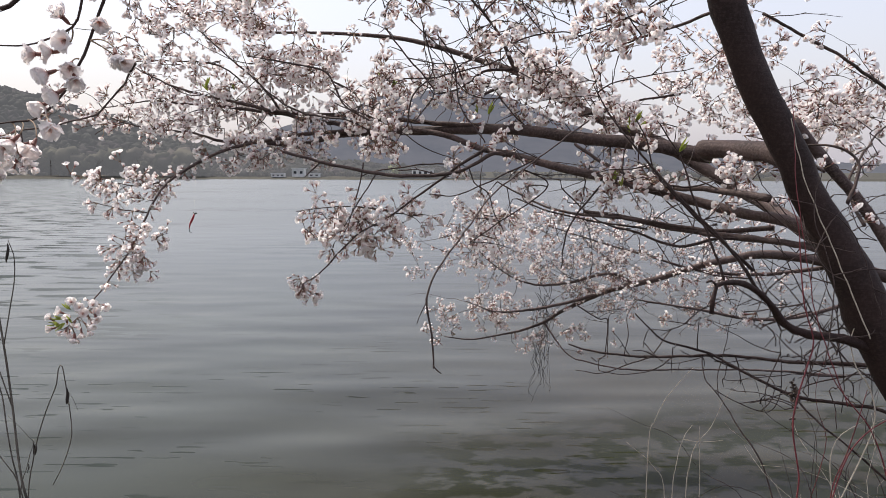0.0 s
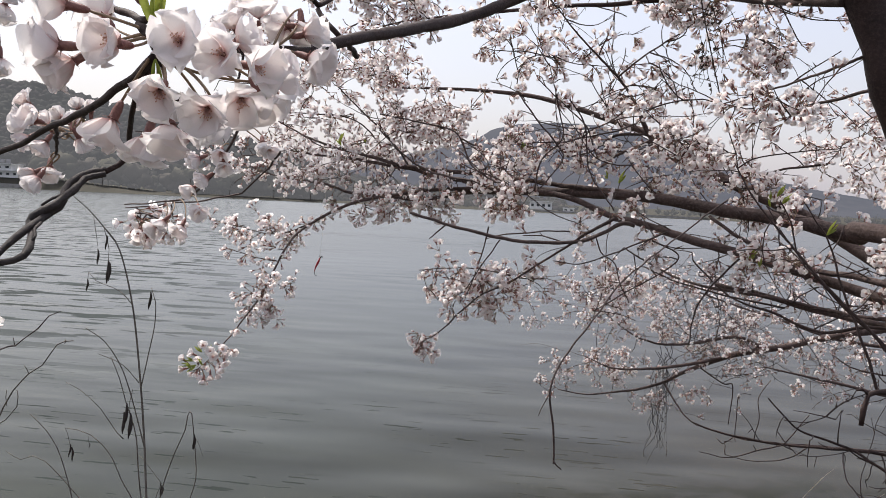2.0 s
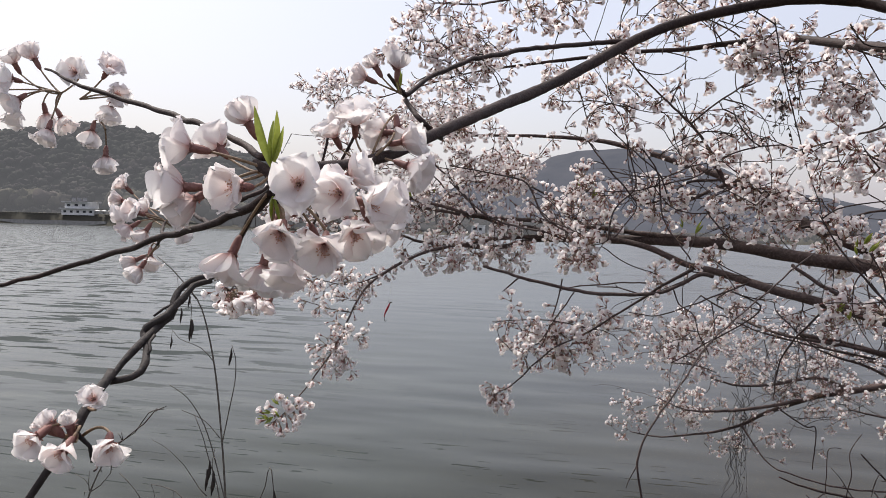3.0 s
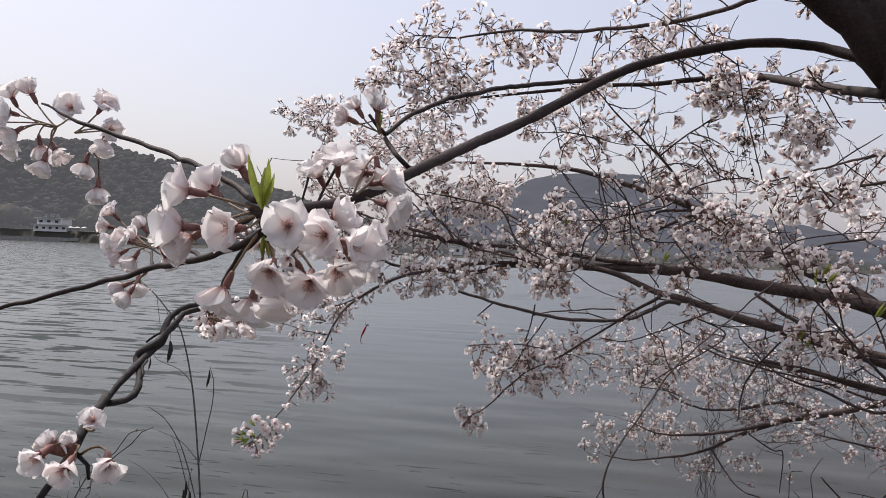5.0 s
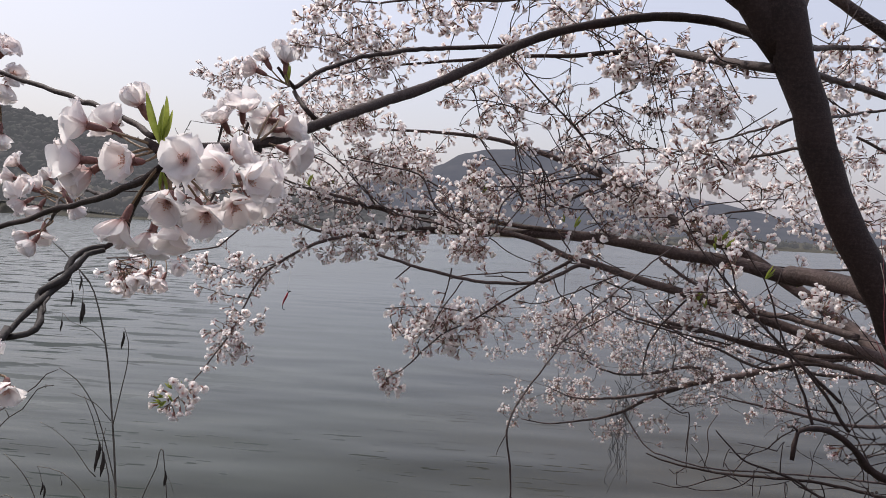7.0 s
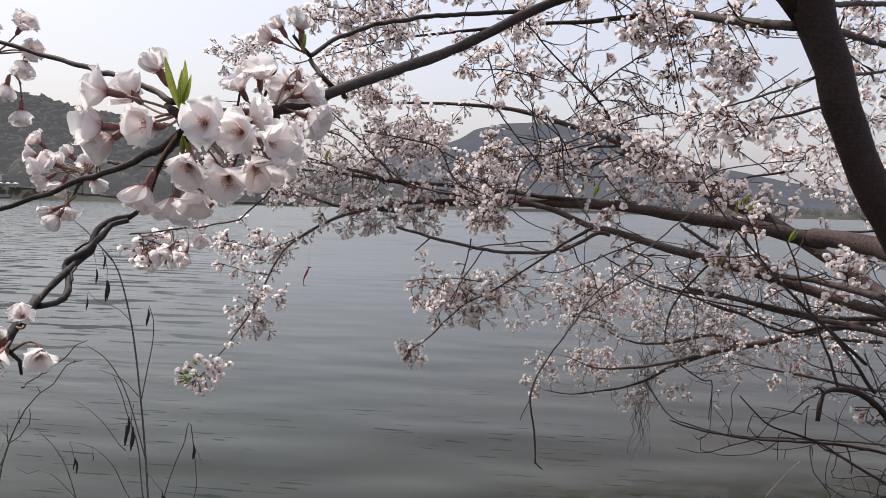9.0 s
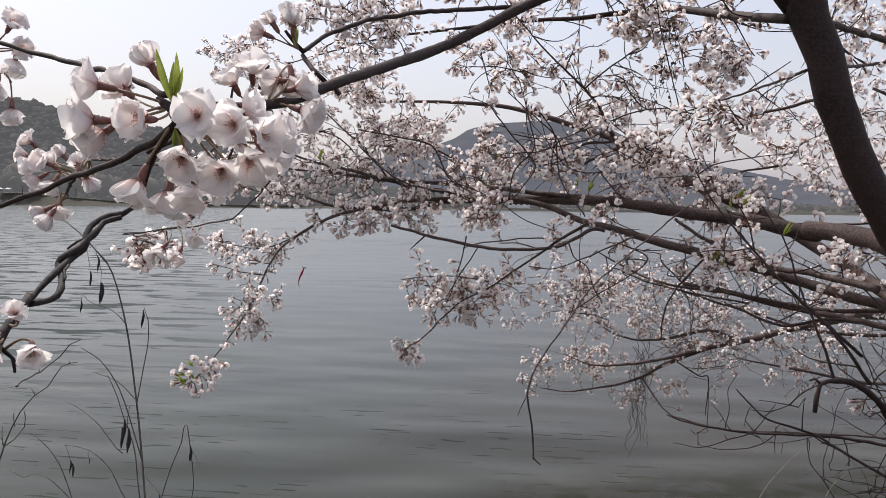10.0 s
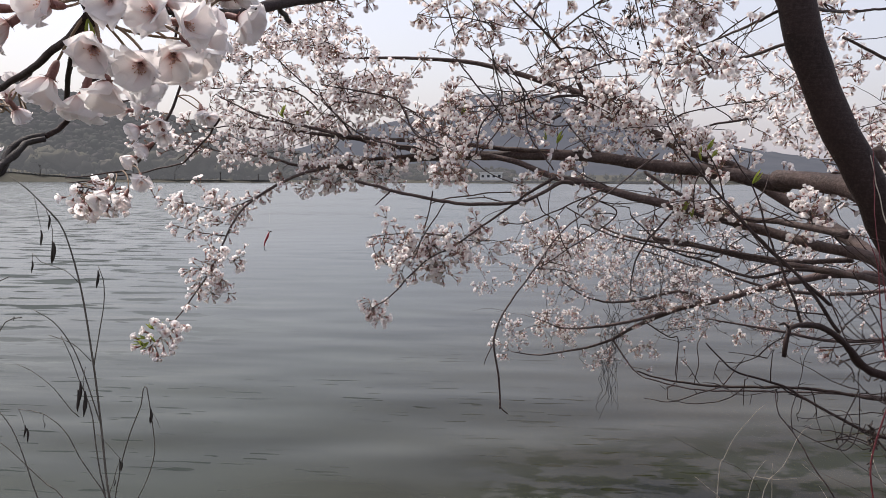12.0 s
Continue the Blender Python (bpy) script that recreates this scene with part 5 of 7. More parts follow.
tree.limb((1.0690, 1.9300, 1.2185, 0.0022), (1.0260, 2.0286, 1.2621, 0.0019), (0.9493, 2.0575, 1.3724, 0.0016), (0.8794, 2.0412, 1.4913, 0.0013), (0.7858, 1.9300, 1.5877, 0.0010))
# the twisted stem that hangs from the near branch: two strands wound round each other, parting into a loop below
tree.limb((-0.3060, 0.6690, 1.9160, 0.0030), (-0.3446, 0.7173, 1.8998, 0.0024), (-0.3860, 0.7700, 1.8790, 0.0024), (-0.4527, 0.8790, 1.8556, 0.0028), (-0.4603, 0.8541, 1.8367, 0.0030), mat=SHADED_BARK, knots=0.2)
tree.limb((-0.4611, 0.8556, 1.8379, 0.0033), (-0.4711, 0.8548, 1.8367, 0.0033), (-0.4782, 0.8494, 1.8324, 0.0033), (-0.4824, 0.8415, 1.8276, 0.0033), (-0.4842, 0.8321, 1.8223, 0.0033), (-0.4817, 0.8200, 1.8148, 0.0035), (-0.4765, 0.8125, 1.8068, 0.0040), (-0.4763, 0.8070, 1.8001, 0.0040), (-0.4817, 0.8010, 1.7957, 0.0040), (-0.4819, 0.7874, 1.7895, 0.0039), (-0.4794, 0.7694, 1.7805, 0.0036), (-0.4813, 0.7566, 1.7726, 0.0035), (-0.4841, 0.7472, 1.7658, 0.0029), (-0.4833, 0.7331, 1.7576, 0.0026), (-0.4833, 0.7244, 1.7527, 0.0031), label="dark woody stem, twisted round its twin", mat=VINE, knots=0.22)
tree.limb((-0.4586, 0.8511, 1.8343, 0.0030), (-0.4653, 0.8451, 1.8318, 0.0030), (-0.4709, 0.8394, 1.8288, 0.0033), (-0.4732, 0.8306, 1.8217, 0.0033), (-0.4747, 0.8198, 1.8148, 0.0035), (-0.4755, 0.8081, 1.8081, 0.0041), (-0.4761, 0.7993, 1.8020, 0.0043), (-0.4824, 0.7922, 1.7977, 0.0040), (-0.4900, 0.7880, 1.7933, 0.0037), (-0.4918, 0.7851, 1.7873, 0.0033), (-0.4843, 0.7801, 1.7820, 0.0036), (-0.4734, 0.7673, 1.7752, 0.0035), (-0.4659, 0.7525, 1.7677, 0.0037), (-0.4627, 0.7409, 1.7613, 0.0034), (-0.4660, 0.7341, 1.7577, 0.0031), (-0.4733, 0.7301, 1.7559, 0.0031), (-0.4807, 0.7263, 1.7536, 0.0034), label="dark woody stem, twisted round its twin", mat=VINE, knots=0.22)
tree.limb((-0.4753, 0.8371, 1.8252, 0.0018), (-0.4725, 0.8273, 1.8170, 0.0018), (-0.4724, 0.8199, 1.8125, 0.0017), (-0.4758, 0.8107, 1.8121, 0.0015), (-0.4821, 0.8033, 1.8082, 0.0014), (-0.4873, 0.7970, 1.8021, 0.0011), mat=VINE, knots=0.2)
tree.limb((-0.4664, 0.7568, 1.7717, 0.0014), (-0.4663, 0.7629, 1.7761, 0.0014), (-0.4715, 0.7700, 1.7816, 0.0014), (-0.4735, 0.7784, 1.7872, 0.0014), mat=VINE, knots=0.2)
tree.limb((-0.4800, 0.7260, 1.7610, 0.0044), (-0.4725, 0.6917, 1.7443, 0.0044), (-0.4700, 0.6719, 1.7281, 0.0043), (-0.4737, 0.6610, 1.7125, 0.0036), (-0.4813, 0.6493, 1.6950, 0.003), (-0.4980, 0.6400, 1.6600, 0.0028), mat=VINE, knots=0.25)
tree.limb((-0.4700, 0.6719, 1.7230, 0.0022), (-0.4600, 0.6750, 1.7120, 0.0018), (-0.4590, 0.6760, 1.7000, 0.0012), mat=VINE)
tree.limb((-0.5979, 0.908, 1.6445, 0.0007), (-0.5889, 0.9102, 1.6523, 0.0006), (-0.5756, 0.9135, 1.6635, 0.0007), (-0.565, 0.9163, 1.6783, 0.0006), (-0.5516, 0.9194, 1.6844, 0.0004), label="short bare dark twig")
tree.limb((-0.4957, 0.7265, 1.6745, 0.0009), (-0.5396, 0.7984, 1.6623, 0.0008), (-0.5979, 0.908, 1.6445, 0.0008))
tree.limb((-0.5986, 0.9078, 1.6445, 0.0005), (-0.6001, 0.9078, 1.6533, 0.0004))
# near twigs that come down from overhead
tree.limb((-0.4622, 1.3206, 2.0837, 0.0029), (-0.4961, 1.3459, 2.0325, 0.0027), (-0.5222, 1.3622, 1.9937, 0.0025), (-0.5524, 1.377, 1.9383, 0.0024), (-0.58, 1.3711, 1.8774, 0.0024), (-0.6059, 1.3674, 1.8388, 0.0023), (-0.6427, 1.3647, 1.8109, 0.002), (-0.6849, 1.3435, 1.8005, 0.0014), (-0.7379, 1.3429, 1.795, 0.0011), label="near twig with blossom")
tree.limb((-0.5214, 1.3189, 2.0666, 0.0023), (-0.5433, 1.3314, 1.9868, 0.0021), (-0.5627, 1.3377, 1.9483, 0.002), (-0.6156, 1.3351, 1.9222, 0.0015), (-0.6622, 1.3143, 1.9152, 0.0012), (-0.6987, 1.3041, 1.9142, 0.0009), label="near twig with blossom")
tree.limb((-0.5401, 1.1576, 1.9552, 0.0032), (-0.5585, 1.1562, 1.9405, 0.0032), (-0.5916, 1.1547, 1.9257, 0.0032))
tree.limb((-0.5765, 1.4437, 1.8225, 0.0016), (-0.6726, 1.4807, 1.8056, 0.0015), (-0.7529, 1.5, 1.7956, 0.0014), (-0.836, 1.5088, 1.7856, 0.0011))
tree.limb((-0.4569, 1.3115, 1.8894, 0.0018), (-0.5093, 1.3839, 1.8604, 0.0016), (-0.5765, 1.4437, 1.8225, 0.0016))
# twigs and bunches of blossom that fill the crown
tree.spray((-1.144, 2.934, 2.416), (0.144, 0.15, 0.099), 36)
tree.spray((-0.639, 2.597, 2.561), (0.182, 0.18, 0.134), 51)
tree.spray((-0.701, 2.891, 2.339), (0.171, 0.2, 0.128), 51)
tree.spray((-0.534, 2.913, 2.121), (0.192, 0.2, 0.149), 60)
tree.spray((-0.325, 2.537, 2.592), (0.166, 0.15, 0.11), 33)
tree.spray((-0.138, 2.662, 2.379), (0.191, 0.25, 0.144), 51)
tree.spray((0.099, 2.693, 2.637), (0.191, 0.2, 0.115), 33)
tree.spray((0.258, 2.21, 2.361), (0.07, 0.08, 0.077), 21)
tree.spray((0.545, 2.752, 2.405), (0.191, 0.2, 0.124), 42)
tree.spray((0.255, 2.613, 2.242), (0.055, 0.08, 0.074), 10)
tree.spray((0.582, 2.656, 2.305), (0.074, 0.08, 0.055), 13)
tree.spray((0.424, 1.879, 2.056), (0.064, 0.08, 0.039), 12)
tree.spray((0.335, 2.422, 2.01), (0.136, 0.12, 0.076), 39, low=0.1)
tree.spray((-0.165, 2.709, 1.997), (0.156, 0.15, 0.098), 42, low=0.0)
tree.spray((0.066, 2.689, 2.013), (0.115, 0.15, 0.115), 30, low=0.1)
tree.spray((1.025, 3.319, 2.165), (0.205, 0.25, 0.171), 45)
tree.spray((1.227, 3.245, 2.596), (0.099, 0.2, 0.133), 24)
tree.spray((1.25, 3.248, 2.287), (0.099, 0.2, 0.155), 24)
tree.spray((-0.204, 2.553, 1.832), (0.083, 0.08, 0.055), 21, low=0.9)
tree.spray((0.18, 2.805, 2.191), (0.159, 0.15, 0.08), 21)
tree.spray((-0.408, 2.778, 1.89), (0.182, 0.15, 0.081), 27)
tree.spray((-1.031, 3.089, 2.211), (0.235, 0.2, 0.171), 66)
tree.spray((-0.761, 3.015, 1.953), (0.273, 0.2, 0.147), 75)
tree.spray((-1.116, 3.064, 1.945), (0.16, 0.15, 0.117), 33)
tree.spray((-1.331, 3.117, 1.98), (0.196, 0.15, 0.098), 27)
tree.spray((-0.811, 3.151, 2.328), (0.239, 0.2, 0.13), 45)
tree.spray((-0.551, 3.032, 2.12), (0.168, 0.15, 0.126), 36)
tree.spray((-1.061, 2.8, 1.702), (0.196, 0.1, 0.078), 24, low=0.2)
tree.spray((-0.986, 2.619, 1.483), (0.11, 0.08, 0.092), 21, low=0.8)
tree.spray((-0.611, 2.901, 1.804), (0.223, 0.12, 0.081), 39, low=0.6)
tree.spray((-0.187, 2.919, 1.987), (0.122, 0.15, 0.081), 24)
tree.spray((-0.326, 2.577, 1.562), (0.126, 0.1, 0.108), 39, low=0.6)
tree.spray((-0.146, 2.578, 1.563), (0.144, 0.12, 0.072), 27, low=0.4)
tree.spray((0.151, 2.728, 1.554), (0.115, 0.15, 0.096), 21)
tree.spray((-0.452, 2.609, 1.366), (0.033, 0.04, 0.033), 6, low=0.8)
tree.spray((1.084, 3.074, 2.006), (0.214, 0.2, 0.128), 33)
tree.spray((1.474, 3.174, 1.995), (0.199, 0.25, 0.133), 45)
tree.spray((1.597, 3.069, 1.944), (0.107, 0.2, 0.192), 24)
tree.spray((0.756, 2.043, 1.727), (0.084, 0.06, 0.028), 9)
tree.spray((0.572, 2.242, 1.714), (0.108, 0.05, 0.034), 13)
tree.spray((0.398, 1.974, 2.068), (0.106, 0.06, 0.053), 13)
tree.spray((-1.458, 3.086, 2.188), (0.128, 0.1, 0.107), 0, bare=4)
tree.spray((0.328, 2.665, 1.946), (0.129, 0.12, 0.11), 24)
tree.spray((-0.775, 1.496, 1.767), (0.056, 0.05, 0.02), 13, low=1.0)
tree.spray((0.959, 2.109, 1.361), (0.177, 0.15, 0.103), 0, bare=34)
tree.spray((0.989, 2.091, 1.17), (0.162, 0.15, 0.103), 0, bare=44)
tree.spray((0.814, 2.441, 1.159), (0.225, 0.1, 0.087), 0, bare=7)
tree.spray((0.594, 2.609, 1.136), (0.148, 0.06, 0.05), 0, bare=7)
tree.spray((1.005, 2.326, 1.534), (0.227, 0.2, 0.146), 6, bare=24)
tree.spray((1.218, 2.442, 1.695), (0.102, 0.2, 0.203), 6, bare=24)
tree.spray((0.634, 2.326, 1.236), (0.227, 0.15, 0.097), 0, bare=7)
tree.spray((0.059, 2.606, 2.17), (0.295, 0.15, 0.221), 0, bare=26)
tree.spray((0.505, 2.538, 1.706), (0.283, 0.2, 0.106), 9, bare=20)
# crown out of view, added to shade the trunk and darken the water's reflection
tree.spray((0.076, 2.035, 3.14), (0.316, 0.35, 0.215), 90, reach=0.6)
tree.spray((0.459, 1.934, 3.192), (0.265, 0.4, 0.265), 90, reach=0.6)
tree.spray((1.008, 2.107, 3.018), (0.224, 0.35, 0.224), 60, reach=0.6)
tree.spray((-0.339, 1.93, 3.372), (0.28, 0.3, 0.168), 60, reach=0.6)
tree.spray((1.408, 2.764, 2.659), (0.221, 0.3, 0.368), 60, reach=0.6)
tree.limb((0.9010, 1.7855, 1.2180, 0.0012), (0.8227, 1.7856, 1.4197, 0.0011), (0.7887, 1.7808, 1.5686, 0.0010), (0.7699, 1.7934, 1.7019, 0.0009), (0.7731, 1.8240, 1.8243, 0.0008), (0.7713, 1.8535, 1.9370, 0.0007), mat=RED_CANE, label="thin dark red climber stem")
tree.limb((0.9608, 1.8183, 1.3632, 0.0015), (0.8624, 1.8196, 1.5777, 0.0013), (0.7969, 1.8135, 1.7140, 0.0011), (0.7656, 1.8262, 1.8488, 0.0009), mat=STRAW, label="thin dry climber stem")
tree.limb((0.8276, 1.7476, 1.3163, 0.0013), (0.8499, 1.7741, 1.4960, 0.0012), (0.8156, 1.8066, 1.6405, 0.0011), (0.8430, 1.8349, 1.7389, 0.0008), mat=TWIG, label="thin dry climber stem")
tree.limb((0.9751, 1.8045, 1.4168, 0.0013), (0.8996, 1.8232, 1.6150, 0.0012), (0.7580, 1.8476, 1.6760, 0.0011), (0.6680, 1.8738, 1.6558, 0.0008), mat=TWIG, label="thin dry climber stem")
tree.spray((1.368, 2.868, 1.948), (0.179, 0.2, 0.099), 60)
tree.spray((0.623, 2.662, 1.901), (0.166, 0.12, 0.074), 36)
tree.spray((1.146, 2.758, 1.843), (0.115, 0.15, 0.057), 24)
tree.spray((-0.513, 2.546, 2.419), (0.129, 0.15, 0.092), 24)
tree.spray((-0.744, 2.602, 2.506), (0.096, 0.12, 0.077), 21)
tree.lace((-0.359, 2.533, 2.535), (0.552, 0.5, 0.203), 15)
tree.lace((0.185, 2.503, 2.406), (0.46, 0.5, 0.283), 32)
tree.lace((0.684, 2.468, 2.337), (0.339, 0.5, 0.339), 23)
tree.lace((0.237, 2.51, 1.984), (0.53, 0.5, 0.23), 30, bloom=0.45)
tree.lace((0.4, 2.421, 1.677), (0.474, 0.4, 0.169), 34, bloom=0.35)
tree.lace((-0.747, 2.974, 2.051), (0.536, 0.3, 0.309), 18)
tree.lace((0.945, 2.103, 1.302), (0.236, 0.4, 0.206), 36, bloom=0.0)
tree.lace((0.95, 2.2, 1.55), (0.3, 0.4, 0.2), 30, bloom=0.12)
tree.lace((0.226, 2.774, 2.031), (0.574, 0.4, 0.249), 21)
tree.lace((1.093, 2.577, 2.063), (0.353, 0.5, 0.23), 16)
tree.lace((0.423, 2.45, 2.608), (0.34, 0.4, 0.2), 26, bloom=0.4)
tree.lace((0.174, 2.45, 2.168), (0.30, 0.4, 0.2), 18, bloom=0.3)
tree.finish(lambda p: p.y < 2.62)

# single blossoms near the eye
flower(cherry_tree, (-0.3348, 0.6851, 1.9682), (-0.46, -0.24, 0.86), (-0.3099, 0.6691, 1.9382), 0.16, 1.17, 1)
flower(cherry_tree, (-0.3616, 0.6503, 1.9454), (-0.90, -0.40, 0.17), (-0.3080, 0.6694, 1.9308), 0.62, 1.14, 2)
flower(cherry_tree, (-0.3769, 0.7187, 1.9517), (-0.75, 0.38, 0.54), (-0.3080, 0.6694, 1.9308), 0.6, 1.14, 3)
flower(cherry_tree, (-0.3135, 0.6331, 1.9162), (-0.25, -0.97, -0.07), (-0.3080, 0.6694, 1.9308), 0.72, 1.11, 4)
flower(cherry_tree, (-0.3627, 0.6451, 1.9165), (-0.93, -0.36, -0.03), (-0.3080, 0.6694, 1.9308), 0.62, 1.17, 5)
flower(cherry_tree, (-0.3626, 0.6604, 1.9086), (-0.71, -0.38, -0.60), (-0.3080, 0.6694, 1.9308), 0.55, 1.17, 6)
flower(cherry_tree, (-0.2722, 0.6400, 1.9194), (0.24, -0.97, 0.05), (-0.3080, 0.6694, 1.9308), 0.9, 1.00, 7)
flower(cherry_tree, (-0.2477, 0.6542, 1.9140), (-0.04, -1.00, -0.06), (-0.3080, 0.6694, 1.9308), 0.85, 1.00, 8)
flower(cherry_tree, (-0.2536, 0.6887, 1.9288), (0.97, -0.01, 0.25), (-0.3080, 0.6694, 1.9308), 0.62, 1.10, 9)
flower(cherry_tree, (-0.2322, 0.6670, 1.9088), (0.92, -0.36, -0.15), (-0.3059, 0.6698, 1.9178), 0.7, 1.10, 10)
flower(cherry_tree, (-0.2355, 0.7121, 1.9079), (0.81, 0.51, 0.29), (-0.3059, 0.6698, 1.9178), 0.65, 1.10, 11)
flower(cherry_tree, (-0.2402, 0.7012, 1.8952), (0.59, -0.01, -0.81), (-0.3059, 0.6698, 1.9178), 0.62, 1.17, 12)
flower(cherry_tree, (-0.2455, 0.6801, 1.8882), (0.30, -0.63, -0.72), (-0.3059, 0.6698, 1.9178), 0.7, 1.07, 13)
flower(cherry_tree, (-0.2599, 0.6574, 1.8780), (0.20, -0.76, -0.63), (-0.3059, 0.6698, 1.9178), 0.75, 1.03, 14)
flower(cherry_tree, (-0.2840, 0.6381, 1.8867), (0.21, -0.82, -0.53), (-0.3059, 0.6698, 1.9178), 0.72, 1.03, 15)
flower(cherry_tree, (-0.3349, 0.6652, 1.8691), (-0.29, -0.25, -0.92), (-0.3059, 0.6698, 1.9178), 0.45, 1.17, 16)
flower(cherry_tree, (-0.3212, 0.6878, 1.8604), (-0.20, -0.18, -0.96), (-0.3059, 0.6698, 1.9178), 0.42, 1.17, 17)
flower(cherry_tree, (-0.2944, 0.6720, 1.8669), (0.20, -0.28, -0.94), (-0.3059, 0.6698, 1.9178), 0.62, 1.17, 18)
flower(cherry_tree, (-0.2967, 0.7324, 1.8805), (0.18, 0.52, -0.83), (-0.3059, 0.6698, 1.9178), 0.6, 1.11, 19)
flower(cherry_tree, (-0.3381, 0.8720, 1.9805), (-0.23, -0.61, 0.76), (-0.2956, 0.8590, 1.9577), 0.68, 1.21, 20)
flower(cherry_tree, (-0.3224, 0.8847, 1.9944), (0.11, -0.50, 0.86), (-0.2956, 0.8590, 1.9577), 0.65, 1.21, 21)
flower(cherry_tree, (-0.2916, 0.8899, 1.9875), (-0.81, 0.58, 0.10), (-0.2956, 0.8590, 1.9577), 0.6, 1.21, 22)
flower(cherry_tree, (-0.2827, 0.9015, 1.9935), (0.19, -0.21, -0.96), (-0.2956, 0.8590, 1.9577), 0.5, 1.11, 23)
flower(cherry_tree, (-0.2687, 0.8735, 1.9758), (0.98, -0.04, 0.18), (-0.2921, 0.8596, 1.9556), 0.5, 1.21, 24)
flower(cherry_tree, (-0.2578, 0.8552, 1.9506), (0.94, -0.10, -0.32), (-0.2813, 0.8614, 1.9581), 0.6, 1.23, 25)
flower(cherry_tree, (-0.8452, 1.2487, 1.9473), (-0.55, -0.46, 0.70), (-0.6910, 1.1226, 1.8934), 0.45, 1.02, 35)
flower(cherry_tree, (-0.8656, 1.2656, 1.9266), (-0.91, -0.37, 0.18), (-0.6910, 1.1226, 1.8934), 0.55, 1.02, 36)
flower(cherry_tree, (-0.7331, 1.0952, 1.9022), (-0.88, -0.46, -0.13), (-0.6910, 1.1226, 1.8934), 0.55, 1.02, 37)
flower(cherry_tree, (-0.6862, 1.0524, 1.9037), (-0.19, -0.96, 0.21), (-0.6910, 1.1226, 1.8934), 0.7, 1.02, 38)
flower(cherry_tree, (-0.7266, 1.0964, 1.8843), (-0.69, -0.45, -0.57), (-0.6910, 1.1226, 1.8934), 0.55, 1.02, 39)
flower(cherry_tree, (-0.7056, 1.0999, 1.8789), (-0.24, -0.51, -0.83), (-0.6910, 1.1226, 1.8934), 0.5, 1.02, 40)
flower(cherry_tree, (-0.7503, 1.1633, 1.9063), (-0.56, -0.40, 0.73), (-0.6910, 1.1226, 1.8934), 0.5, 1.02, 41)
flower(cherry_tree, (-0.6807, 1.0536, 1.8307), (-0.38, -0.38, -0.84), (-0.6588, 1.0571, 1.8613), 0.5, 1.02, 42)
flower(cherry_tree, (-0.7193, 1.0978, 1.8380), (-0.81, -0.36, -0.46), (-0.6588, 1.0571, 1.8613), 0.5, 1.02, 43)
flower(cherry_tree, (-0.6806, 1.0738, 1.8444), (0.21, -0.41, -0.89), (-0.6588, 1.0571, 1.8613), 0.6, 1.02, 44)
flower(cherry_tree, (-0.6707, 1.1057, 1.9040), (-0.36, 0.63, 0.68), (-0.6391, 1.0805, 1.9120), 0.5, 1.02, 45)
flower(cherry_tree, (-0.7492, 1.2648, 1.9398), (0.10, -0.10, 0.99), (-0.6391, 1.0805, 1.9120), 0.12, 1.02, 46)
flower(cherry_tree, (-0.7698, 1.2613, 1.9426), (-0.32, -0.16, 0.93), (-0.6391, 1.0805, 1.9120), 0.12, 1.02, 47)
flower(cherry_tree, (-0.8073, 1.2754, 1.9284), (-0.66, -0.11, 0.74), (-0.6910, 1.1226, 1.8934), 0.3, 1.02, 48)
flower(cherry_tree, (-0.6310, 1.0617, 1.8841), (0.16, 0.66, -0.73), (-0.6391, 1.0805, 1.9120), 0.5, 1.02, 49)
flower(cherry_tree, (-0.7366, 0.9934, 2.0779), (0.28, -0.96, 0.08), (-0.7606, 0.9974, 2.0532), 0.85, 1.07, 50)
flower(cherry_tree, (-0.6979, 1.0026, 2.0805), (0.74, -0.37, 0.57), (-0.7305, 0.9940, 2.0444), 0.6, 1.07, 51)
flower(cherry_tree, (-0.6854, 1.0049, 2.0508), (0.71, -0.70, -0.07), (-0.7305, 0.9940, 2.0444), 0.7, 1.07, 52)
flower(cherry_tree, (-0.7056, 1.0203, 2.0381), (-0.00, -0.35, -0.94), (-0.7305, 0.9940, 2.0444), 0.6, 1.07, 53)
flower(cherry_tree, (-0.7278, 1.0143, 2.0068), (-0.07, -0.25, -0.97), (-0.6976, 1.0009, 2.0065), 0.35, 1.07, 54)
flower(cherry_tree, (-0.7098, 1.0178, 1.9745), (0.05, -0.12, -0.99), (-0.6992, 1.0006, 2.0090), 0.4, 1.07, 55)
flower(cherry_tree, (-0.7681, 0.9842, 2.0046), (-0.00, -0.35, -0.94), (-0.7606, 0.9974, 2.0532), 0.55, 1.07, 56)
flower(cherry_tree, (-0.7740, 1.0141, 2.0245), (0.56, 0.00, -0.83), (-0.7606, 0.9974, 2.0532), 0.5, 1.07, 57)
flower(cherry_tree, (-0.8087, 1.0267, 2.0321), (0.09, 0.22, -0.97), (-0.7606, 0.9974, 2.0532), 0.5, 1.07, 58)
flower(cherry_tree, (-0.8060, 0.9761, 2.0424), (-0.12, -0.78, -0.61), (-0.7606, 0.9974, 2.0532), 0.75, 1.07, 59)
flower(cherry_tree, (-0.8154, 0.9745, 2.0680), (-0.30, -0.95, 0.11), (-0.7606, 0.9974, 2.0532), 0.85, 1.07, 60)
flower(cherry_tree, (-0.8026, 0.9989, 2.0978), (-0.43, -0.20, 0.88), (-0.7606, 0.9974, 2.0532), 0.4, 1.07, 61)
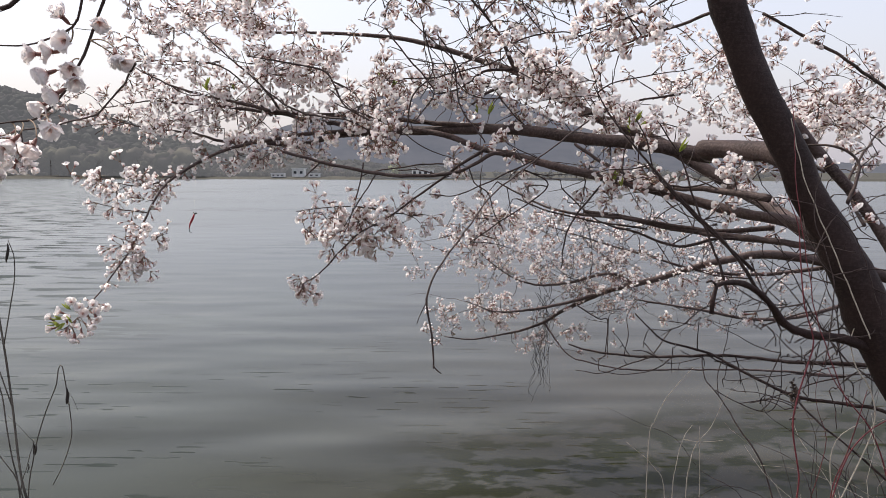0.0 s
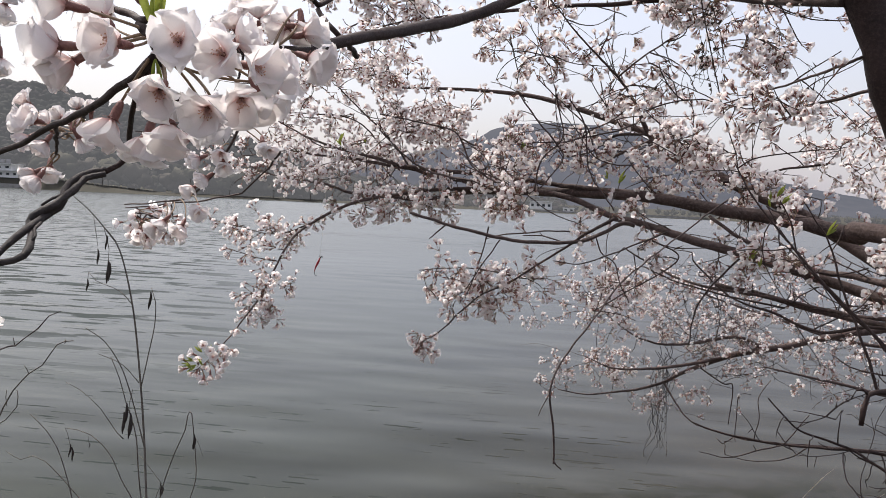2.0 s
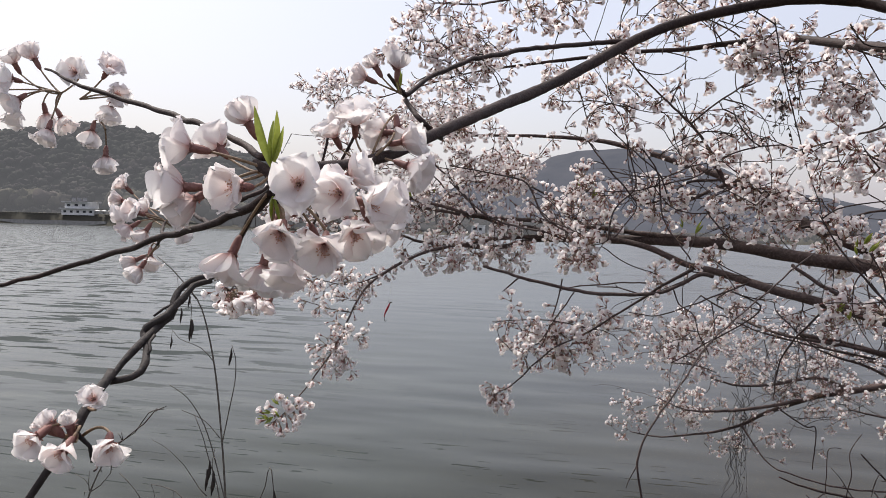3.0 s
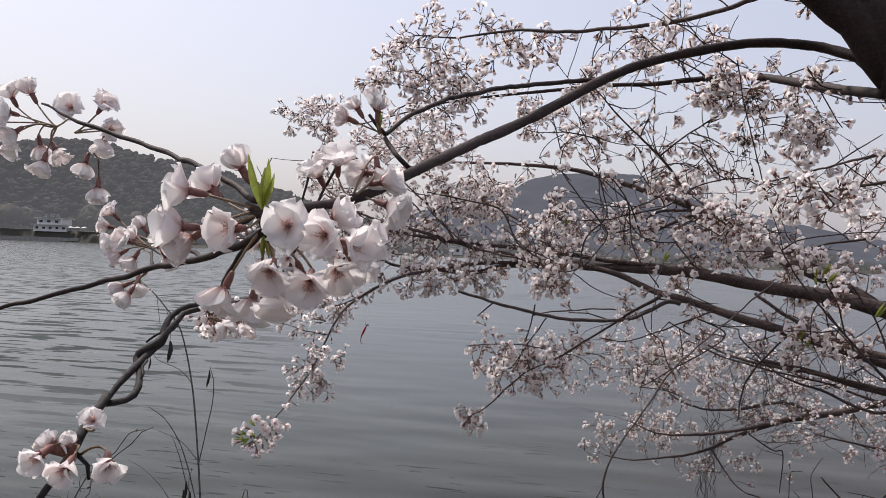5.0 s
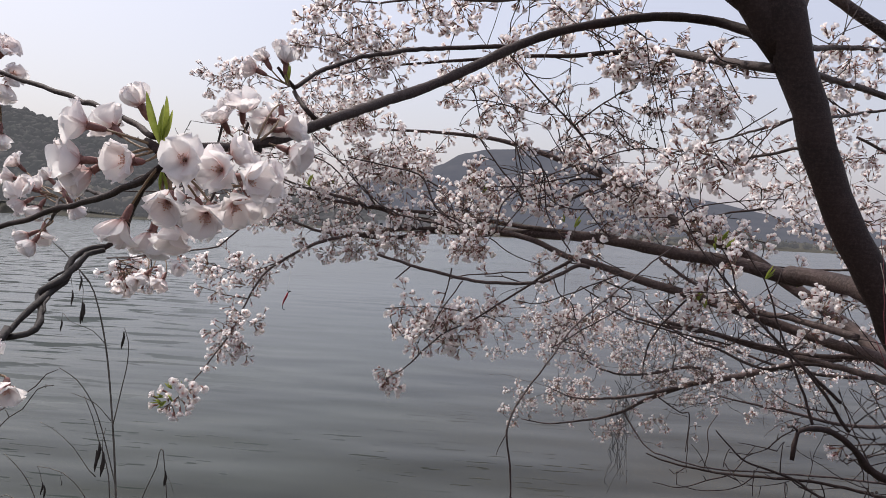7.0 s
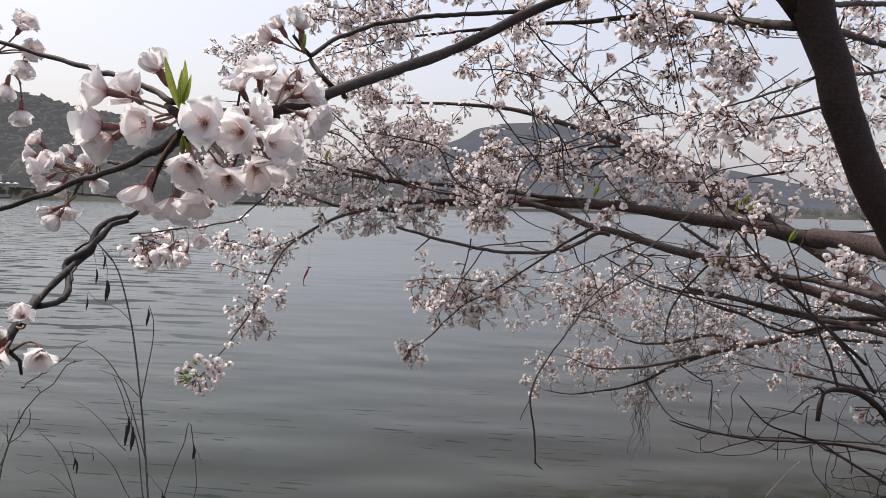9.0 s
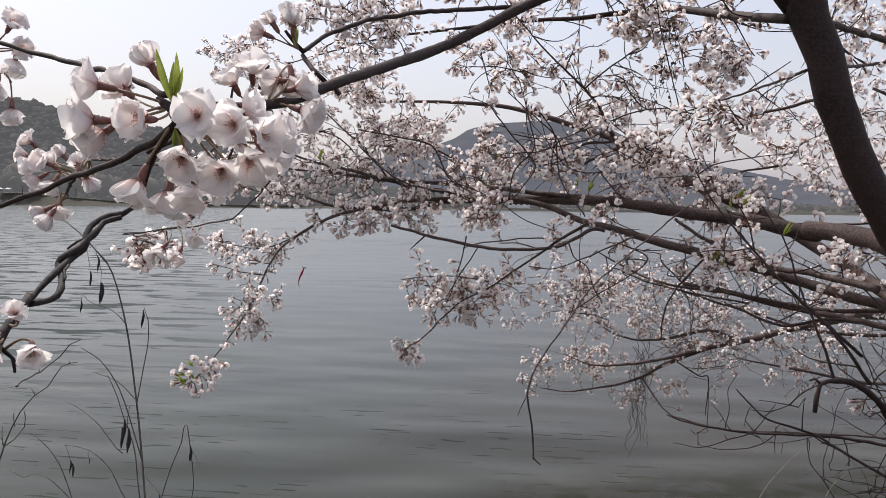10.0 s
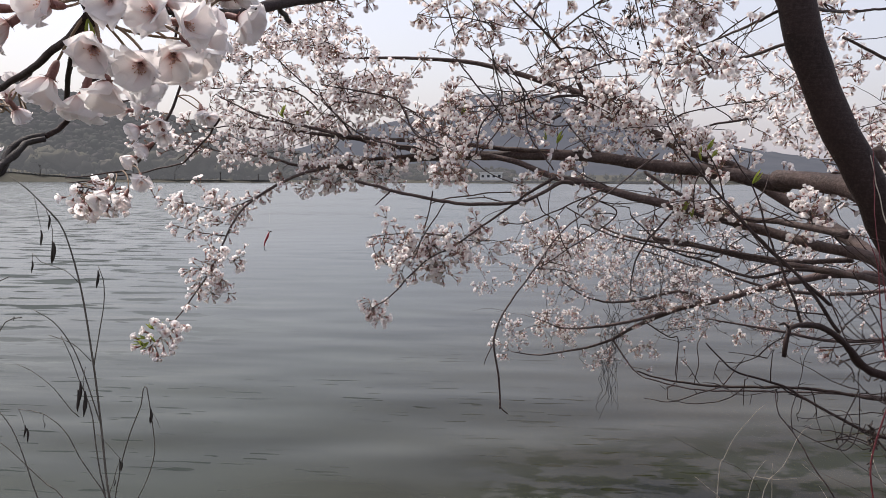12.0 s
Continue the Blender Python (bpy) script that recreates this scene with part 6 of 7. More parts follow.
flower(cherry_tree, (-0.8281, 0.9927, 2.0918), (-0.24, -0.47, 0.85), (-0.7606, 0.9974, 2.0532), 0.6, 1.07, 62)
flower(cherry_tree, (-0.8236, 0.9922, 2.0296), (-0.13, -0.27, -0.95), (-0.7606, 0.9974, 2.0532), 0.6, 1.07, 63)
flower(cherry_tree, (-0.8501, 0.9866, 2.0553), (-0.74, -0.63, -0.23), (-0.7606, 0.9974, 2.0532), 0.7, 1.07, 64)
flower(cherry_tree, (-0.4405, 0.6523, 1.7565), (0.34, -0.76, 0.56), (-0.4681, 0.6824, 1.7410), 0.75, 0.59, 65)
flower(cherry_tree, (-0.4682, 0.6263, 1.7316), (-0.10, -0.92, -0.37), (-0.4699, 0.6719, 1.7259), 0.72, 0.73, 66)
flower(cherry_tree, (-0.4411, 0.6217, 1.7252), (0.15, -0.88, -0.46), (-0.4699, 0.6719, 1.7259), 0.72, 0.73, 67)
flower(cherry_tree, (-0.4156, 0.6372, 1.7277), (0.49, -0.78, -0.40), (-0.4653, 0.6729, 1.7215), 0.72, 0.73, 68)
flower(cherry_tree, (-0.4720, 0.6459, 1.7377), (-0.59, -0.23, 0.77), (-0.4699, 0.6719, 1.7259), 0.04, 0.62, 69)
flower(cherry_tree, (-0.4578, 0.6488, 1.7369), (-0.02, -0.33, 0.94), (-0.4699, 0.6719, 1.7259), 0.1, 0.62, 70)
flower(cherry_tree, (-0.4840, 0.6537, 1.7304), (-0.83, -0.40, 0.40), (-0.4699, 0.6719, 1.7259), 0.04, 0.62, 71)
flower(cherry_tree, (-0.3314, 1.0364, 2.0948), (-0.23, 0.03, 0.97), (-0.3283, 1.065, 2.0581), 0.1, 1.00, 131)
flower(cherry_tree, (-0.3516, 1.0331, 2.0842), (-0.54, -0.02, 0.84), (-0.3283, 1.065, 2.0581), 0.14, 1.00, 132)
flower(cherry_tree, (-0.363, 1.0309, 2.0708), (-0.88, -0.31, 0.37), (-0.3283, 1.065, 2.0581), 0.4, 1.00, 133)
flower(cherry_tree, (-0.3253, 1.0364, 2.0816), (0.1, -0.04, 0.99), (-0.3283, 1.065, 2.0581), 0.3, 1.00, 134)
flower(cherry_tree, (-0.5739, 1.3357, 1.9267), (-0.21, -0.95, -0.24), (-0.5627, 1.3375, 1.9458), 0.75, 1.00, 168)
flower(cherry_tree, (-0.5938, 1.334, 1.9093), (-0.79, -0.59, -0.17), (-0.5627, 1.3375, 1.9458), 0.65, 1.00, 169)
flower(cherry_tree, (-0.6199, 1.3336, 1.9058), (-0.94, -0.33, 0.03), (-0.6086, 1.3351, 1.9214), 0.55, 1.00, 170)
flower(cherry_tree, (-0.565, 1.3319, 1.8869), (0.23, -0.75, -0.62), (-0.5664, 1.3635, 1.9027), 0.7, 1.00, 171)
flower(cherry_tree, (-0.6006, 1.3308, 1.8764), (-0.68, -0.61, -0.4), (-0.5752, 1.3614, 1.8805), 0.65, 1.00, 172)
flower(cherry_tree, (-0.5589, 1.3303, 1.8696), (0.32, -0.6, -0.74), (-0.5708, 1.3621, 1.8876), 0.7, 1.00, 173)
flower(cherry_tree, (-0.4956, 1.3337, 1.9045), (0.31, -0.48, -0.82), (-0.5486, 1.3664, 1.932), 0.6, 1.00, 174)
flower(cherry_tree, (-0.486, 1.3329, 1.8958), (0.72, -0.49, -0.5), (-0.5486, 1.3664, 1.932), 0.65, 1.00, 175)
flower(cherry_tree, (-0.5866, 1.3279, 1.8453), (-0.54, -0.6, -0.6), (-0.5911, 1.3588, 1.8538), 0.65, 1.00, 176)
flower(cherry_tree, (-0.6074, 1.3262, 1.8279), (-0.57, -0.63, -0.52), (-0.5973, 1.3578, 1.8432), 0.6, 1.00, 177)
flower(cherry_tree, (-0.5968, 1.323, 1.7934), (0.36, -0.66, -0.66), (-0.6319, 1.3651, 1.8146), 0.7, 1.00, 178)
flower(cherry_tree, (-0.6228, 1.3203, 1.7656), (-0.1, -0.58, -0.81), (-0.6516, 1.3644, 1.8082), 0.75, 1.00, 179)
flower(cherry_tree, (-0.6541, 1.3209, 1.7724), (-0.52, -0.49, -0.7), (-0.6651, 1.3642, 1.8055), 0.6, 1.00, 180)
flower(cherry_tree, (-0.668, 1.3198, 1.762), (-0.72, -0.37, -0.59), (-0.6729, 1.3539, 1.8039), 0.6, 1.00, 181)
flower(cherry_tree, (-0.5218, 1.3384, 1.9545), (0.52, -0.8, -0.31), (-0.5336, 1.3597, 1.9673), 0.6, 1.00, 182)
flower(cherry_tree, (-0.5784, 1.3391, 1.963), (-0.49, -0.56, 0.67), (-0.5566, 1.3387, 1.9587), 0.6, 1.00, 183)

# young leaves
# hanging bells and young leaves at the tip of the low branch
flower(cherry_tree, (-1.1291, 2.4480, 1.3339), (0.40, -0.82, 0.42), (-1.1487, 2.4650, 1.3134), 0.60, 0.88, 301)
flower(cherry_tree, (-1.1745, 2.4700, 1.2983), (-0.86, -0.34, 0.38), (-1.1413, 2.4650, 1.2835), 0.72, 0.97, 302)
flower(cherry_tree, (-1.2016, 2.4600, 1.2806), (-0.69, -0.40, 0.60), (-1.1721, 2.4650, 1.2551), 0.55, 0.84, 303)
flower(cherry_tree, (-1.2074, 2.4750, 1.2459), (-0.90, -0.41, -0.15), (-1.1723, 2.4650, 1.2515), 0.66, 0.88, 304)
flower(cherry_tree, (-1.0667, 2.4540, 1.3227), (0.51, -0.66, 0.55), (-1.0883, 2.4650, 1.2996), 0.60, 0.97, 305)
flower(cherry_tree, (-1.0259, 2.4480, 1.3221), (0.79, -0.51, -0.35), (-1.0794, 2.4650, 1.3049), 0.72, 0.84, 306)
flower(cherry_tree, (-1.0714, 2.4700, 1.2987), (0.88, -0.45, 0.18), (-1.0937, 2.4650, 1.2943), 0.55, 0.88, 307)
flower(cherry_tree, (-1.1018, 2.4600, 1.2951), (0.56, -0.68, 0.47), (-1.1115, 2.4650, 1.2871), 0.66, 0.97, 308)
flower(cherry_tree, (-1.0885, 2.4750, 1.2783), (0.33, 0.17, -0.93), (-1.0974, 2.4650, 1.2907), 0.60, 0.84, 309)
flower(cherry_tree, (-1.0577, 2.4540, 1.2858), (0.49, -0.58, -0.65), (-1.0882, 2.4650, 1.3013), 0.72, 0.88, 310)
flower(cherry_tree, (-1.0679, 2.4480, 1.2659), (0.46, -0.53, -0.71), (-1.1010, 2.4650, 1.2872), 0.55, 0.97, 311)
flower(cherry_tree, (-1.1614, 2.4700, 1.2382), (-0.39, -0.05, -0.92), (-1.1477, 2.4650, 1.2552), 0.66, 0.84, 312)
flower(cherry_tree, (-1.1311, 2.4600, 1.2191), (0.18, -0.45, -0.88), (-1.1442, 2.4650, 1.2552), 0.60, 0.88, 313)
flower(cherry_tree, (-1.1149, 2.4750, 1.2338), (0.09, -0.18, -0.98), (-1.1221, 2.4650, 1.2818), 0.72, 0.97, 314)
flower(cherry_tree, (-1.0820, 2.4540, 1.2418), (0.44, -0.31, -0.84), (-1.1205, 2.4650, 1.2783), 0.55, 0.84, 315)
flower(cherry_tree, (-1.1039, 2.4480, 1.3165), (0.16, -0.85, 0.51), (-1.1112, 2.4650, 1.2942), 0.66, 0.88, 316)
flower(cherry_tree, (-1.1324, 2.4700, 1.2187), (0.18, -0.22, -0.96), (-1.1442, 2.4650, 1.2552), 0.60, 0.97, 317)
flower(cherry_tree, (-1.1513, 2.4600, 1.2773), (0.16, -0.52, 0.84), (-1.1545, 2.4650, 1.2605), 0.72, 0.84, 318)
young_leaves(cherry_tree, (-1.1387, 2.4620, 1.3087), (-0.50, -0.40, 0.60), (0.036, 0.030, 0.026, 0.022), 331)
young_leaves(cherry_tree, (-1.1627, 2.4620, 1.2787), (-0.80, -0.40, 0.30), (0.036, 0.030, 0.026, 0.022), 332)
young_leaves(cherry_tree, (-1.1773, 2.4620, 1.2627), (-0.90, -0.40, 0.05), (0.036, 0.030, 0.026, 0.022), 333)
young_leaves(cherry_tree, (-1.1580, 2.4620, 1.2663), (-0.60, -0.40, -0.50), (0.036, 0.030, 0.026, 0.022), 334)
young_leaves(cherry_tree, (-1.1213, 2.4620, 1.3088), (0.20, -0.40, 0.80), (0.036, 0.030, 0.026, 0.022), 335)
young_leaves(cherry_tree, (-0.3045, 0.6640, 1.9330), (0.06, -0.04, 1), (0.040, 0.034, 0.044, 0.030, 0.022), 81)
young_leaves(cherry_tree, (-0.3030, 0.6640, 1.9120), (0.13, -0.14, -0.98), (0.020, 0.018, 0.016), 82)
young_leaves(cherry_tree, (-0.3313, 1.0648, 2.0611), (0, -0.14, 0.99), (0.034, 0.028, 0.024), 83)
young_leaves(cherry_tree, (0.1365, 2.3995, 1.9016), (0.42, -0.51, 0.75), (0.044, 0.038, 0.030, 0.026), 84)
young_leaves(cherry_tree, (0.4757, 2.2813, 1.7068), (0.42, -0.51, 0.75), (0.044, 0.038, 0.030, 0.026), 85)
young_leaves(cherry_tree, (0.6233, 2.1535, 1.7865), (0.42, -0.51, 0.75), (0.044, 0.038, 0.030, 0.026), 86)
young_leaves(cherry_tree, (0.5804, 2.4563, 1.8833), (0.42, -0.51, 0.75), (0.044, 0.038, 0.030, 0.026), 87)
young_leaves(cherry_tree, (0.5943, 2.457, 1.8632), (0.42, -0.51, 0.75), (0.044, 0.038, 0.030, 0.026), 88)
young_leaves(cherry_tree, (-0.809, 2.7879, 2.0188), (0.42, -0.51, 0.75), (0.044, 0.038, 0.030, 0.026), 89)
young_leaves(cherry_tree, (-0.1628, 2.6695, 2.0072), (0.42, -0.51, 0.75), (0.044, 0.038, 0.030, 0.026), 90)
young_leaves(cherry_tree, (0.7552, 2.1696, 1.7665), (0.42, -0.51, 0.75), (0.044, 0.038, 0.030, 0.026), 91)
young_leaves(cherry_tree, (-1.1729, 2.4558, 1.2534), (-0.27, -0.61, 0.74), (0.034, 0.028, 0.024), 92)
young_leaves(cherry_tree, (-1.133, 2.4573, 1.2674), (-0.27, -0.61, 0.74), (0.034, 0.028, 0.024), 93)
young_leaves(cherry_tree, (-0.9078, 3.0244, 2.0523), (-0.27, -0.61, 0.74), (0.034, 0.028, 0.024), 94)
young_leaves(cherry_tree, (-0.7713, 3.0232, 2.0361), (-0.27, -0.61, 0.74), (0.034, 0.028, 0.024), 95)
young_leaves(cherry_tree, (0.5638, 2.4537, 1.8746), (-0.2, -0.67, 0.71), (0.034, 0.028, 0.024), 96)
young_leaves(cherry_tree, (-0.2016, 2.6665, 2.0448), (-0.2, -0.67, 0.71), (0.034, 0.028, 0.024), 97)
young_leaves(cherry_tree, (-0.7986, 2.7887, 2.0087), (-0.2, -0.67, 0.71), (0.034, 0.028, 0.024), 98)
young_leaves(cherry_tree, (0.1124, 2.5618, 1.9186), (-0.27, -0.61, 0.74), (0.034, 0.028, 0.024), 99)
young_leaves(cherry_tree, (0.4948, 2.24, 1.6951), (-0.27, -0.61, 0.74), (0.034, 0.028, 0.024), 100)
young_leaves(cherry_tree, (0.5657, 2.456, 1.8529), (-0.27, -0.61, 0.74), (0.034, 0.028, 0.024), 101)
young_leaves(cherry_tree, (0.7688, 2.3471, 1.7593), (-0.27, -0.61, 0.74), (0.034, 0.028, 0.024), 102)

# ---- the second cherry tree, standing further along the water ----
rear_tree = thing("cherry_tree", (3.033, 4.838, -0.2), "cherry tree with low blossoming branches over the water", "tree")
rear = Wood(rear_tree, 33)
rear.limb((3.283, 4.888, -0.3, 0.11), (3.133, 4.838, 0.35, 0.095), (3.033, 4.838, 0.9, 0.08), (2.983, 4.888, 1.6, 0.06), (3.133, 4.938, 2.4, 0.03), label="dark brown trunk", name="trunk", knots=0.16)
rear.limb((3.0129, 4.8464, 1.0285, 0.0452), (2.6747, 4.7575, 1.1291, 0.0368), (2.3282, 4.6665, 1.2116, 0.0312), (1.8901, 4.5624, 1.2751, 0.0257), (1.5429, 4.5647, 1.2213, 0.0194), (1.2275, 4.6185, 1.1135, 0.0175), (0.9938, 4.6851, 1.0428, 0.0155), (0.7495, 4.7474, 0.9189, 0.0115), (0.6236, 4.7765, 0.8313, 0.0093), (0.4258, 4.7973, 0.7617, 0.0064), (0.1883, 4.8143, 0.7148, 0.0043), (0.0143, 4.7928, 0.7365, 0.003), bloom=3, start=0.55)
rear.limb((1.0265, 4.6898, 1.0499, 0.0101), (0.7324, 4.6471, 0.9724, 0.009), (0.5088, 4.6659, 0.9255, 0.0077), (0.313, 4.6901, 0.912, 0.0042), (0.1435, 4.6716, 0.977, 0.0025), bloom=4)
rear.limb((1.1442, 4.6571, 1.0937, 0.0111), (0.9804, 4.6389, 1.15, 0.0089), (0.7625, 4.6579, 1.0954, 0.0081), (0.5327, 4.6274, 1.0851, 0.0058), (0.3333, 4.6068, 1.1813, 0.0041), (0.132, 4.5906, 1.3601, 0.0029), bloom=5)
rear.limb((2.3286, 4.6656, 1.1958, 0.0137), (1.9338, 4.7121, 1.1409, 0.011), (1.5828, 4.768, 1.1514, 0.009), (1.2799, 4.834, 1.2318, 0.0063), (0.9418, 4.7953, 1.3279, 0.0046), (0.6372, 4.7611, 1.4246, 0.0032), bloom=5, start=0.4)
rear.limb((2.6461, 4.6984, 1.0427, 0.0137), (2.1274, 4.5236, 0.9309, 0.0105), (1.7904, 4.4785, 0.9101, 0.0093), (1.4824, 4.4415, 0.967, 0.0076), (1.236, 4.4118, 1.0095, 0.0054), (1.0949, 4.445, 1.0281, 0.0039), bloom=2, start=0.4)
rear.limb((0.7904, 4.7047, 0.9634, 0.005), (0.9318, 4.6677, 0.8763, 0.0041), (0.9913, 4.6746, 0.8607, 0.0037), (0.9765, 4.6606, 0.6454, 0.0029))
rear.limb((0.6236, 4.7765, 0.8313, 0.0064), (0.7392, 4.6313, 0.6747, 0.0041), (0.8527, 4.5431, 0.6384, 0.004), (1.0857, 4.471, 0.6132, 0.0043), (1.3999, 4.5115, 0.6055, 0.0047), (1.8831, 4.4738, 0.612, 0.0058), (2.3505, 4.532, 0.5638, 0.0084))
rear.spray((0.372, 4.719, 1.285), (0.356, 0.3, 0.203), 123)
rear.spray((0.876, 4.783, 1.259), (0.305, 0.3, 0.254), 97)
rear.spray((0.41, 4.853, 0.882), (0.262, 0.15, 0.112), 44)
rear.spray((-0.022, 4.792, 0.813), (0.157, 0.12, 0.122), 20)
rear.spray((0.582, 4.814, 0.705), (0.156, 0.12, 0.076), 18)
rear.spray((0.803, 4.746, 0.778), (0.102, 0.1, 0.061), 10)
rear.spray((1.1, 4.599, 1.063), (0.227, 0.2, 0.113), 20)
rear.spray((1.607, 4.569, 1.153), (0.348, 0.3, 0.222), 52)
rear.spray((0.341, 4.827, 1.479), (0.415, 0.3, 0.138), 31)
rear.spray((-0.172, 4.755, 1.402), (0.208, 0.2, 0.138), 15)
rear.spray((1.478, 4.868, 1.37), (0.407, 0.3, 0.169), 33)
rear.spray((-0.185, 4.742, 1.195), (0.076, 0.08, 0.087), 5)
rear.spray((0.746, 4.756, 1.088), (0.542, 0.3, 0.203), 0, bare=30)
rear.lace((0.643, 4.747, 1.154), (0.881, 0.6, 0.407), 55, long=0.5, bloom=0.75)
rear.lace((1.58, 4.666, 1.135), (0.713, 0.6, 0.389), 60, long=0.5, bloom=0.45)
rear.lace((1.1, 4.666, 1.05), (0.5, 0.5, 0.28), 36, long=0.4, bloom=0.5)
rear.finish(lambda p: p.y < 4.4, 200, True)
# dry climber tangle hanging from it to the water
hanging(rear_tree, (0.616, 4.755, 0.998), 0.66, 10, 0.0019, 5)
hanging(rear_tree, (0.559, 4.773, 0.732), 0.5, 3, 0.0018, 8)
dry_tuft(rear_tree, (0.61, 4.751, 0.947), 0.05, 0.55, 70, 6)
dry_tuft(cherry_tree, (0.799, 1.816, 1.247), 0.03, 0.09, 60, 7)
# dry leaf tufts caught in the twigs
dry_tuft(cherry_tree, (0.306, 2.137, 2.237), 0.045, 0.14, 70, 3)
dry_tuft(cherry_tree, (0.326, 2.145, 2.319), 0.035, 0.09, 30, 4)

# ---- dry weeds at the water's edge ----
dry_weed = thing("dry_weed", (-1.058, 2.048, 0.206), "dry dark weed with hanging seed pods", "weed")
stem(dry_weed, WEED, (-1.0450, 2.0450, 0.1900, 0.0034), (-1.0540, 2.0482, 0.7522, 0.0033), (-1.0928, 2.0674, 0.9438, 0.0031), (-1.1227, 2.0971, 1.117, 0.0029), (-1.1387, 2.0989, 1.2813, 0.0027), (-1.1671, 2.0995, 1.4943, 0.0024), (-1.2077, 2.0957, 1.6531, 0.002), (-1.2515, 2.0881, 1.7153, 0.0018), (-1.2964, 2.0799, 1.7648, 0.0015), (-1.3377, 2.0719, 1.7986, 0.001))
stem(dry_weed, WEED, (-1.1372, 2.0992, 1.2813, 0.0018), (-1.1265, 2.1147, 1.3712, 0.0016), (-1.1135, 2.1201, 1.4511, 0.0014), (-1.114, 2.1221, 1.5147, 0.0012), (-1.1261, 2.1207, 1.5526, 0.0009))
stem(dry_weed, WEED, (-1.1208, 2.0971, 1.1044, 0.0018), (-1.1522, 2.0939, 1.2176, 0.0017), (-1.1729, 2.0915, 1.2851, 0.0016), (-1.198, 2.0879, 1.3446, 0.0015), (-1.2385, 2.0809, 1.4022, 0.0013), (-1.2891, 2.0709, 1.4373, 0.001))
stem(dry_weed, WEED, (-1.1437, 2.0981, 1.2906, 0.0012), (-1.1901, 2.0895, 1.3401, 0.0011), (-1.2528, 2.0766, 1.367, 0.0008))
stem(dry_weed, WEED, (-1.1706, 2.0991, 1.5069, 0.0012), (-1.2042, 2.0929, 1.5424, 0.001), (-1.2669, 2.08, 1.5677, 0.0008), (-1.2862, 2.0765, 1.5909, 0.0007))
stem(dry_weed, WEED, (-1.2515, 2.0881, 1.7153, 0.001), (-1.2357, 2.0897, 1.6556, 0.0009), (-1.2362, 2.0885, 1.6239, 0.0007))
stem(dry_weed, WEED, (-1.2241, 2.093, 1.6796, 0.001), (-1.2482, 2.0887, 1.7107, 0.0008))
stem(dry_weed, WEED, (-1.2862, 2.0765, 1.5909, 0.0007), (-1.2886, 2.0752, 1.5671, 0.0006))
stem(dry_weed, WEED, (-1.2805, 2.0829, 1.7526, 0.0008), (-1.2653, 2.0834, 1.6627, 0.0006))
pod(dry_weed, (-1.2362, 2.0885, 1.6239), 0.0633, 871)
pod(dry_weed, (-1.2275, 2.0801, 1.622), 0.0536, 875)
pod(dry_weed, (-1.265, 2.0832, 1.6548), 0.0443, 833)
pod(dry_weed, (-1.2887, 2.0753, 1.5719), 0.0348, 868)
pod(dry_weed, (-1.1273, 2.1201, 1.543), 0.0509, 995)
pod(dry_weed, (-1.2431, 2.0893, 1.695), 0.0412, 823)
dry_weed = thing("dry_weed", (-1.060, 1.990, 0.223), "dry dark weed stalks with split seed pods", "weed")
stem(dry_weed, WEED, (-1.0219, 1.9500, 0.2040, 0.0024), (-1.0219, 1.9500, 0.6273, 0.0023), (-1.0262, 1.9500, 0.8472, 0.0021), (-1.0333, 1.9500, 0.9670, 0.0020), (-1.0447, 1.9500, 1.0302, 0.0018), (-1.0541, 1.9500, 1.1051, 0.0017), (-1.0615, 1.9500, 1.1871, 0.0016), (-1.0762, 1.9500, 1.2387, 0.0014), (-1.0928, 1.9500, 1.2797, 0.0013), (-1.1116, 1.9500, 1.3383, 0.0011), (-1.1367, 1.9500, 1.3921, 0.0010))
stem(dry_weed, WEED, (-1.0968, 1.9500, 1.1815, 0.0013), (-1.1161, 1.9500, 1.1973, 0.0012), (-1.1378, 1.9500, 1.2250, 0.0011), (-1.1626, 1.9500, 1.2555, 0.0009), (-1.1921, 1.9500, 1.2800, 0.0008), (-1.2219, 1.9500, 1.3000, 0.0007), (-1.2597, 1.9500, 1.3153, 0.0006))
stem(dry_weed, WEED, (-0.9992, 1.9500, 0.2040, 0.0018), (-0.9992, 1.9500, 0.6308, 0.0017), (-1.0122, 1.9500, 0.8504, 0.0016), (-1.0333, 1.9500, 0.9685, 0.0015), (-1.0650, 1.9500, 1.0218, 0.0014), (-1.1012, 1.9500, 1.0763, 0.0014), (-1.1267, 1.9500, 1.1281, 0.0013), (-1.1574, 1.9500, 1.1631, 0.0012), (-1.1888, 1.9500, 1.1845, 0.0011), (-1.2254, 1.9500, 1.1939, 0.0010), (-1.2610, 1.9500, 1.1958, 0.0009))
stem(dry_weed, WEED, (-1.2610, 1.9500, 1.1958, 0.0007), (-1.2539, 1.9500, 1.1810, 0.0006), (-1.2474, 1.9500, 1.1556, 0.0005))
stem(dry_weed, WEED, (-1.1918, 1.9500, 1.1859, 0.0006), (-1.1955, 1.9500, 1.1738, 0.0005), (-1.1929, 1.9500, 1.1619, 0.0005))
stem(dry_weed, WEED, (-1.0747, 1.9500, 1.3127, 0.0009), (-1.0823, 1.9500, 1.2756, 0.0008), (-1.0792, 1.9500, 1.2386, 0.0006))
pod(dry_weed, (-1.0899, 1.9500, 1.2754), 0.0620, 1174)
pod(dry_weed, (-1.0969, 1.9500, 1.2529), 0.0580, 1183)
pod(dry_weed, (-1.0788, 1.9500, 1.2505), 0.0600, 1193)
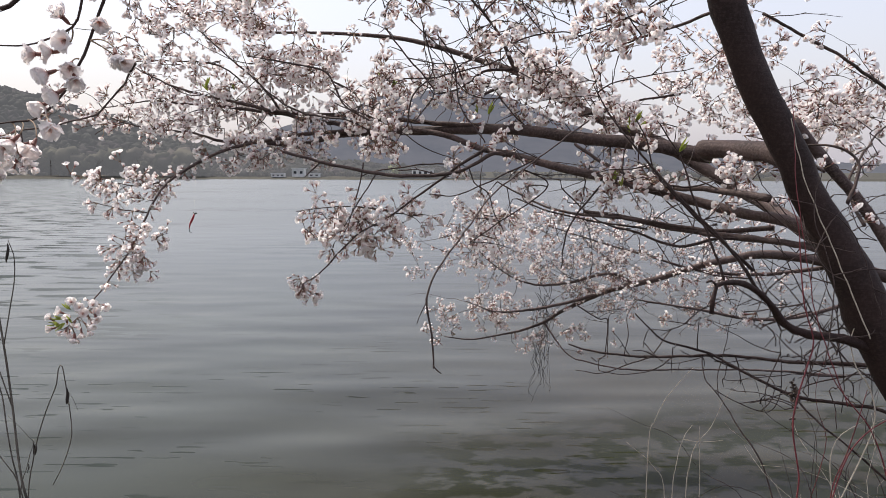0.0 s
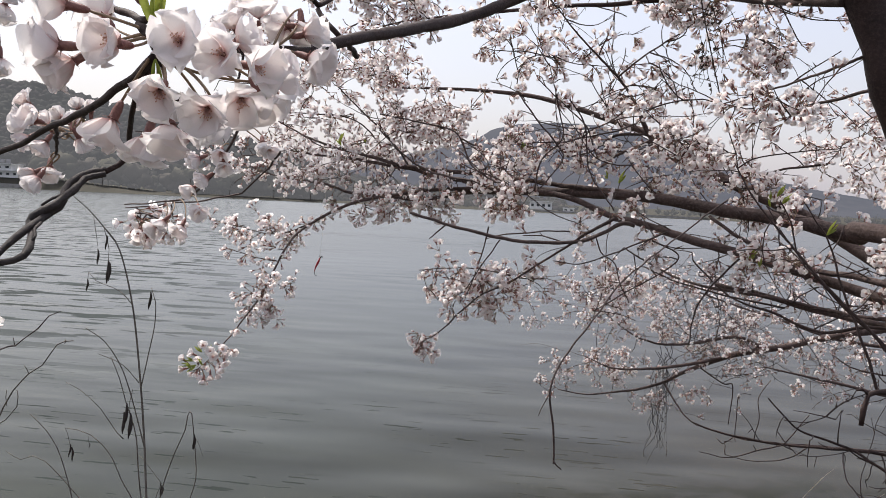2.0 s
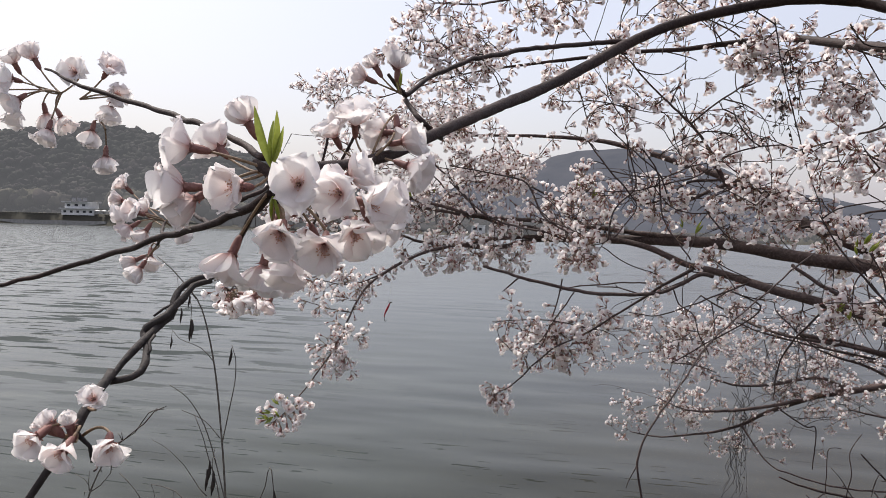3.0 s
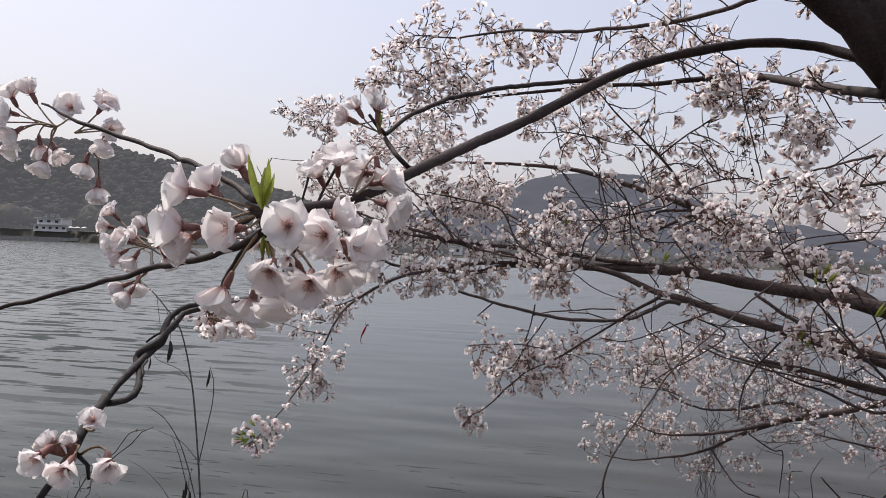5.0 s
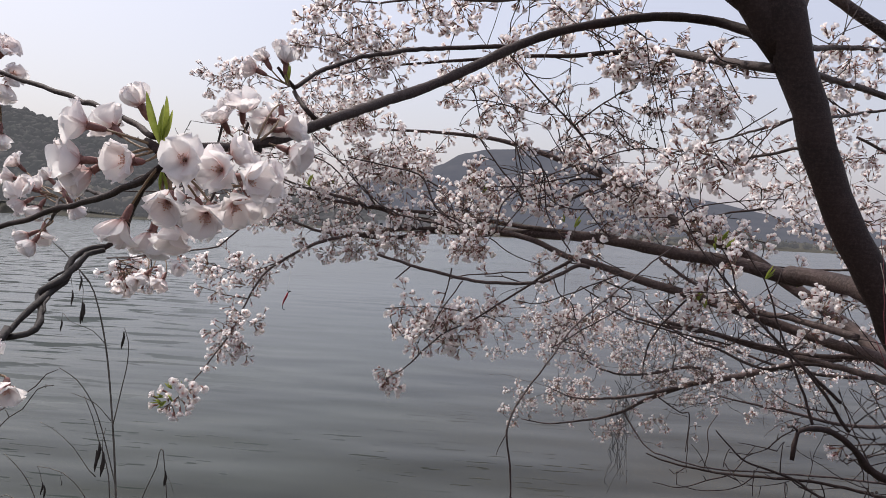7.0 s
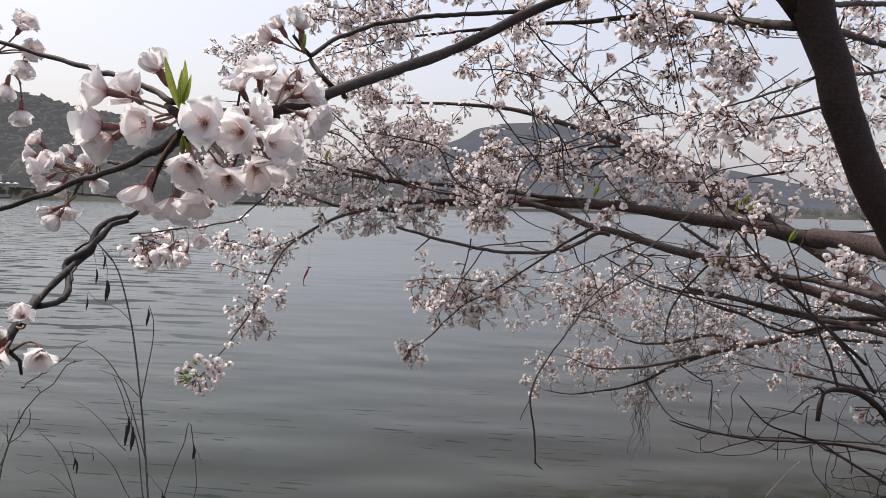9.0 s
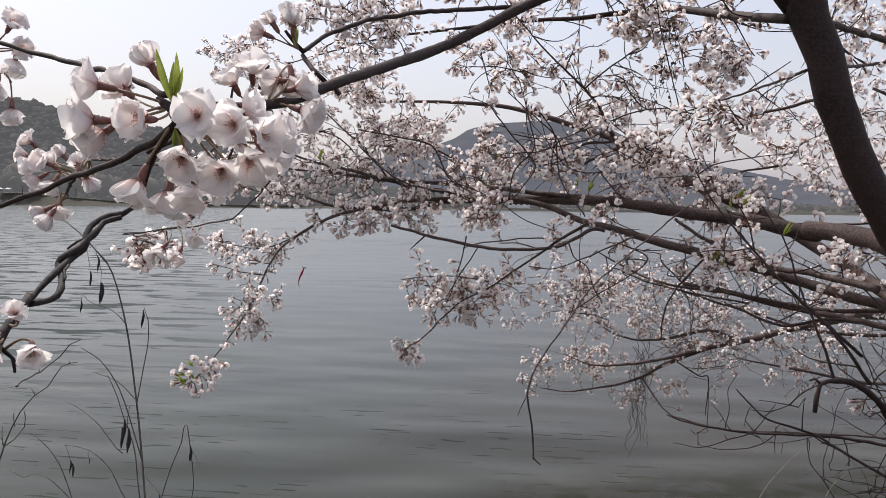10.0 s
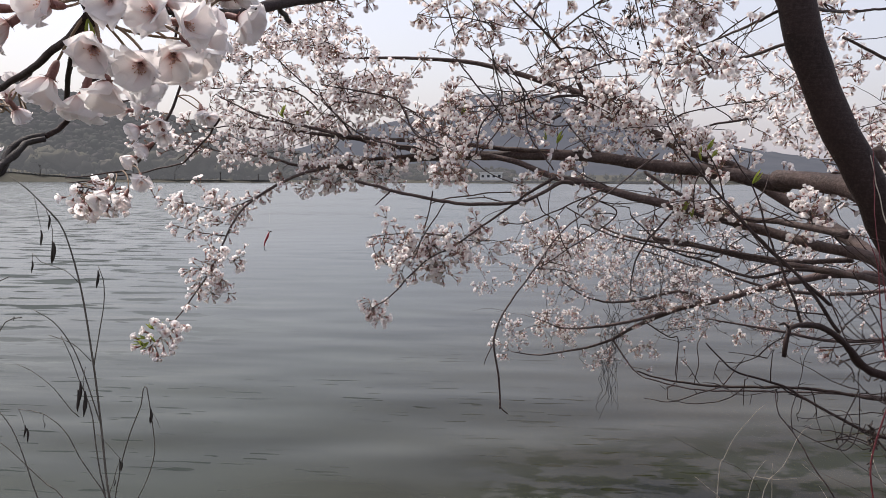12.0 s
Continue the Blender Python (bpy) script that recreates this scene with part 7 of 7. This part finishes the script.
pod(dry_weed, (-1.0762, 1.9500, 1.2387), 0.0560, 1170)
pod(dry_weed, (-1.2459, 1.9500, 1.1556), 0.0360, 962)
pod(dry_weed, (-1.2416, 1.9500, 1.1482), 0.0400, 815)
pod(dry_weed, (-1.1929, 1.9500, 1.1634), 0.0160, 994)
dry_weed = thing("dry_weed", (-1.020, 2.060, 0.203), "dry weed stalks bent over into an arch", "weed")
stem(dry_weed, WEED, (-1.0761, 2.0500, 0.1760, 0.0018), (-1.0761, 2.0500, 0.5835, 0.0018), (-1.0710, 2.0500, 0.8035, 0.0017), (-1.0626, 2.0500, 0.9232, 0.0017), (-1.0509, 2.0500, 0.9779, 0.0017), (-1.0376, 2.0500, 1.0355, 0.0016), (-1.0108, 2.0500, 1.1152, 0.0016), (-0.9797, 2.0500, 1.1881, 0.0016), (-0.9737, 2.0500, 1.2256, 0.0015), (-0.9686, 2.0500, 1.2382, 0.0015), (-0.9624, 2.0500, 1.2337, 0.0014), (-0.9586, 2.0500, 1.2059, 0.0014), (-0.9523, 2.0500, 1.1547, 0.0014), (-0.9475, 2.0500, 1.1080, 0.0013), (-0.9459, 2.0500, 1.0578, 0.0013), (-0.9603, 2.0500, 1.0052, 0.0013), (-0.9811, 2.0500, 0.9569, 0.0012), (-0.9998, 2.0500, 0.9226, 0.0012))
stem(dry_weed, WEED, (-1.1039, 2.0500, 0.1760, 0.0015), (-1.1039, 2.0500, 0.5833, 0.0014), (-1.0956, 2.0500, 0.8031, 0.0013), (-1.0820, 2.0500, 0.9223, 0.0012), (-1.0676, 2.0500, 0.9629, 0.0011), (-1.0565, 2.0500, 1.0031, 0.0010), (-1.0440, 2.0500, 1.0353, 0.0009), (-1.0564, 2.0500, 1.0490, 0.0008), (-1.0795, 2.0500, 1.0751, 0.0007), (-1.1089, 2.0500, 1.1056, 0.0006))
stem(dry_weed, WEED, (-0.9563, 2.0500, 1.1795, 0.0006), (-0.9383, 2.0500, 1.1489, 0.0005), (-0.9281, 2.0500, 1.1212, 0.0004))
pod(dry_weed, (-0.9547, 2.0500, 1.1796), 0.0440, 1308)
pod(dry_weed, (-0.9518, 2.0500, 1.1703), 0.0340, 1324)
pod(dry_weed, (-1.0473, 2.0500, 1.0351), 0.0340, 1401)
pod(dry_weed, (-1.0410, 2.0500, 1.0306), 0.0300, 1402)
pod(dry_weed, (-1.0622, 2.0500, 0.9774), 0.0240, 1403)
dry_weed = thing("dry_weed", (-1.130, 1.800, 0.276), "dry dark bent weed stalks", "weed")
stem(dry_weed, WEED, (-1.0980, 1.8000, 0.2460, 0.0019), (-1.0980, 1.8000, 0.6882, 0.0018), (-1.1060, 1.8000, 0.9080, 0.0017), (-1.1191, 1.8000, 1.0273, 0.0016), (-1.1304, 1.8000, 1.0606, 0.0015), (-1.1439, 1.8000, 1.1077, 0.0014), (-1.1588, 1.8000, 1.1545, 0.0013), (-1.1780, 1.8000, 1.1997, 0.0012), (-1.2048, 1.8000, 1.2362, 0.0011), (-1.2253, 1.8000, 1.2550, 0.0010), (-1.2487, 1.8000, 1.2736, 0.0009))
stem(dry_weed, WEED, (-1.0002, 1.8000, 0.2460, 0.0017), (-1.0002, 1.8000, 0.6959, 0.0016), (-1.0209, 1.8000, 0.9149, 0.0015), (-1.0546, 1.8000, 1.0301, 0.0014), (-1.0918, 1.8000, 1.0607, 0.0013), (-1.1330, 1.8000, 1.0969, 0.0012), (-1.1699, 1.8000, 1.1318, 0.0012), (-1.2086, 1.8000, 1.1625, 0.0011), (-1.2397, 1.8000, 1.1726, 0.0010), (-1.2736, 1.8000, 1.1602, 0.0009), (-1.3118, 1.8000, 1.1771, 0.0008))
pod(dry_weed, (-1.1465, 1.8000, 1.1131), 0.0120, 1410)
dry_weed = thing("dry_weed", (-1.140, 1.460, 0.371), "dry dark forked weed stalks, knotted at the joints", "weed")
stem(dry_weed, WEED, (-1.1050, 1.4600, 0.3412, 0.0020), (-1.1050, 1.4600, 0.9435, 0.0019), (-1.0988, 1.4600, 1.1635, 0.0018), (-1.0888, 1.4600, 1.2830, 0.0018), (-1.0763, 1.4600, 1.3313, 0.0017), (-1.0639, 1.4600, 1.3658, 0.0016), (-1.0491, 1.4600, 1.3971, 0.0015), (-1.0306, 1.4600, 1.4285, 0.0014), (-1.0086, 1.4600, 1.4533, 0.0014), (-0.9977, 1.4600, 1.4641, 0.0013), (-0.9698, 1.4600, 1.4825, 0.0012), (-0.9542, 1.4600, 1.5044, 0.0011), (-0.9399, 1.4600, 1.5238, 0.0011), (-0.9232, 1.4600, 1.5314, 0.0010), (-0.9065, 1.4600, 1.5336, 0.0009))
stem(dry_weed, WEED, (-1.1374, 1.4600, 0.3412, 0.0016), (-1.1374, 1.4600, 0.9438, 0.0015), (-1.1246, 1.4600, 1.1634, 0.0014), (-1.1039, 1.4600, 1.2816, 0.0013), (-1.0838, 1.4600, 1.3160, 0.0012), (-1.0664, 1.4600, 1.3567, 0.0012), (-1.0441, 1.4600, 1.3720, 0.0011), (-1.0219, 1.4600, 1.3982, 0.0010), (-1.0195, 1.4600, 1.4183, 0.0009), (-1.0220, 1.4600, 1.4303, 0.0008))
stem(dry_weed, WEED, (-1.0676, 1.4600, 1.3544, 0.0009), (-1.0714, 1.4600, 1.3697, 0.0008), (-1.0802, 1.4600, 1.3801, 0.0006), (-1.1027, 1.4600, 1.3894, 0.0005))
stem(dry_weed, WEED, (-1.0701, 1.4600, 1.3586, 0.0009), (-1.0714, 1.4600, 1.3786, 0.0007), (-1.0702, 1.4600, 1.3976, 0.0005))
stem(dry_weed, WEED, (-1.0689, 1.4600, 1.3554, 0.0007), (-1.0801, 1.4600, 1.3555, 0.0006), (-1.0813, 1.4600, 1.3465, 0.0005))
stem(dry_weed, WEED, (-0.9977, 1.4600, 1.4641, 0.0009), (-1.0026, 1.4600, 1.4736, 0.0008), (-1.0075, 1.4600, 1.4787, 0.0006))
stem(dry_weed, WEED, (-0.9232, 1.4600, 1.5347, 0.0012), (-0.9220, 1.4600, 1.5315, 0.0010), (-0.9243, 1.4600, 1.5270, 0.0009))
stem(dry_weed, WEED, (-1.0429, 1.4600, 1.3976, 0.0008), (-1.0454, 1.4600, 1.4141, 0.0007), (-1.0442, 1.4600, 1.4286, 0.0006))

# ---- dead grass, red canes and brambles at the foot of the tree ----
straw_grass = thing("straw_grass", (0.554, 2.235, 0.154), "bleached dead grass stalks", "grass")
stem(straw_grass, STRAW, (0.5577, 2.1300, 0.1825, 0.0013), (0.5577, 2.1300, 0.9532, 0.0012), (0.5740, 2.1300, 1.0721, 0.0011), (0.5859, 2.1300, 1.1031, 0.0009), (0.6007, 2.1300, 1.1310, 0.0008), (0.6266, 2.1300, 1.1652, 0.0007), (0.6539, 2.1300, 1.1993, 0.0006), (0.6731, 2.1300, 1.2179, 0.0004))
stem(straw_grass, STRAW, (0.6628, 2.1300, 0.2257, 0.0016), (0.6628, 2.1300, 0.8304, 0.0014), (0.6709, 2.1300, 0.9501, 0.0013), (0.6780, 2.1300, 0.9889, 0.0012), (0.6898, 2.1300, 1.0154, 0.0011), (0.7200, 2.1300, 1.0471, 0.0010), (0.7357, 2.1300, 1.0781, 0.0009), (0.7536, 2.1300, 1.1241, 0.0008), (0.7682, 2.1300, 1.1473, 0.0006), (0.7913, 2.1300, 1.1676, 0.0005))
stem(straw_grass, STRAW, (0.7000, 2.1300, 0.2439, 0.0013), (0.7000, 2.1300, 0.8313, 0.0011), (0.6982, 2.1300, 0.9513, 0.0009), (0.6957, 2.1300, 1.0125, 0.0007), (0.6952, 2.1300, 1.0583, 0.0004))
stem(straw_grass, STRAW, (0.6263, 2.1300, 0.2092, 0.0014), (0.6263, 2.1300, 0.8289, 0.0012), (0.6349, 2.1300, 0.9486, 0.0011), (0.6469, 2.1300, 1.0106, 0.0009), (0.6574, 2.1300, 1.0370, 0.0007), (0.6750, 2.1300, 1.0621, 0.0005))
stem(straw_grass, STRAW, (0.6087, 2.1300, 0.2017, 0.0013), (0.6087, 2.1300, 0.8311, 0.0011), (0.5742, 2.1300, 0.9460, 0.0010), (0.5366, 2.1300, 0.9830, 0.0008), (0.5141, 2.1300, 1.0022, 0.0006), (0.4976, 2.1300, 1.0154, 0.0004))
stem(straw_grass, STRAW, (0.6523, 2.1300, 1.0215, 0.0009), (0.7013, 2.1300, 1.0143, 0.0009), (0.7582, 2.1300, 1.0196, 0.0009))
stem(straw_grass, STRAW, (0.9322, 1.8686, 0.9484, 0.0018), (1.0177, 1.8863, 1.1334, 0.0016), (1.0107, 1.8951, 1.2258, 0.0016), (0.9774, 1.9, 1.2785, 0.0015), (0.9639, 1.9063, 1.3444, 0.0013), (0.9836, 1.9101, 1.3841, 0.001))
stem(straw_grass, STRAW, (0.9856, 1.904, 0.7914, 0.0017), (0.9439, 1.9232, 0.9947, 0.0014), (0.9572, 1.9323, 1.0897, 0.0012), (1.0251, 1.937, 1.1374, 0.0008))
red_cane = thing("red_cane", (0.782, 1.753, 0.289), "thin dark red bramble canes", "bramble")
stem(red_cane, RED_CANE, (0.7816, 1.753, 0.7916, 0.002), (0.7933, 1.7741, 1.0135, 0.0019), (0.7982, 1.7784, 1.0596, 0.0018), (0.784, 1.7885, 1.1655, 0.0018), (0.7925, 1.7944, 1.2278, 0.0019), (0.8148, 1.8015, 1.3027, 0.0018), (0.8296, 1.8071, 1.3613, 0.0017), (0.8093, 1.8143, 1.4373, 0.0016), (0.8001, 1.8239, 1.5382, 0.0015), (0.7949, 1.8311, 1.6142, 0.0012), (0.7721, 1.8369, 1.6764, 0.0008))
stem(red_cane, RED_CANE, (0.8555, 1.8081, 0.8414, 0.0018), (0.9192, 1.8289, 1.0597, 0.0016), (0.9704, 1.8363, 1.1369, 0.0015), (1.0193, 1.8395, 1.1691, 0.0014), (1.1119, 1.8452, 1.2272, 0.0011))
stem(red_cane, RED_CANE, (1.0785, 1.8564, 0.8169, 0.0018), (1.0486, 1.8764, 1.028, 0.0017), (1.0111, 1.8863, 1.1334, 0.0016), (0.9711, 1.8912, 1.1861, 0.0015), (0.9311, 1.8962, 1.2387, 0.0012), (0.9111, 1.8999, 1.2782, 0.0008))
stem(red_cane, RED_CANE, (0.9583, 1.904, 0.7913, 0.0015), (0.9441, 1.9194, 0.954, 0.0015), (0.9845, 1.9298, 1.0627, 0.0014), (1.0115, 1.9376, 1.1441, 0.0012), (1.0317, 1.9441, 1.212, 0.0008))

# ---- a lost lure on a line, tangles, dead grass ----
LURE_RED = plain_material("lure_red", (0.30, 0.02, 0.03), (0.42, 0.04, 0.05), 60, 0.35)
lure = thing("fishing_lure", (-1.115, 3.55, 1.525), "small red lure hanging on a fine line above the water", "fishing lure")
_g = Geo()
tube(_g, smooth_line([(-1.1061, 3.5500, 1.5477, 0.00240), (-1.1091, 3.5500, 1.5380, 0.00450), (-1.1165, 3.5500, 1.5217, 0.00510), (-1.1254, 3.5500, 1.5032, 0.00360), (-1.1298, 3.5500, 1.4846, 0.00180)], 0.005), 9)
part("body", _g, [LURE_RED], lure)
_g = Geo()
tube(_g, smooth_line([(-1.1061, 3.5500, 1.5477, 0.00300), (-1.1002, 3.5500, 1.5529, 0.00330), (-1.0927, 3.5500, 1.5514, 0.00180)], 0.004), 7)
tube(_g, smooth_line([(-1.1046, 3.5500, 1.5499, 0.00180), (-1.1105, 3.5500, 1.5588, 0.00120)], 0.004), 5)
part("head", _g, [POD], lure, "dark lure head")
_g = Geo()
tube(_g, smooth_line([(-1.1298, 3.5500, 1.4846, 0.00132), (-1.1291, 3.5500, 1.4713, 0.00120), (-1.1239, 3.5500, 1.4638, 0.00120), (-1.1172, 3.5500, 1.4683, 0.00096)], 0.004), 5)
part("hook", _g, [POD], lure, "dark curved hook")
_g = Geo()
tube(_g, smooth_line([(-1.1065, 3.5500, 1.5551, 0.00025), (-1.0300, 3.3600, 1.8000, 0.00025), (-0.9300, 3.0000, 2.0300, 0.00025)], 0.05), 3)
part("line", _g, [STRAW], lure, "fine fishing line")


def tangle(name, label, category, mat, centre, size, number, long, r, seed, up=0.8):
    """A mass of thin bent stalks that rise from the ground."""
    rng = random.Random(seed)
    g = Geo()
    for _ in range(number):
        x, y = centre[0] + rng.gauss(0, 0.5) * size[0], centre[1] + rng.gauss(0, 0.5) * size[1]
        p = Vector((x, y, near_bank(x, y) - 0.02))
        d = Vector((rng.gauss(0, 0.4), rng.gauss(0, 0.3), up)).normalized()
        n = long * rng.uniform(0.5, 1.15)
        pts = []
        for i in range(10):
            pts.append((*p, r * (1.15 - i / 10)))
            d = (d + Vector((rng.gauss(0, 0.33), rng.gauss(0, 0.28), rng.gauss(-0.07, 0.24)))).normalized()
            p = p + d * n / 9
        tube(g, smooth_line(pts, 0.03), 4)
    return tagged(new(name, g.mesh(name, [mat])), label, category, kind="stuff")


tangle("dead_grass", "bleached dead grass tangled at the foot of the tree", "grass", STRAW, (1.13, 1.95, 0), (0.16, 0.13), 85, 0.68, 0.0015, 4)
tangle("dead_grass", "bleached dead grass along the bank", "grass", STRAW, (0.80, 2.1, 0), (0.3, 0.12), 10, 0.45, 0.0012, 14, 1.0)
tangle("brambles", "thin brown bramble stems below the tree", "bramble", TWIG, (1.11, 1.95, 0), (0.17, 0.15), 105, 0.9, 0.0016, 6)
tangle("brambles", "thin dark red bramble stems below the tree", "bramble", RED_CANE, (1.12, 1.9, 0), (0.14, 0.1), 7, 0.8, 0.0016, 9)
